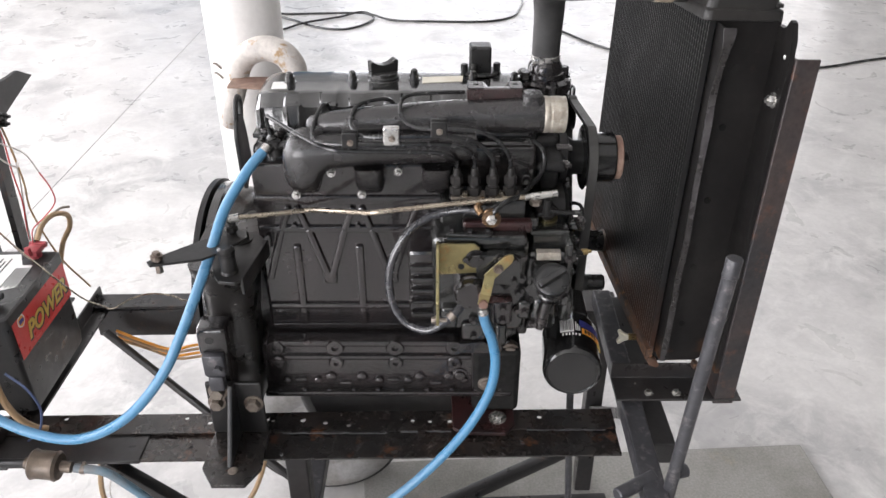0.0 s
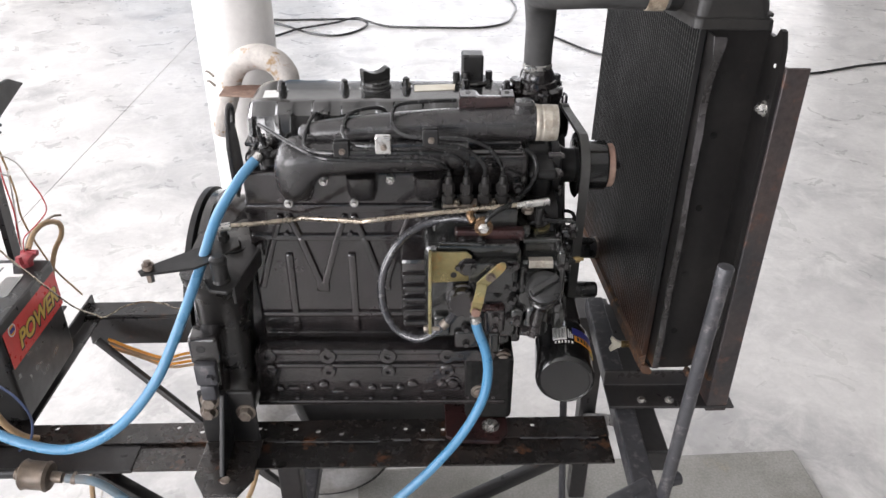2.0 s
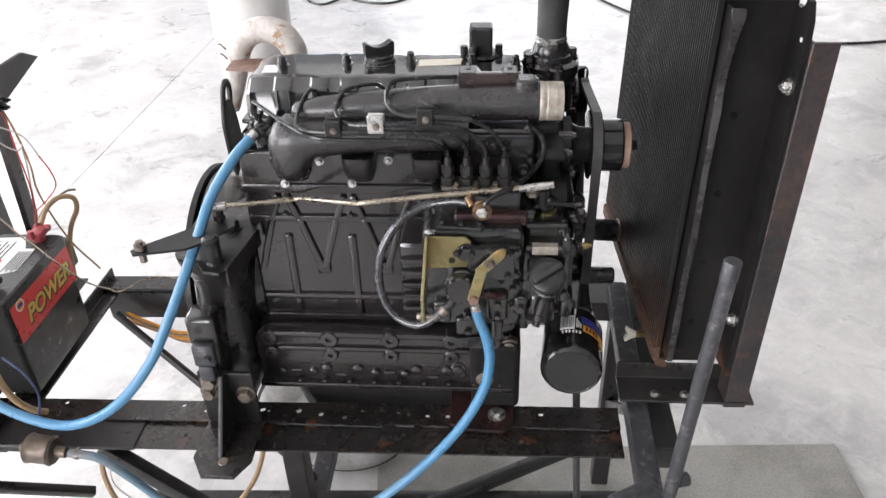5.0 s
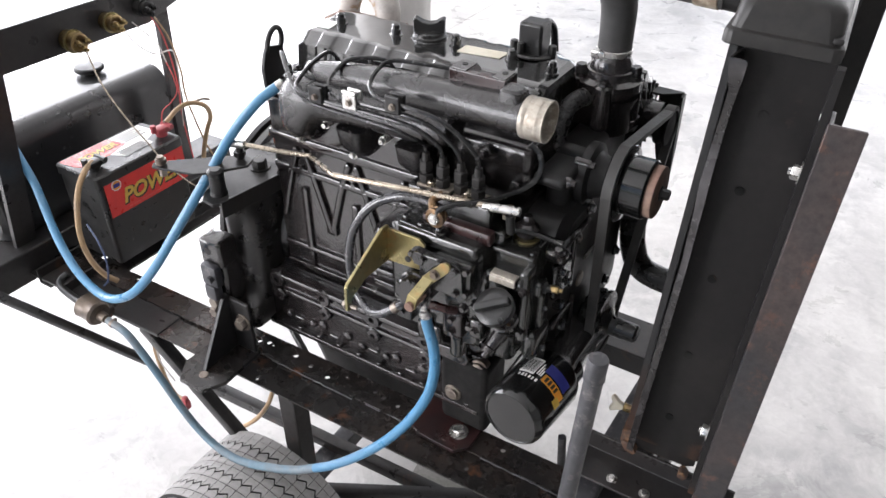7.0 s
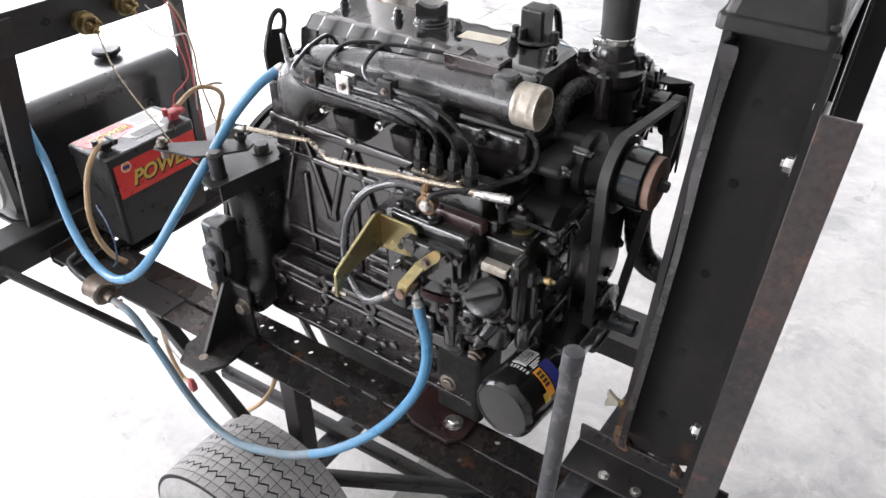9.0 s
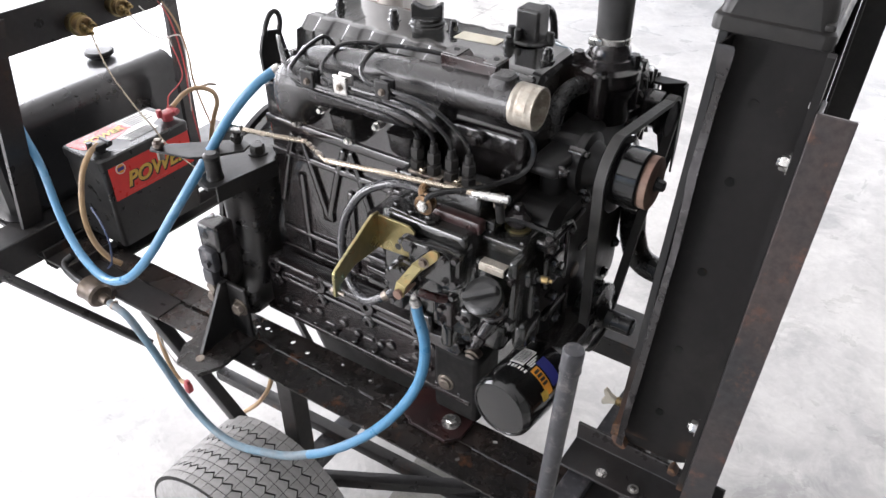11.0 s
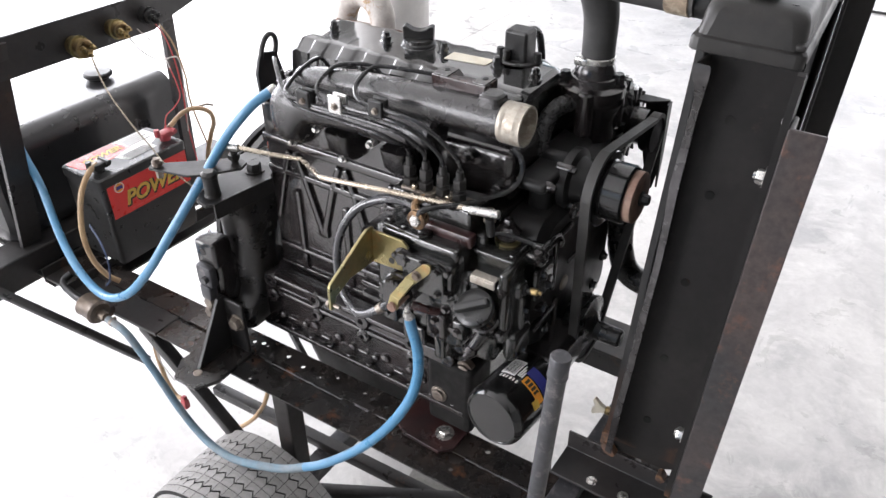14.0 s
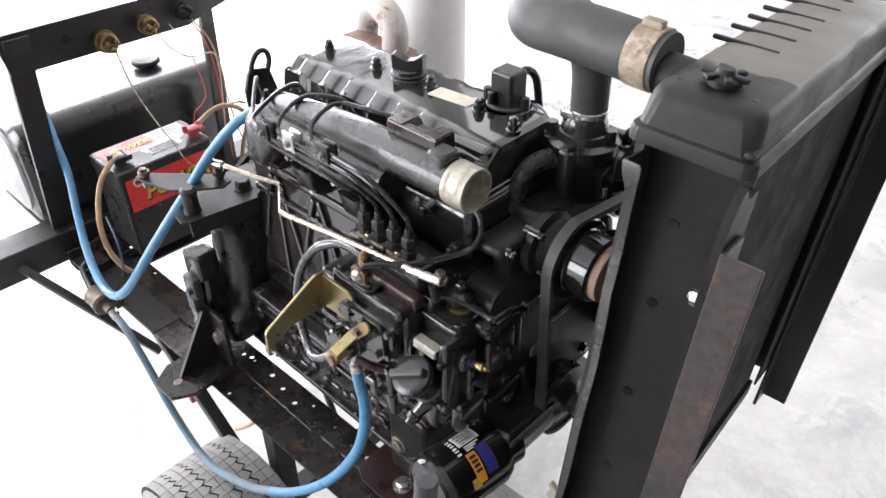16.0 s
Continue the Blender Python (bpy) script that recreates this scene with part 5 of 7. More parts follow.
TOP_SCREWS = (((0.219, 1.078, 0.992), (0, -0.3, 1), 0.0065), ((0.192, 1.054, 0.991), (0, 0, 1), 0.0045), ((0.143, 1.054, 0.991), (0, 0, 1), 0.0045), ((0.143, 1.104, 0.991), (0, 0, 1), 0.0055),
              ((0.139, 1.026, 0.950), (0, -1, 0), 0.0050), ((0.139, 1.026, 0.92), (0, -1, 0), 0.0050), ((0.197, 1.020, 0.955), (0, -1, 0), 0.0045), ((0.197, 1.020, 0.885), (0, -1, 0), 0.0045), ((0.139, 1.026, 0.875), (0, -1, 0), 0.0050))
SIDE_SCREWS = (((0.147, 1.022, 0.830), (0, -1, 0), 0.005), ((0.217, 1.10, 0.945), (1, 0, 0), 0.005), ((0.217, 1.125, 0.912), (1, 0, 0), 0.005), ((0.214, 1.06, 0.835), (1, 0, 0), 0.005),
               ((0.131, 1.012, 0.862), (0, -1, 0), 0.005), ((0.212, 1.062, 0.905), (1, 0, 0), 0.004))
for p, d, r in TOP_SCREWS + SIDE_SCREWS:
    bm = bm_new()
    bolt(bm, p, d, r, r)
    q = V(p) - V(d).normalized() * 0.012
    rod(bm, q, p, r * 1.5, 14)
    ep("case_screw", bm, "cast", case)
# added disc where pale floor shows between case and belt
bm = bm_new()
rod(bm, (0.205, 1.195, 0.868), (0.2125, 1.195, 0.868), 0.013, 20, 0.002)
ep("core_plug", bm, "bolt", case, "dull disc in place of pale floor past the case")
# linkage behind the rod's end
for pts, r, mat in (([(0.150, 1.060, 1.012), (0.170, 1.072, 1.012), (0.200, 1.080, 1.006), (0.225, 1.085, 1.000)], 0.0028, "line"),
                    ([(0.222, 1.085, 1.002), (0.224, 1.10, 1.004), (0.222, 1.12, 1.0), (0.216, 1.15, 0.985), (0.214, 1.17, 0.96)], 0.003, "line")):
    bm = bm_new()
    tube(bm, pts, r, 8)
    ep("link_rod", bm, mat, case)
for x in (0.112, 0.145):
    bm = bm_new()
    lathe(bm, (x, 1.072, 1.026), (x, 1.072, 2), [(0, 0.010), (0.006, 0.010), (0.007, 0.007), (0.016, 0.007), (0.018, 0.005)], 6)
    ep("pump_nut", bm, "bolt", case)
# bosses on the end of the head
for p, r in (((0.132, 1.12, 1.05), 0.009), ((0.085, 1.12, 1.09), 0.009)):
    bm = bm_new()
    rod(bm, (p[0], p[1] + 0.004, p[2]), (p[0], p[1] - 0.014, p[2]), r, 16, 0.002)
    bolt(bm, (p[0], p[1] - 0.014, p[2]), (0, -1, 0), r * 0.65, 0.006)
    ep("head_boss", bm)
random.seed(9)
for k in range(14):
    bm = bm_new()
    a = radians(25 * k + 10)
    y, z = 1.240 + 0.120 * math.cos(a), 0.88 + 0.122 * math.sin(a)
    bolt(bm, (0.211, y, z), (1, 0, 0), 0.0065, 0.007)
    rod(bm, (0.19, y, z), (0.214, y, z), 0.0095, 12)
    ep("case_bolt", bm, "cast", case)
bm = bm_new()
box(bm, (0.165, 1.0225, 0.9585), (0.038, 0.004, 0.010), 0.001)
box(bm, (0.165, 1.029, 0.9645), (0.038, 0.014, 0.003), 0.001)
ep("case_plate", bm, "collar", case, "bare aluminium pad")
filler = ep("oil_filler_neck", lathe(bm_new(), (0.176, 1.045, 0.868), (0.1685, 0.995, 0.936), [(0, 0.020), (0.025, 0.020), (0.030, 0.0235), (0.044, 0.0235), (0.046, 0.021), (0.060, 0.021), (0.064, 0.0245), (0.078, 0.0245)], 28), "cast", case)
bm = bm_new()
lathe(bm, (0.1695, 1.0015, 0.927), (0.162, 0.949, 0.9985), [(0, 0.0255), (0.002, 0.0268), (0.012, 0.0268), (0.014, 0.024), (0.015, 0.017)], 32)
_, cap_m = frame_of((0.1695, 1.0015, 0.927), (0.162, 0.949, 0.9985))
wing = bmesh.new()
box(wing, (0, 0, 0.018), (0.050, 0.011, 0.016), 0.003, Matrix.Rotation(radians(38), 4, "Z"))
bmesh.ops.transform(wing, matrix=cap_m, verts=wing.verts)
me_wing = bpy.data.meshes.new("wing")
wing.to_mesh(me_wing)
bm.from_mesh(me_wing)
wing.free()
bpy.data.meshes.remove(me_wing)
ep("filler_cap", bm, "plastic", filler, "black plastic cap with a wing grip")
bm = bm_new()
lathe(bm, (0.200, 1.053, 0.946), (0.26, 1.060, 0.948), [(0, 0.008), (0.016, 0.008), (0.017, 0.005), (0.024, 0.005)], 12)
sw = ep("oil_switch", bm, "satin", case)
bm = bm_new()
lathe(bm, (0.219, 1.056, 0.947), (0.28, 1.063, 0.949), [(0, 0.004), (0.004, 0.0055), (0.013, 0.0055), (0.014, 0.003), (0.019, 0.003)], 10)
ep("switch_tip", bm, "brass", sw, "brass switch terminal")
for x, y, z, r, mat in ((0.110, 1.056, 0.790, 0.0100, "cast"), (0.117, 1.056, 0.745, 0.0105, "bolt"), (0.077, 1.044, 0.679, 0.0105, "bolt"), (0.030, 1.056, 0.690, 0.0095, "cast")):
    bm = bm_new()
    lathe(bm, (x, y + 0.012, z), (x, 0, z), [(0, r * 1.45), (0.012, r * 1.45), (0.013, r * 1.05), (0.017, r * 1.0), (0.018, r * 0.7)], 20)
    ep("core_plug", bm, mat, case, "dull brassy core plug" if mat == "bolt" else "")
bm = bm_new()
lathe(bm, (0.168, 1.030, 0.868), (0.150, 0.985, 0.822), [(0, 0.012), (0.012, 0.0115), (0.030, 0.0085), (0.032, 0.0105), (0.040, 0.0105), (0.041, 0.006), (0.048, 0.0055)], 16)
ep("filler_drain", bm, "cast", case)

bm = bm_new()
prism(bm, [(0.028, 0.748), (0.028, 0.768), (0.070, 0.772), (0.082, 0.764), (0.098, 0.772), (0.104, 0.758), (0.098, 0.746)], "y", 1.046, 1.054, 0.0015)
strap = ep("ledge_plate", bm, "cast", case)
for x, z in ((0.043, 0.759), (0.090, 0.758)):
    bm = bm_new()
    rod(bm, (x, 1.0465, z), (x, 1.0452, z), 0.0045, 14)
    ep("threaded_hole", bm, "ink", strap)
for lo, hi, mat in (((-0.004, 1.010, 0.828), (0.024, 1.03, 0.868), "casepaint"), ((0.078, 1.008, 0.836), (0.112, 1.03, 0.884), "cast"), ((0.030, 1.014, 0.80), (0.072, 1.05, 0.836), "cast"), ((0.086, 1.016, 0.788), (0.106, 1.05, 0.83), "casepaint")):
    bm = bm_new()
    span(bm, lo, hi, 0.006, 3)
    ep("governor_lug", bm, mat, gov)
for p in ((0.010, 1.010, 0.848), (0.096, 1.008, 0.872), (0.096, 1.008, 0.848), (0.050, 1.014, 0.812), (0.030, 1.006, 0.905), (0.118, 1.004, 0.905)):
    bm = bm_new()
    bolt(bm, p, (0, -1, 0), 0.0052, 0.006)
    ep("cover_bolt", bm, "cast", gov)
bm = bm_new()
tube(bm, [(0.073, 0.985, 0.905), (0.090, 0.992, 0.900), (0.104, 1.006, 0.892)], 0.0065, 10)
ep("return_stub", bm, "maroon", gov, "short maroon return stub")

# oil filter on its head
bm = bm_new()
span(bm, (0.188, 1.088, 0.738), (0.255, 1.20, 0.800), 0.010, 3)
ep("filter_head", bm, "cast")
oil = ep("oil_filter", lathe(bm_new(), (0.2245, 1.092, 0.757), (0.2125, 0.978, 0.761), [(-0.03, 0.036), (0.0, 0.036), (0.001, 0.045), (0.012, 0.0488), (0.102, 0.0488), (0.109, 0.0478), (0.1135, 0.0448), (0.116, 0.0425), (0.1155, 0.041), (0.1140, 0.040), (0.1146, 0.005)], 48), "filterpaint", None, "gloss black spin-on oil filter with a printed label")
FO, FA = V((0.2245, 1.092, 0.757)), (V((0.2125, 0.978, 0.761)) - V((0.2245, 1.092, 0.757))).normalized()
FU = (V((0, 0, 1)) - FA * FA.z).normalized()
FS = FA.cross(FU)


def wrap(name, mat, a0, a1, d0, d1, lift=0.0004, label=""):
    """A label patch wrapped round the filter: angles from its top towards +x, depths along it."""
    bm = bm_new()
    n = 8
    cols = []
    for i in range(n + 1):
        a = radians(a0 + (a1 - a0) * i / n)
        u = FU * math.cos(a) - FS * math.sin(a)
        cols.append([bm.verts.new(FO + FA * d + u * (0.0488 + h)) for d in (d0, d1) for h in (0, lift)])
    for p, q in zip(cols[:-1], cols[1:]):
        bm.faces.new((p[1], q[1], q[3], p[3]))
        bm.faces.new((p[0], p[2], q[2], q[0]))
        bm.faces.new((p[0], q[0], q[1], p[1]))
        bm.faces.new((p[2], p[3], q[3], q[2]))
    bmesh.ops.recalc_face_normals(bm, faces=bm.faces)
    return ep(name, bm, mat, oil, label)


wrap("code_patch", "paper", -26, 1, 0.030, 0.065)
for i in range(11):
    wrap("code_bar", "ink", -24.4 + 2.2 * i, -23.8 + 2.2 * i + (i % 3) * 0.4, 0.034, 0.061, 0.0008)
for i in range(6):
    wrap("code_mark", "paper", -22 + 6.4 * i, -19.5 + 6.4 * i + (i % 2), 0.0685, 0.0745)
for i in range(3):
    wrap("code_mark", "paper", 4 + 3.6 * i, 6.4 + 3.6 * i, 0.036 + 0.006 * i, 0.060)
wrap("label_band", "labelblue", 13, 62, 0.029, 0.048)
wrap("label_band", "orange", 17, 68, 0.051, 0.066)
for i in range(4):
    wrap("label_mark", "ink", 22 + 7.5 * i, 27 + 7.5 * i, 0.0535, 0.0635, 0.0008)
wrap("label_spot", "gold", 56, 72, 0.062, 0.075, 0.0008)

# water pump, thermostat housing, pulleys, belt, alternator
bm = bm_new()
lathe(bm, (0.195, 1.212, 1.042), (0.9, 1.212, 1.042), [(0, 0.046), (0.012, 0.046), (0.016, 0.036), (0.026, 0.030), (0.045, 0.028)], 32)
span(bm, (0.145, 1.195, 0.985), (0.200, 1.36, 1.082), 0.014, 3)
span(bm, (0.150, 1.125, 1.052), (0.198, 1.215, 1.070), 0.008, 3)
span(bm, (0.158, 1.150, 0.985), (0.192, 1.21, 1.060), 0.012, 3)
wp = ep("water_pump", bm, "satin")
for p in ((0.200, 1.140, 1.061), (0.208, 1.185, 1.070), (0.208, 1.188, 1.012), (0.205, 1.31, 1.07)):
    bm = bm_new()
    bolt(bm, p, (1, 0, 0), 0.0055, 0.006)
    rod(bm, (p[0] - 0.02, p[1], p[2]), p, 0.0085, 12)
    ep("pump_bolt", bm, "cast", wp)
bm = bm_new()
lathe(bm, (0.177, 1.308, 1.07), (0.177, 1.308, 2), [(0, 0.040), (0.035, 0.040), (0.045, 0.044), (0.055, 0.046), (0.056, 0.041), (0.064, 0.041), (0.065, 0.047), (0.078, 0.047), (0.082, 0.037), (0.092, 0.034), (0.093, 0.031), (0.104, 0.029), (0.112, 0.0245)], 32)
LUGS = ((-0.0345, -0.020), (0.0325, 0.008), (0.008, -0.042), (-0.03, 0.035))
for dx, dy in LUGS:
    rod(bm, (0.177 + dx * 1.05, 1.308 + dy * 1.05, 1.085), (0.177 + dx * 1.05, 1.308 + dy * 1.05, 1.152), 0.0125, 14, 0.003)
ep("thermostat_housing", bm)
for dx, dy in LUGS[:3]:
    bm = bm_new()
    bolt(bm, (0.177 + dx * 1.05, 1.308 + dy * 1.05, 1.152 if dy > -0.03 else 1.142), (0, 0, 1), 0.0088, 0.014)
    ep("housing_bolt", bm, "cast")
bm = bm_new()
tube(bm, [(0.172, 1.29, 1.118), (0.158, 1.265, 1.128), (0.148, 1.235, 1.122), (0.146, 1.215, 1.10), (0.146, 1.205, 1.07)], 0.013, 14)
ep("bypass_hose", bm, "braid", None, "short black bypass hose")
# fan pulley: sheave, gloss drum and a smaller rusty hub disc
fp = ep("fan_pulley", lathe(bm_new(), (0.236, 1.212, 1.042), (0.9, 1.212, 1.042), [(0, 0.02), (0.001, 0.054), (0.003, 0.056), (0.006, 0.050), (0.014, 0.050), (0.018, 0.056), (0.020, 0.054), (0.021, 0.044), (0.023, 0.0425), (0.052, 0.0425), (0.0545, 0.040), (0.055, 0.036)], 48), "filterpaint", None, "gloss black pulley drum")
bm = bm_new()
lathe(bm, (0.2905, 1.212, 1.042), (0.9, 1.212, 1.042), [(0, 0.0365), (0.001, 0.0372), (0.011, 0.0372), (0.0125, 0.035), (0.013, 0.012)], 40)
ep("hub_disc", bm, "exhaust_rust", fp, "rusty steel hub disc")
bm = bm_new()
bolt(bm, (0.3035, 1.212, 1.042), (1, 0, 0), 0.0078, 0.011)
ep("hub_bolt", bm, "satin", fp)
ep("crank_pulley", lathe(bm_new(), (0.215, 1.225, 0.775), (0.9, 1.225, 0.775), [(0, 0.04), (0.005, 0.050), (0.021, 0.054), (0.025, 0.047), (0.030, 0.054), (0.036, 0.054), (0.038, 0.036), (0.044, 0.024), (0.048, 0.016), (0.088, 0.015), (0.091, 0.012)], 48), "rubber", None, "black grooved crank pulley")
# alternator behind the pump
alt = ep("alternator", lathe(bm_new(), (0.145, 1.41, 1.05), (0.9, 1.41, 1.05), [(0, 0.04), (0.006, 0.058), (0.03, 0.062), (0.055, 0.062), (0.062, 0.055), (0.066, 0.03), (0.09, 0.03)], 36), "cast", None, "black finned alternator")
for k in range(16):
    a = 2 * math.pi * k / 16
    bm = bm_new()
    box(bm, (0.206, 1.41 + 0.048 * math.cos(a), 1.05 + 0.048 * math.sin(a)), (0.008, 0.020, 0.004), 0.001, Matrix.Rotation(a, 4, "X"))
    ep("vent_rib", bm, "satin", alt)
ep("alternator_pulley", lathe(bm_new(), (0.232, 1.405, 1.043), (0.9, 1.405, 1.043), [(0, 0.015), (0.001, 0.027), (0.006, 0.029), (0.012, 0.024), (0.018, 0.029), (0.020, 0.027), (0.021, 0.010)], 32), "core", alt)
bm = bm_new()
prism(bm, [(0.185, 1.083), (0.250, 1.083), (0.256, 0.985), (0.246, 0.925), (0.236, 0.925), (0.222, 0.985), (0.214, 1.078), (0.185, 1.080)], "y", 1.446, 1.450, 0.0005)
prism(bm, [(0.185, 1.425), (0.225, 1.425), (0.2525, 1.445), (0.2525, 1.451), (0.185, 1.451)], "z", 1.083, 1.087, 0.0005)
prism(bm, [(1.432, 1.085), (1.450, 1.085), (1.450, 0.985), (1.444, 0.930), (1.436, 0.985)], "x", 0.2525, 0.256, 0.0005)
ep("adjusting_strap", bm, "satin", None, "bent black steel adjusting strap")
bm = bm_new()
span(bm, (0.150, 1.36, 1.04), (0.20, 1.46, 1.075), 0.008)
rod(bm, (0.165, 1.385, 1.125), (0.208, 1.385, 1.125), 0.007, 10)
bolt(bm, (0.196, 1.385, 1.125), (1, 0, 0), 0.010, 0.009)
ep("alternator_arm", bm)
# belt round the three pulleys
bm = bm_new()


def arc(cy, cz, r, a0, a1, n=14):
    return [(cy + r * math.cos(radians(a0 + (a1 - a0) * i / n)), cz + r * math.sin(radians(a0 + (a1 - a0) * i / n))) for i in range(n + 1)]


loop = arc(1.225, 0.775, 0.054, 188, 325) + arc(1.405, 1.043, 0.029, -30, 112) + arc(1.212, 1.042, 0.0535, 98, 176)
cyc = len(loop)
rings = []
for i, (y, z) in enumerate(loop):
    a, b = V(loop[i - 1]), V(loop[(i + 1) % cyc])
    t = (b - a).normalized()
    nrm = V((t.y, -t.x))
    rings.append([(0.240, y, z), (0.2545, y, z), (0.2545, y + nrm.x * 0.007, z + nrm.y * 0.007), (0.240, y + nrm.x * 0.007, z + nrm.y * 0.007)])
rings.append(rings[0])
loft(bm, rings, False)
ep("belt", bm, "belt", None, "worn black rubber V-belt")

# right-hand mount
bm = bm_new()
prism(bm, [(0.015, 1.11), (0.018, 1.006), (0.04, 0.994), (0.11, 0.992), (0.128, 1.012), (0.128, 1.11)], "z", 0.6045, 0.6115, 0.001)
rm = ep("engine_mount", bm, "maroon", None, "maroon steel mount plate")
bm = bm_new()
bolt(bm, (0.098, 1.030, 0.6115), (0, 0, 1), 0.0105, 0.008)
lathe(bm, (0.098, 1.030, 0.6115), (0.098, 1.030, 1), [(0, 0.016), (0.002, 0.016)], 24)
ep("mount_bolt", bm, "steel", rm, "bright zinc bolt and washer")
bm = bm_new()
span(bm, (0.052, 1.046, 0.6115), (0.136, 1.115, 0.752), 0.010, 3)
ep("mount_block", bm, "core", rm)

# exhaust elbow at the back
ex = thing("exhaust_pipe", (-0.262, 1.385, 1.06), "curled grey exhaust elbow with flaking rusty paint", "exhaust")
bm = bm_new()
tube(bm, [(-0.270, 1.388, 1.085), (-0.2735, 1.391, 1.118), (-0.2760, 1.394, 1.142), (-0.294, 1.400, 1.163), (-0.3276, 1.410, 1.1705), (-0.3627, 1.420, 1.157), (-0.3835, 1.427, 1.130), (-0.3940, 1.430, 1.096), (-0.4150, 1.432, 1.0355), (-0.424, 1.433, 1.01)],
     [0.0225, 0.0225, 0.023, 0.0235, 0.0235, 0.0225, 0.021, 0.020, 0.018, 0.017], 24, 8)
part("elbow", bm, "exhaust", ex)
bm = bm_new()
prism(bm, [(-0.396, 1.362), (-0.300, 1.350), (-0.236, 1.352), (-0.230, 1.405), (-0.250, 1.418), (-0.360, 1.418), (-0.396, 1.41)], "z", 1.110, 1.1135, 0.001)
part("heat_plate", bm, "exhaust_rust", ex, "brown rusted heat plate")
bm = bm_new()
lathe(bm, (-0.262, 1.385, 1.04), (-0.262, 1.385, 2), [(0, 0.034), (0.03, 0.036), (0.032, 0.028), (0.048, 0.028)], 24)
span(bm, (-0.29, 1.36, 1.03), (0.12, 1.41, 1.075), 0.01)
part("exhaust_manifold", bm, "cast", ex)

# ---- radiator ----
RAD = pose(0.359, 1.005, 0.705) @ Matrix.Rotation(radians(4), 4, "Z") @ Matrix.Rotation(radians(2), 4, "Y") @ Matrix.Rotation(radians(-3.5), 4, "X")
rad = thing("radiator", (0.42, 1.3, 0.68), "large black steel engine radiator with rusty brackets", "radiator")


def rpart(name, bm, mat, parent=None, label="", smooth=35):
    bmesh.ops.transform(bm, matrix=RAD, verts=bm.verts)
    return part(name, bm, mat, parent or rad, label, smooth)


RL = 0.51
TB, TL = 0.05, 0.425


def seam_z(y):
    """The bottom seam climbs towards the far end."""
    return 0.030 + 0.075 * (y - 0.057)


def core_box(bm, x0, x1, y0, y1, lift, top):
    """A block whose underside follows the seam."""
    return loft(bm, [[(x, y, z) for y, z in ((y0, seam_z(y0) + lift), (y1, seam_z(y1) + lift), (y1, top), (y0, top))] for x in (x0, x1)])


core = rpart("core", core_box(bm_new(), 0.007, 0.085, 0.052, RL, 0.024, 0.612), "core", None, "black finned core, rusty near the bottom")
# flat tubes of the core's face, with wavy fins between them
n = 52
pitch = (RL - 0.050) / (n - 1)
for i in range(n):
    y = 0.046 + pitch * i
    rpart("fin_strip", core_box(bm_new(), -0.001, 0.0075, y - 0.0013, y + 0.0013, 0.026, 0.610), "fin", core)
bm = bm_new()
for i in range(n - 1):
    y0, y1 = 0.0473 + pitch * i, 0.0447 + pitch * (i + 1)
    za = seam_z(y0) + 0.03
    k = 0
    while za + k * 0.0052 < 0.608:
        z = za + k * 0.0052
        q = [(y0, z), (y1, z + 0.0026 * (1 if k % 2 else -1))]
        vs = [bm.verts.new((x, y, z + h)) for x in (0.001, 0.0072) for (y, z) in q for h in (0, 0.0019)]
        bm.faces.new((vs[0], vs[1], vs[3], vs[2]))
        bm.faces.new((vs[1], vs[5], vs[7], vs[3]))
        k += 1
tagged(rpart("fin_mesh", bm, "finedge", core), kind="stuff")
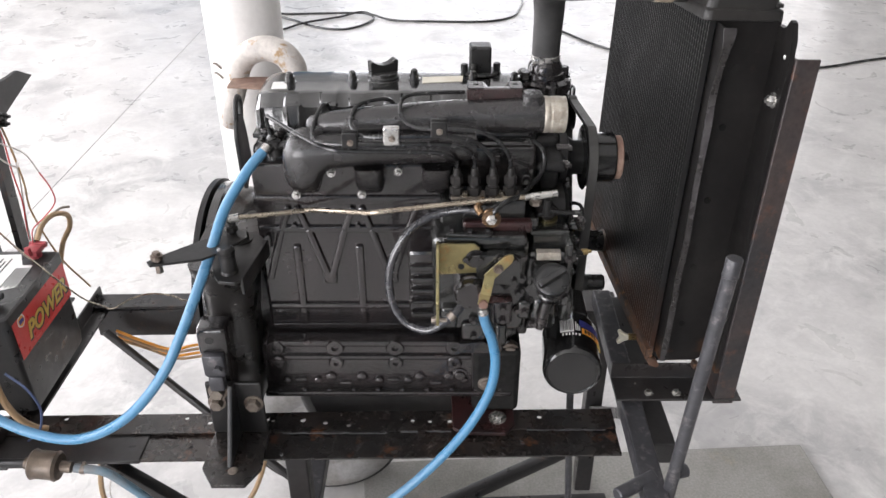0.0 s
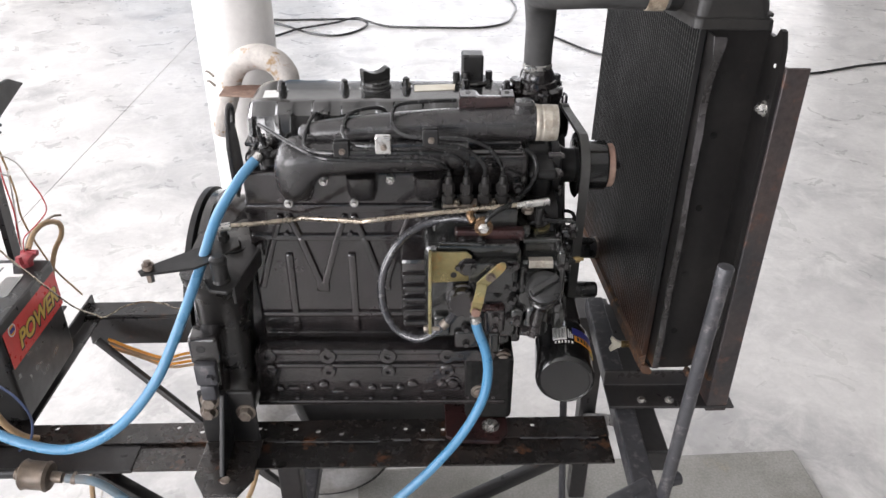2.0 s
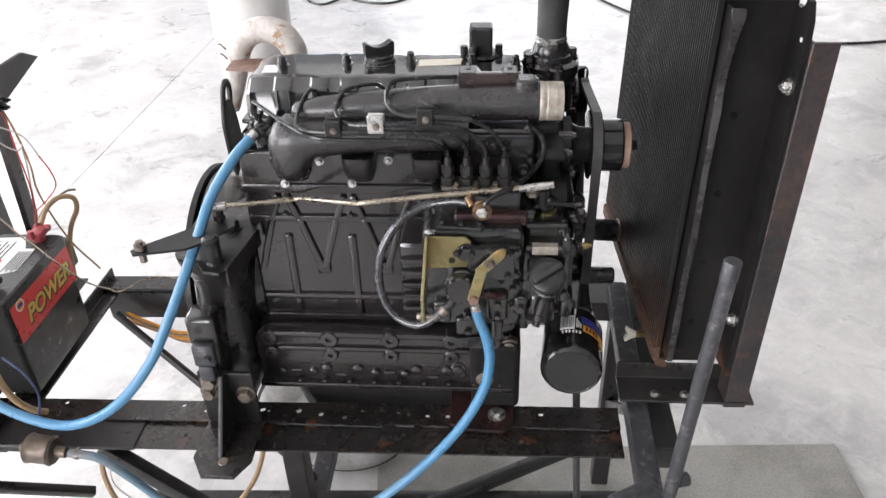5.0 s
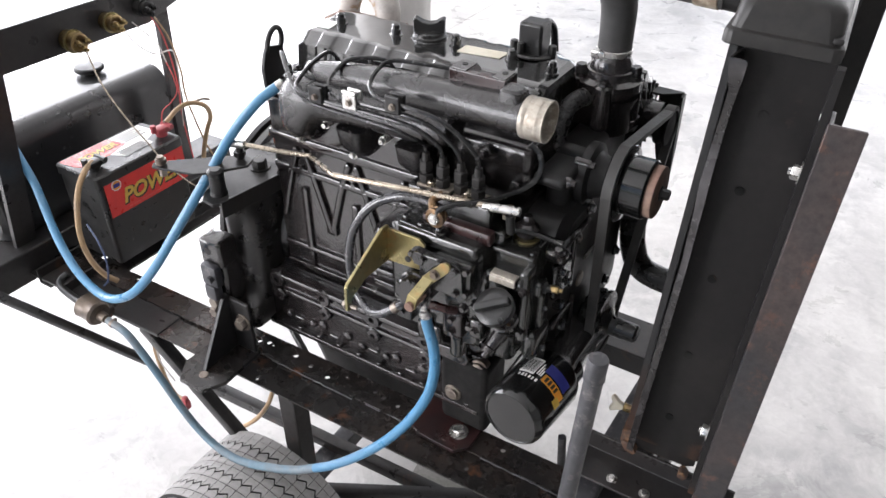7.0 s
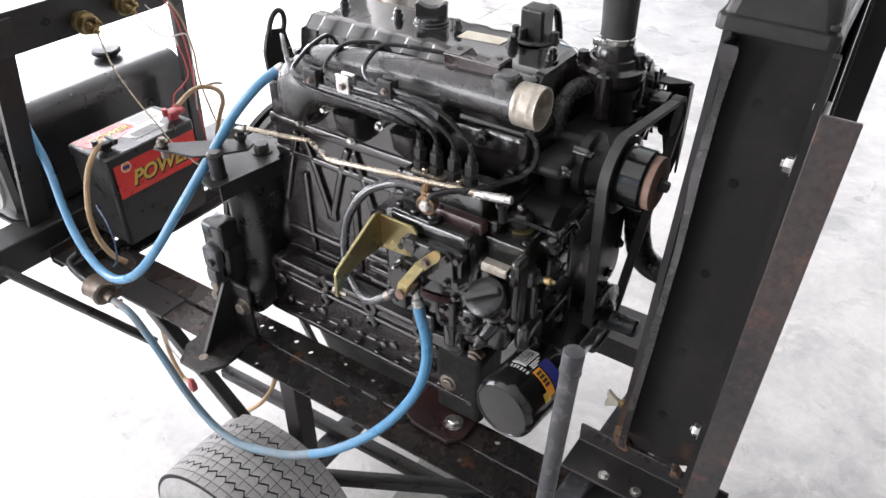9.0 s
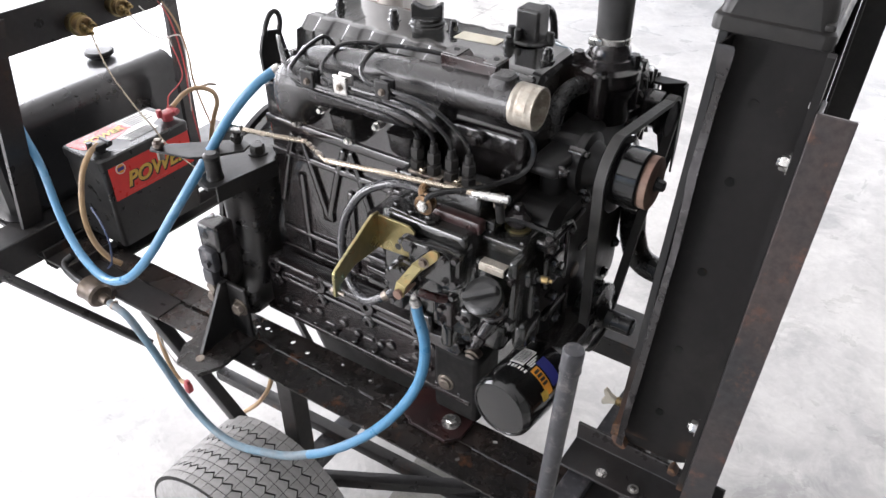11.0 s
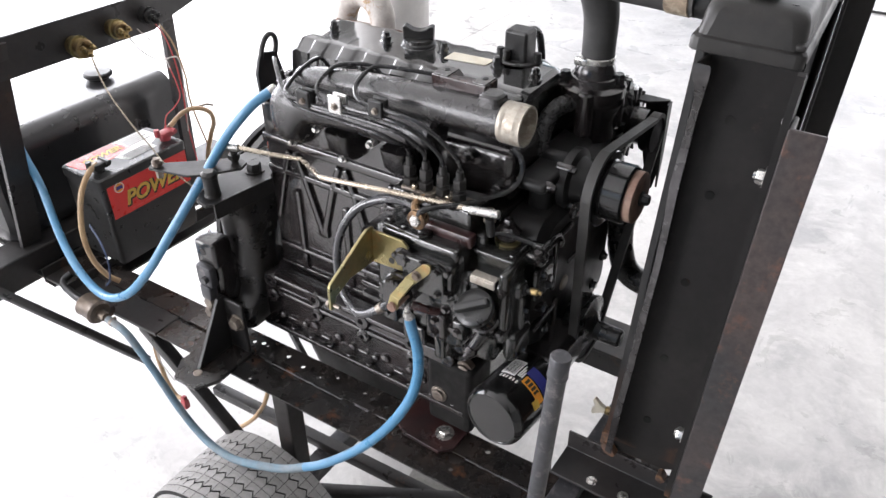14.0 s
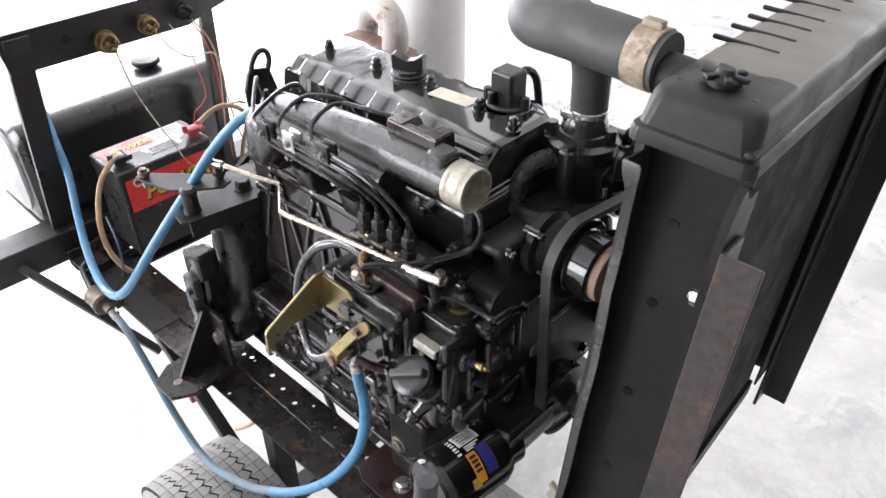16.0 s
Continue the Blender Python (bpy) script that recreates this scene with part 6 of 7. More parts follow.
for v0, s in ((0.0, 1), (RL, -1)):
    bm = bm_new()
    if s == 1:
        span(bm, (0.012, 0.048, 0.04), (0.105, 0.051, 0.614))
        # the flange on the engine's side: a web and a turned lip, dented along its edge
        lip, web = [], []
        for z, u, v, w in ((0.045, 0.019, 0.016, 0.009), (0.10, 0.019, 0.014, 0.009), (0.20, 0.020, 0.020, 0.009), (0.28, 0.021, 0.018, 0.009), (0.36, 0.021, 0.024, 0.008), (0.42, 0.0205, 0.022, 0.009), (0.46, 0.020, 0.019, 0.0105),
                           (0.50, 0.0195, 0.023, 0.0095), (0.54, 0.020, 0.020, 0.008), (0.57, 0.022, 0.015, 0.009), (0.590, 0.024, 0.010, 0.016), (0.601, 0.024, 0.009, 0.018), (0.604, 0.022, 0.010, 0.016)):
            lip.append([(u - w, v, z), (u, v - 0.001, z), (u, v + 0.0015, z), (u - w, v + 0.0025, z)])
            web.append([(u - w, v + 0.0022, z), (u - w + 0.0025, v + 0.0022, z), (0.0145, 0.0505, z), (0.012, 0.0505, z)])
        # the flange at the bracket stands above it, with a rounded notch at its top
        prism(bm, [(-0.002, 0.03), (-0.002, 0.55), (0.002, 0.590), (0.012, 0.612), (0.020, 0.614), (0.026, 0.604), (0.034, 0.600), (0.050, 0.602), (0.050, 0.03)], "x", 0.102, 0.1096)
    else:
        span(bm, (0.005, v0 - 0.006, 0.07), (0.105, v0 - 0.003, 0.612))
        prism(bm, [(v0, 0.075), (v0, 0.55), (v0 - 0.02, 0.59), (v0 - 0.057, 0.59), (v0 - 0.057, 0.075)], "x", 0.102, 0.105)
    ch = rpart("side_channel", bm, "channel", None, "satin black steel side channel")
    if s == 1:
        rpart("flange_web", loft(bm_new(), web), "channel", ch)
        rpart("flange_lip", loft(bm_new(), lip), "worn", ch, "dented worn steel lip of the flange")
        # flat dark discs carry the shade of the channel's dimples
        for z in (0.10, 0.21, 0.33, 0.45, 0.54):
            bm = bm_new()
            rod(bm, (0.05, 0.0485, z), (0.05, 0.0470, z), 0.0055, 14)
            rpart("plug", bm, "core", ch)
        for z in (0.515, 0.47):
            bm = bm_new()
            rod(bm, (0.1022, 0.012, z + 0.05), (0.1012, 0.012, z + 0.05), 0.0032, 12)
            rpart("plug", bm, "paper" if z > 0.5 else "core", ch)
# cover behind the core
bm = bm_new()
span(bm, (0.088, 0.052, 0.05), (0.094, RL - 0.058, 0.60))
rpart("back_panel", bm, "core")
# bottom tank
bm = bm_new()
loft(bm, [[(x, y, seam_z(y) + h) for x, h in ((0.010, -0.010), (0.088, -0.010), (0.100, -0.004), (0.100, 0.024), (0.004, 0.024), (0.004, -0.004))] for y in (0.052, RL - 0.06)])
rpart("bottom_tank", bm, "channel", None, "rust-stained black bottom tank")
bm = bm_new()
prism(bm, [(-0.002, 0.026), (0.004, 0.016), (0.018, 0.012), (0.022, 0.018), (0.014, 0.030), (0.0, 0.034)], "y", 0.040, 0.060, 0.002)
loft(bm, [[(x, y, seam_z(y) + h) for x, h in ((-0.0045, 0.0), (0.007, -0.006), (0.007, 0.024), (-0.0045, 0.020))] for y in (0.044, RL - 0.004)])
rpart("bottom_lip", bm, "rusty_lip", None, "orange rusted bottom seam")
bm = bm_new()
prism(bm, [(0.082, 0.010), (0.092, 0.006), (0.097, 0.014), (0.090, 0.022), (0.083, 0.020)], "y", 0.036, 0.052, 0.002)
rpart("bottom_lip", bm, "rusty_lip")
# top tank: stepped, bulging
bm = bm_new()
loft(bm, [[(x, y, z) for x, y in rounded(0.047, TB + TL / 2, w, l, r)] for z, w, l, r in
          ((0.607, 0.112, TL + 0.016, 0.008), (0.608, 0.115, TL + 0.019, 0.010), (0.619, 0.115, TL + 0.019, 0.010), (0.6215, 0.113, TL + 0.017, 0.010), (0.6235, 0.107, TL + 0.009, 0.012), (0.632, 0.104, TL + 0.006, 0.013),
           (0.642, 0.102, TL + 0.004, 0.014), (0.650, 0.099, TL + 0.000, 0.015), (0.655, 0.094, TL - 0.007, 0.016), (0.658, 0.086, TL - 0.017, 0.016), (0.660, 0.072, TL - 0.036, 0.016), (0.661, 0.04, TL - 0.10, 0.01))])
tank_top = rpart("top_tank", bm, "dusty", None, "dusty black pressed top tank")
for y in (0.198, 0.242, 0.285, 0.327, 0.378, 0.422):
    bm = bm_new()
    box(bm, (0.020, y, 0.6598), (0.066, 0.0055, 0.005), 0.002)
    rpart("tank_rib", bm, "satin", tank_top)
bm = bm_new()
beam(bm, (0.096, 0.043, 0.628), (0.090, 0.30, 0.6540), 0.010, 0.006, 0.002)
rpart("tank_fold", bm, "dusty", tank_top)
bm = bm_new()
lathe(bm, (0.045, 0.088, 0.654), (0.045, 0.088, 1), [(0, 0.014), (0.008, 0.013), (0.009, 0.016), (0.013, 0.016), (0.015, 0.010), (0.021, 0.007)], 24)
for a in (0, 60, 120):
    box(bm, (0.045, 0.088, 0.669), (0.042, 0.007, 0.005), 0.0015, Matrix.Rotation(radians(a), 4, "Z"))
rpart("filler_cap", bm, "satin", tank_top, "black filler neck with eared cap")
for x, y in ((0.012, 0.075), (0.078, 0.078), (0.016, 0.12)):
    bm = bm_new()
    rod(bm, (x, y, 0.648), (x, y, 0.6605), 0.0030, 10)
    rpart("rivet", bm, "ink", tank_top)
# inlet neck and outlet neck
bm = bm_new()
rod(bm, (0.02, 0.13, 0.635), (-0.035, 0.13, 0.638), 0.021, 24)
rpart("inlet_neck", bm, "satin", tank_top)
# drain cock
bm = bm_new()
rod(bm, (0.004, 0.104, 0.035), (-0.018, 0.104, 0.035), 0.0065, 12, 0.001)
rpart("drain_cock", bm, "brass")
bm = bm_new()
prism(bm, [(-0.018, 0.030), (-0.018, 0.040), (-0.026, 0.043), (-0.036, 0.052), (-0.039, 0.046), (-0.034, 0.036), (-0.039, 0.026), (-0.036, 0.020), (-0.026, 0.027)], "y", 0.100, 0.108, 0.002)
rpart("drain_tap", bm, "cream", None, "cream plastic drain tap")
# rusty angle brackets
bm = bm_new()
angle_bar(bm, (0.110, -0.006, -0.033), (0.110, -0.006, 0.566), ((0.036, 0, 0), (0, 0.04, 0)), 0.005)
rpart("bracket", bm, "rust", None, "rusty brown angle iron bracket")
bm = bm_new()
angle_bar(bm, (0.106, RL + 0.02, 0.005), (0.106, RL + 0.02, 0.63), ((0.040, 0, 0), (0, -0.04, 0)), 0.005)
rpart("bracket", bm, "satin", None, "black angle iron bracket")
for z in (0.502, 0.128):
    bm = bm_new()
    bolt(bm, (0.1025, 0.016, z), (-1, 0, 0), 0.0085, 0.008)
    rod(bm, (0.10, 0.016, z), (0.090, 0.016, z), 0.004, 10)
    rod(bm, (0.100, 0.016, z), (0.125, 0.016, z), 0.004, 10)
    rpart("bolt", bm, "steel", None, "bright zinc bolt and nut")


# upper hose with clamps
uh = thing("radiator_hose", (0.175, 1.312, 1.17), "thick grey rubber upper radiator hose", "hose")
bm = bm_new()
tube(bm, [(0.177, 1.312, 1.166), (0.177, 1.312, 1.21), (0.177, 1.306, 1.255), (0.173, 1.286, 1.298), (0.167, 1.250, 1.325), (0.167, 1.210, 1.337), (0.186, 1.183, 1.342), (0.235, 1.176, 1.345), (0.285, 1.174, 1.345), (0.345, 1.174, 1.342)],
     [0.024, 0.024, 0.025, 0.027, 0.029, 0.030, 0.030, 0.030, 0.030, 0.0295], 24, 8)
part("hose", bm, "greyhose", uh)
for p0, p1, r in (((0.177, 1.312, 1.178), (0.177, 1.312, 1.19), 0.0258), ((0.312, 1.174, 1.3438), (0.340, 1.174, 1.3428), 0.0312)):
    bm = bm_new()
    rod(bm, p0, p1, r, 24, 0.001)
    d = V((0, -1, 0)) if r < 0.03 else V((0, 0, 1))
    m = (V(p0) + V(p1)) / 2 + d * r
    if r < 0.03:
        m += V((-0.014, 0.004, 0.0))
    box(bm, m, (0.022, 0.012, 0.012), 0.003)
    part("hose_clamp", bm, "steel" if r < 0.03 else "tan_clamp", uh, "worn steel worm clamp")
lh = thing("radiator_hose", (0.30, 1.27, 0.86), "thick black rubber lower radiator hose", "hose")
bm = bm_new()
tube(bm, [(0.215, 1.345, 0.98), (0.224, 1.365, 0.93), (0.227, 1.375, 0.88), (0.232, 1.38, 0.83), (0.248, 1.383, 0.79), (0.285, 1.385, 0.774), (0.375, 1.39, 0.768)], 0.022, 20, 8)
part("hose", bm, "rubber", lh)
bm = bm_new()
rod(bm, (0.330, 1.387, 0.7712), (0.341, 1.388, 0.7705), 0.0235, 20, 0.001)
part("hose_clamp", bm, "bolt", lh)

# ---- battery, fuel tank, gauges ----
bat = thing("battery", (-0.79, 1.142, 0.62), "black car battery with red labels on the tray", "battery")
bm = bm_new()
loft(bm, [[(x, y, z) for x, y in rounded(-0.79, 1.142, w, l, 0.008)] for z, w, l in ((0.621, 0.116, 0.206), (0.640, 0.120, 0.212), (0.806, 0.120, 0.214), (0.808, 0.126, 0.220), (0.826, 0.126, 0.220), (0.829, 0.120, 0.214))])
part("case", bm, "plastic", bat)
bm = bm_new()
span(bm, (-0.729, 1.046, 0.732), (-0.7284, 1.247, 0.815))
fl = part("front_label", bm, "red", bat, "glossy red label with gold lettering")
# words run along +y on the face that looks to +x
face = Matrix(((0, 0, 1, -0.7283), (1, 0, 0, 0), (0, 1, 0, 0), (0, 0, 0, 1)))


def on_face(y, z, turn=0, lift=0.0):
    return Matrix.Translation((lift, y, z)) @ face @ Matrix.Rotation(radians(turn), 4, "Z")


letters("POWER", 0.044, on_face(1.082, 0.749, 0, 0.0003), "ink", fl, "lettering_shadow", 0.25, 0.0002, 0.0035)
letters("POWER", 0.044, on_face(1.080, 0.751, 0, 0.0008), "gold", fl, "lettering", 0.25, 0.0003, 0.0012)
bm = bm_new()
rod(bm, (-0.7286, 1.073, 0.7970), (-0.7276, 1.073, 0.7970), 0.0115, 20)
sp = part("round_mark", bm, "paper", fl)
bm = bm_new()
rod(bm, (-0.7277, 1.073, 0.7970), (-0.7273, 1.073, 0.7970), 0.0095, 20)
part("round_mark_ring", bm, "orange", sp)
bm = bm_new()
span(bm, (-0.7274, 1.0655, 0.7930), (-0.727, 1.0805, 0.8010))
part("round_mark_band", bm, "labelblue", sp)
bm = bm_new()
span(bm, (-0.7285, 1.09, 0.7375), (-0.7279, 1.175, 0.7395))
span(bm, (-0.7285, 1.205, 0.7820), (-0.7279, 1.230, 0.7845))
span(bm, (-0.7285, 1.205, 0.7750), (-0.7279, 1.225, 0.7770))
part("small_print", bm, "redlight", fl)
# top labels
bm = bm_new()
prism(bm, [(-0.846, 1.040), (-0.846, 1.155), (-0.800, 1.165), (-0.786, 1.120), (-0.792, 1.052), (-0.80, 1.045), (-0.83, 1.04)], "z", 0.829, 0.8297)
tl = part("top_label", bm, "redlight", bat, "red top label with gold lettering")
letters("POWER", 0.026, Matrix.Translation((-0.806, 1.062, 0.8299)) @ Matrix.Rotation(radians(90), 4, "Z"), "ink", tl, "lettering_shadow", 0.25, 0.0002, 0.0022)
letters("POWER", 0.026, Matrix.Translation((-0.807, 1.061, 0.8303)) @ Matrix.Rotation(radians(90), 4, "Z"), "gold", tl, "lettering", 0.25, 0.0002, 0.0008)
bm = bm_new()
prism(bm, [(-0.845, 1.157), (-0.845, 1.235), (-0.795, 1.238), (-0.775, 1.20), (-0.757, 1.20), (-0.752, 1.13), (-0.785, 1.115)], "z", 0.829, 0.8296)
wl = part("warning_label", bm, "paper", bat, "white warning label")
bm = bm_new()
for k in range(7):
    span(bm, (-0.782 + 0.0045 * k, 1.125 + 0.006 * (k % 2), 0.8297), (-0.7795 + 0.0045 * k, 1.190, 0.83))
for k in range(5):
    span(bm, (-0.838 + 0.008 * k, 1.166, 0.8297), (-0.835 + 0.008 * k, 1.222 - 0.01 * (k % 2), 0.83))
tagged(part("label_print", bm, "ink", wl), kind="stuff")
for y, mat in ((1.062, "plastic"), (1.232, "redterm")):
    bm = bm_new()
    lathe(bm, (-0.765, y, 0.829), (-0.765, y, 1), [(0, 0.012), (0.008, 0.012), (0.016, 0.009)], 16)
    box(bm, (-0.765, y + 0.004, 0.842), (0.026, 0.040, 0.014), 0.005)
    rod(bm, (-0.765, y - 0.018, 0.842), (-0.765, y - 0.018, 0.858), 0.006, 6)
    rod(bm, (-0.748, y + 0.016, 0.846), (-0.778, y + 0.016, 0.846), 0.006, 6)
    part("terminal", bm, mat, bat, "red corroded cable clamp" if mat == "redterm" else "dark cable clamp")

ft = thing("fuel_tank", (-1.06, 1.19, 0.64), "black rounded fuel tank with a screw cap", "tank")
bm = bm_new()
loft(bm, [[(x, y, z) for x, z in rounded(-1.085, 0.760, w, h, r, 8)] for y, w, h, r in
          ((0.928, 0.21, 0.18, 0.04), (0.933, 0.268, 0.222, 0.044), (0.945, 0.285, 0.240, 0.042), (1.408, 0.285, 0.240, 0.042), (1.418, 0.268, 0.222, 0.044), (1.423, 0.21, 0.18, 0.04))])
part("shell", bm, "tank", ft)
bm = bm_new()
loft(bm, [[(x, y, z) for x, z in rounded(-1.085, 0.765, w, h, r, 8)] for y, w, h, r in ((0.930, 0.23, 0.20, 0.055), (0.924, 0.225, 0.195, 0.055), (0.922, 0.16, 0.14, 0.05))])
part("end_cap", bm, "tankend", ft, "pale bare metal end")
bm = bm_new()
lathe(bm, (-1.06, 1.295, 0.876), (-1.06, 1.295, 1), [(0, 0.022), (0.010, 0.022), (0.011, 0.030), (0.014, 0.033), (0.020, 0.033), (0.023, 0.030), (0.024, 0.01)], 28)
part("cap", bm, "satin", ft, "dark screw cap")
bm = bm_new()
span(bm, (-1.19, 0.93, 0.632), (-0.95, 1.42, 0.640), 0.002)
part("tank_tray", bm, "frame", ft)

for i, (y, z, s) in enumerate(((1.112, 1.068, 0.8), (1.201, 1.077, 0.72), (1.282, 1.082, 0.66))):
    g = thing("gauge", (-0.818, y, z), "round panel gauge seen from behind, brass clamp and studs", "gauge", "gauges in the panel")
    bm = bm_new()
    lathe(bm, (-0.835, y, z), (0, y, z), [(0, 0.026 * s), (0.006, 0.028 * s), (0.012, 0.024 * s)], 24)
    part("bezel", bm, "satin", g)
    bm = bm_new()
    lathe(bm, (-0.8135, y, z), (0, y, z), [(0, 0.023 * s), (0.046 * s, 0.023 * s), (0.048 * s, 0.019 * s)], 24)
    part("can", bm, "brass" if i < 2 else "satin", g, "tarnished brass gauge can" if i < 2 else "black gauge can")
    bm = bm_new()
    lathe(bm, (-0.796, y, z), (0, y, z), [(0, 0.028 * s), (0.004, 0.028 * s)], 24)
    part("clamp", bm, "zinc" if i < 2 else "satin", g, "brass clamp ring" if i < 2 else "")
    for dy, dz in ((0.012, 0.004), (-0.012, 0.004), (0, -0.012)):
        bm = bm_new()
        lathe(bm, (-0.8135 + 0.0475 * s, y + dy * s, z + dz * s), (0, y + dy * s, z + dz * s), [(0, 0.003), (0.004, 0.006), (0.010, 0.006), (0.011, 0.003), (0.024 * s, 0.003)], 8)
        part("stud", bm, "brass" if i < 2 else "satin", g)

# water separator at the rail
ws = thing("fuel_filter", (-0.70, 0.945, 0.585), "small brownish inline fuel filter canister at the rail", "fuel filter")
bm = bm_new()
lathe(bm, (-0.692, 0.908, 0.627), (-0.60, 0.905, 0.618), [(0, 0.010), (0.008, 0.010), (0.010, 0.022), (0.014, 0.0255), (0.020, 0.0235), (0.046, 0.0235), (0.052, 0.0255), (0.057, 0.022), (0.059, 0.010), (0.076, 0.009)], 28)
part("body", bm, "canister", ws, "stained brownish canister")
bm = bm_new()
tube(bm, [(-0.690, 0.908, 0.627), (-0.715, 0.912, 0.622), (-0.75, 0.920, 0.614), (-0.785, 0.928, 0.611), (-0.800, 0.938, 0.616), (-0.795, 0.955, 0.625)], 0.008, 12)
part("elbow", bm, "satin", ws)
bm = bm_new()
span(bm, (-0.675, 0.926, 0.590), (-0.645, 0.945, 0.612), 0.004)
part("strap", bm, "rust", ws)


# ---- hoses and wires ----
def line_thing(name, pts, r, mat, label, category="hose", seg=14, per=8):
    bm = bm_new()
    tube(bm, pts, r, seg, per)
    return single(name, bm, mat, pts[0], label, category)


def hose_thing(pts, r, mat, label, clips):
    """A fuel hose with its wire clips; clips: which points of the line carry one."""
    ob = thing("fuel_hose", pts[0], label, "hose")
    bm = bm_new()
    tube(bm, pts, r, 14, 8)
    part("hose", bm, mat, ob)
    r = r if isinstance(r, float) else r[-1]
    if not clips:
        d = (V(pts[1]) - V(pts[0])).normalized()
        part("ferrule", lathe(bm_new(), V(pts[0]) - d * 0.004, V(pts[0]), [(0, r * 0.75), (0.001, r * 0.98), (0.006, r * 1.06), (0.012, r * 1.06), (0.0125, r * 0.98)], 16), "steel", ob, "bright crimped ferrule")
    for a, b in clips:
        p, q = V(pts[a]), V(pts[b])
        d = (q - p).normalized()
        bm = bm_new()
        lathe(bm, p + d * 0.010, p + d, [(0, r * 1.02), (0.001, r * 1.14), (0.007, r * 1.14), (0.008, r * 1.02)], 16)
        box(bm, p + d * 0.014 + d.orthogonal().normalized() * r * 1.2, (0.006, 0.006, 0.006), 0.0015)
        part("hose_clip", bm, "bolt", ob)
    return ob


hose_thing([(-0.274, 1.107, 1.106), (-0.30, 1.078, 1.082), (-0.335, 1.048, 1.032), (-0.357, 1.010, 0.975), (-0.38, 0.972, 0.918), (-0.402, 0.942, 0.868), (-0.430, 0.918, 0.815), (-0.478, 0.905, 0.755),
                         (-0.53, 0.902, 0.712), (-0.59, 0.905, 0.685), (-0.65, 0.913, 0.684), (-0.72, 0.93, 0.70), (-0.79, 0.955, 0.735), (-0.86, 0.985, 0.80), (-0.905, 0.995, 0.850), (-0.937, 1.003, 0.884), (-0.962, 1.008, 0.898), (-0.985, 1.012, 0.888), (-0.992, 1.014, 0.872)], 0.0082, "blue",
           "smooth blue rubber fuel hose hanging in a bow", ())
hose_thing([(0.0625, 0.990, 0.881), (0.067, 0.989, 0.858), (0.080, 0.985, 0.82), (0.085, 0.976, 0.78), (0.076, 0.964, 0.732), (0.045, 0.952, 0.670), (0.0, 0.945, 0.605), (-0.05, 0.938, 0.548), (-0.10, 0.930, 0.502), (-0.135, 0.925, 0.477)], 0.0082, "blue",
           "smooth blue rubber fuel hose below the pump", ())
hose_thing([(-0.135, 0.925, 0.477), (-0.18, 0.915, 0.452), (-0.235, 0.905, 0.434), (-0.30, 0.900, 0.4135), (-0.36, 0.902, 0.408), (-0.41, 0.905, 0.424), (-0.45, 0.905, 0.464), (-0.494, 0.905, 0.528), (-0.530, 0.905, 0.575), (-0.565, 0.905, 0.610), (-0.612, 0.905, 0.619)], [0.0081, 0.0074, 0.0074], "blue_dusty",
           "dusty faded blue hose running over the tyre", ((10, 9),))
# fittings at the head end of the hose
bm = bm_new()
lathe(bm, (-0.262, 1.116, 1.09), (-0.262, 1.116, 2), [(0, 0.011), (0.012, 0.011), (0.013, 0.009), (0.024, 0.009), (0.026, 0.006)], 12)
rod(bm, (-0.262, 1.116, 1.105), (-0.278, 1.103, 1.103), 0.0075, 12, 0.001)
tube(bm, [(-0.262, 1.116, 1.10), (-0.245, 1.11, 1.112), (-0.235, 1.11, 1.11)], 0.005, 8)
single("hose_fitting", bm, "satin", (-0.262, 1.116, 1.09), "black hose fitting on the cylinder head", "fitting")

line_thing("battery_cable", [(-0.765, 1.06, 0.846), (-0.755, 1.035, 0.842), (-0.748, 1.005, 0.815), (-0.745, 0.985, 0.765), (-0.74, 0.975, 0.715), (-0.728, 0.975, 0.67), (-0.712, 0.985, 0.635), (-0.70, 1.0, 0.615)], 0.0058, "tan",
           "tan battery cable running down to the frame", "cable", 10)
line_thing("battery_cable", [(-0.765, 1.25, 0.852), (-0.765, 1.285, 0.868), (-0.755, 1.315, 0.873), (-0.747, 1.346, 0.855), (-0.757, 1.362, 0.82), (-0.785, 1.368, 0.775), (-0.80, 1.36, 0.72), (-0.805, 1.35, 0.65)], 0.0052, "tan",
           "tan battery cable looping from the red clamp", "cable", 10)
line_thing("wire", [(-0.768, 1.245, 0.853), (-0.775, 1.29, 0.862), (-0.76, 1.345, 0.868), (-0.745, 1.36, 0.866)], 0.0025, "bolt", "short bare wire end", "wire", 6)
line_thing("wire", [(-0.73, 0.99, 0.75), (-0.70, 0.985, 0.72), (-0.685, 0.98, 0.68), (-0.70, 0.98, 0.63), (-0.73, 0.985, 0.60)], 0.0022, "wire_blue", "thin dark blue wire", "wire", 6)
line_thing("throttle_cable", [(-0.776, 1.118, 1.060), (-0.768, 1.128, 0.98), (-0.745, 1.147, 0.905), (-0.723, 1.164, 0.852), (-0.703, 1.175, 0.812), (-0.692, 1.22, 0.74), (-0.691, 1.28, 0.680), (-0.688, 1.31, 0.652), (-0.666, 1.36, 0.643), (-0.627, 1.37, 0.648), (-0.588, 1.38, 0.635), (-0.569, 1.39, 0.616), (-0.52, 1.40, 0.603)],
           0.0017, "rod", "pale bare control cable drooping from panel to beam", "cable", 6)
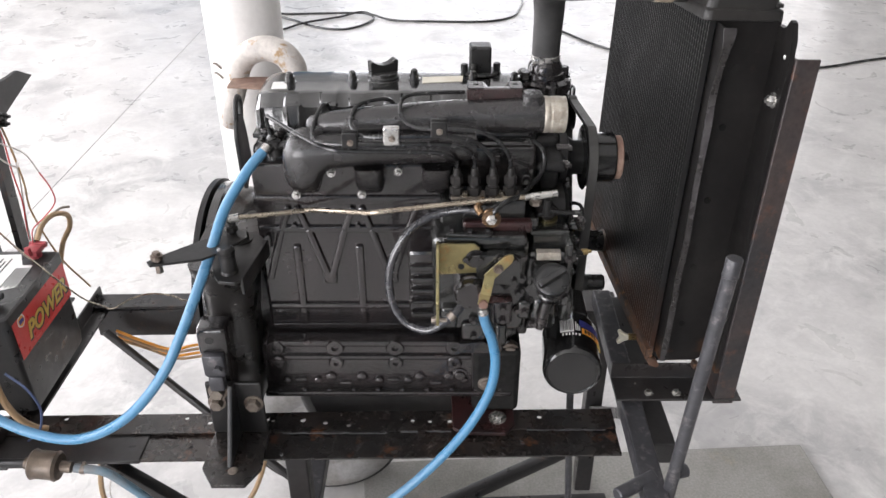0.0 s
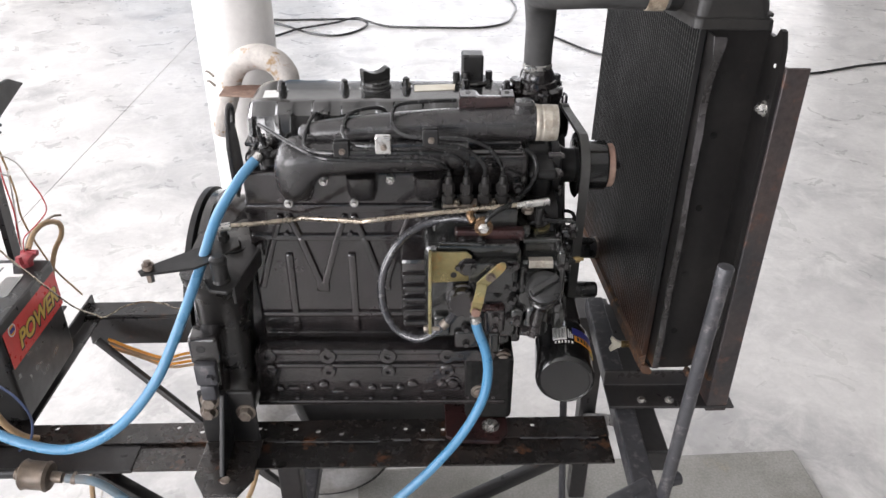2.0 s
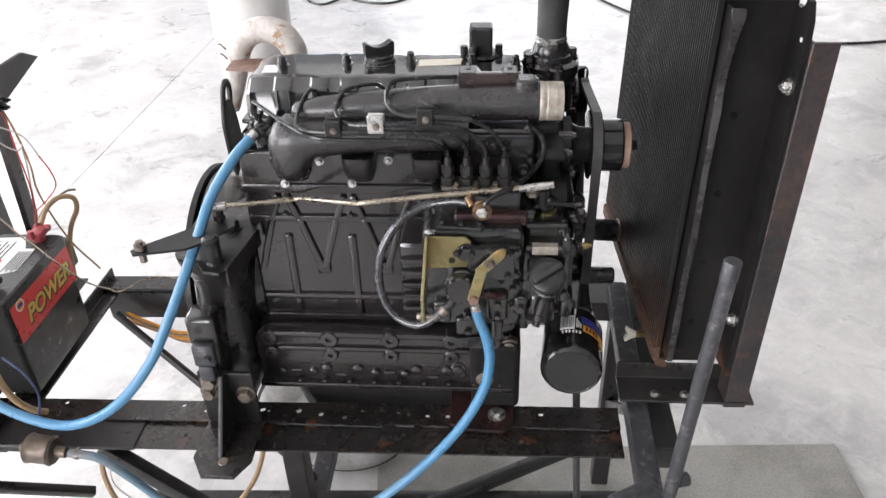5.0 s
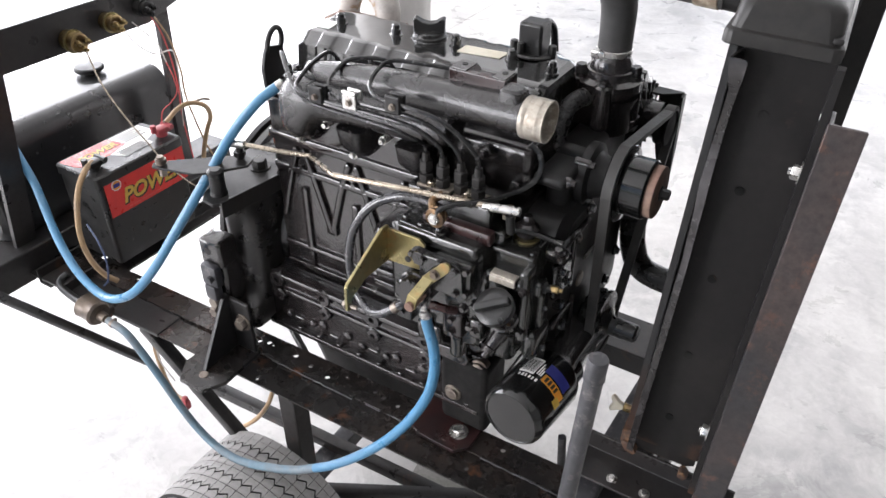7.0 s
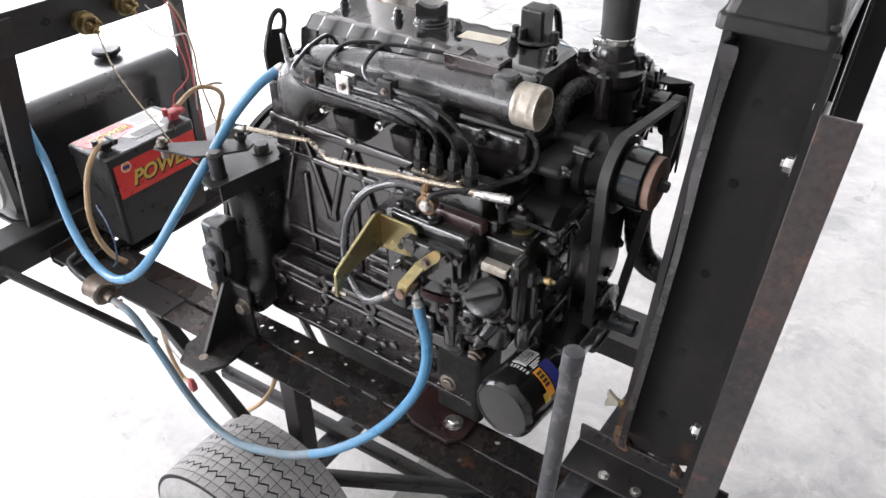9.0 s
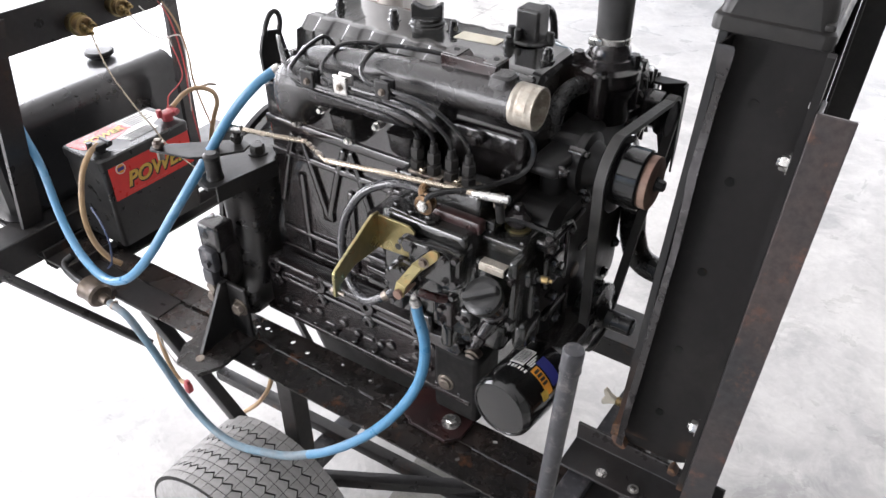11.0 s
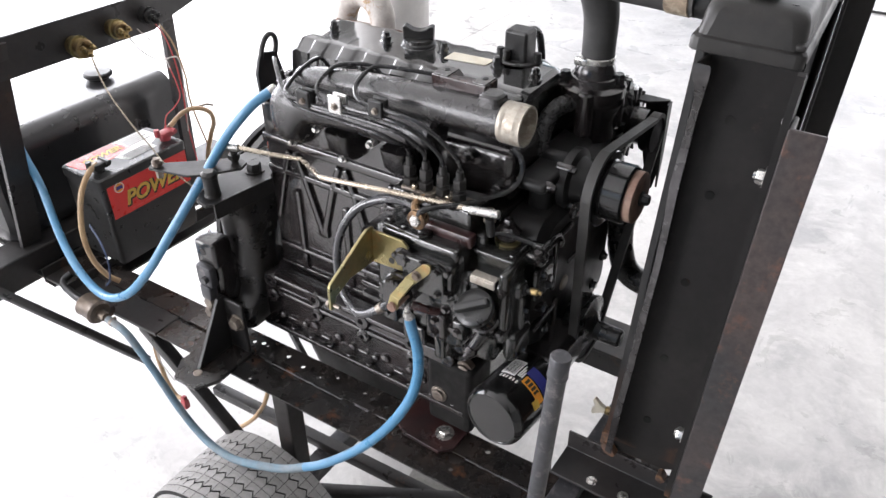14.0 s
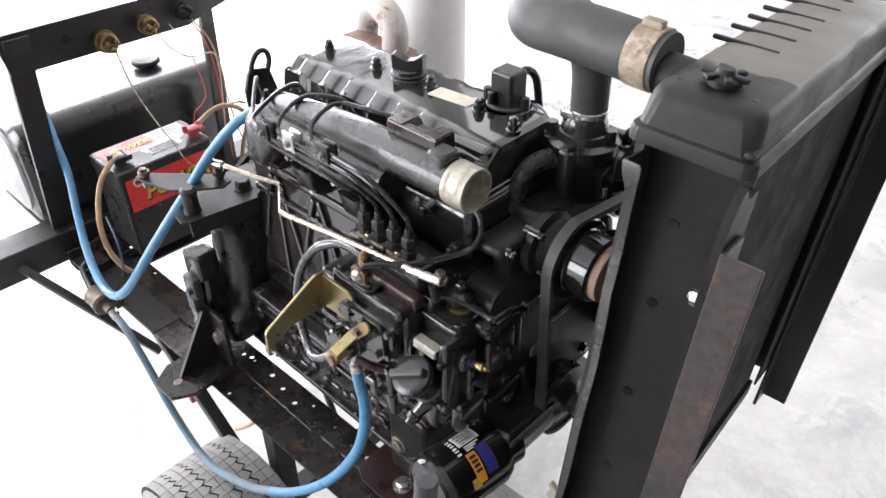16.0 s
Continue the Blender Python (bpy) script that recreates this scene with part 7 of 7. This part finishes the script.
line_thing("wire", [(-0.775, 1.205, 1.070), (-0.765, 1.225, 1.03), (-0.765, 1.26, 1.0), (-0.79, 1.31, 0.985), (-0.815, 1.345, 0.965), (-0.825, 1.355, 0.92), (-0.835, 1.355, 0.85), (-0.84, 1.35, 0.78)], 0.0015, "wire_white", "thin pale wire from a gauge", "wire", 6)
line_thing("wire", [(-0.79, 1.285, 1.07), (-0.81, 1.32, 1.02), (-0.828, 1.345, 0.95), (-0.83, 1.35, 0.88), (-0.84, 1.352, 0.80), (-0.83, 1.35, 0.70)], 0.0016, "wire_red", "thin red wire along the panel post", "wire", 6)
line_thing("wire", [(-0.79, 1.292, 1.07), (-0.812, 1.338, 1.0), (-0.82, 1.358, 0.92), (-0.825, 1.362, 0.85), (-0.80, 1.37, 0.74), (-0.76, 1.38, 0.66)], 0.002, "tan", "thin brown wire along the panel post", "wire", 6)
line_thing("wire", [(-0.80, 1.25, 1.062), (-0.775, 1.25, 1.05), (-0.750, 1.25, 1.040), (-0.734, 1.25, 1.026), (-0.722, 1.25, 0.995)], 0.0013, "wire_white", "thin pale wire from the panel", "wire", 6)
line_thing("wire", [(-0.722, 1.25, 0.995), (-0.710, 1.25, 0.965), (-0.709, 1.25, 0.935), (-0.735, 1.25, 0.905), (-0.762, 1.245, 0.880), (-0.768, 1.24, 0.852)], 0.0013, "wire_red", "thin red wire running to the battery clamp", "wire", 6)
random.seed(3)
for k in range(4):
    z = 0.545 - 0.008 * k
    line_thing("wire", [(-0.72, 1.36, z + 0.01), (-0.66, 1.35 + 0.004 * k, z - 0.012 - 0.006 * (k % 2)), (-0.60, 1.345, z - 0.03), (-0.55, 1.35 - 0.004 * k, z - 0.022), (-0.48, 1.36, z - 0.02)], 0.0032,
               "tan" if k % 2 else "orange", "brown and yellow wiring loom strand", "wire", 6)
line_thing("ground_cable", [(-0.325, 1.06, 0.56), (-0.340, 1.055, 0.49), (-0.353, 1.05, 0.443), (-0.376, 1.05, 0.388), (-0.416, 1.05, 0.325), (-0.462, 1.05, 0.272), (-0.51, 1.05, 0.225)], 0.005, "tan", "tan cable drooping under the frame", "cable", 8)
line_thing("ground_cable", [(-0.61, 1.0, 0.575), (-0.632, 1.0, 0.50), (-0.640, 1.0, 0.435), (-0.632, 1.0, 0.368), (-0.612, 1.0, 0.33), (-0.588, 1.0, 0.33)], 0.005, "tan", "tan cable hanging down to a red connector", "cable", 8)
bm = bm_new()
box(bm, (-0.582, 1.0, 0.318), (0.016, 0.015, 0.024), 0.004)
box(bm, (-0.582, 1.0, 0.332), (0.012, 0.011, 0.016), 0.003)
single("wire_connector", bm, "redterm", (-0.582, 1.0, 0.318), "small red cable connector under the frame", "connector")
line_thing("wire", [(-0.56, 1.05, 0.58), (-0.60, 1.0, 0.52), (-0.62, 0.99, 0.45), (-0.60, 1.0, 0.38)], 0.0015, "wire_white", "very thin pale wire", "wire", 6)
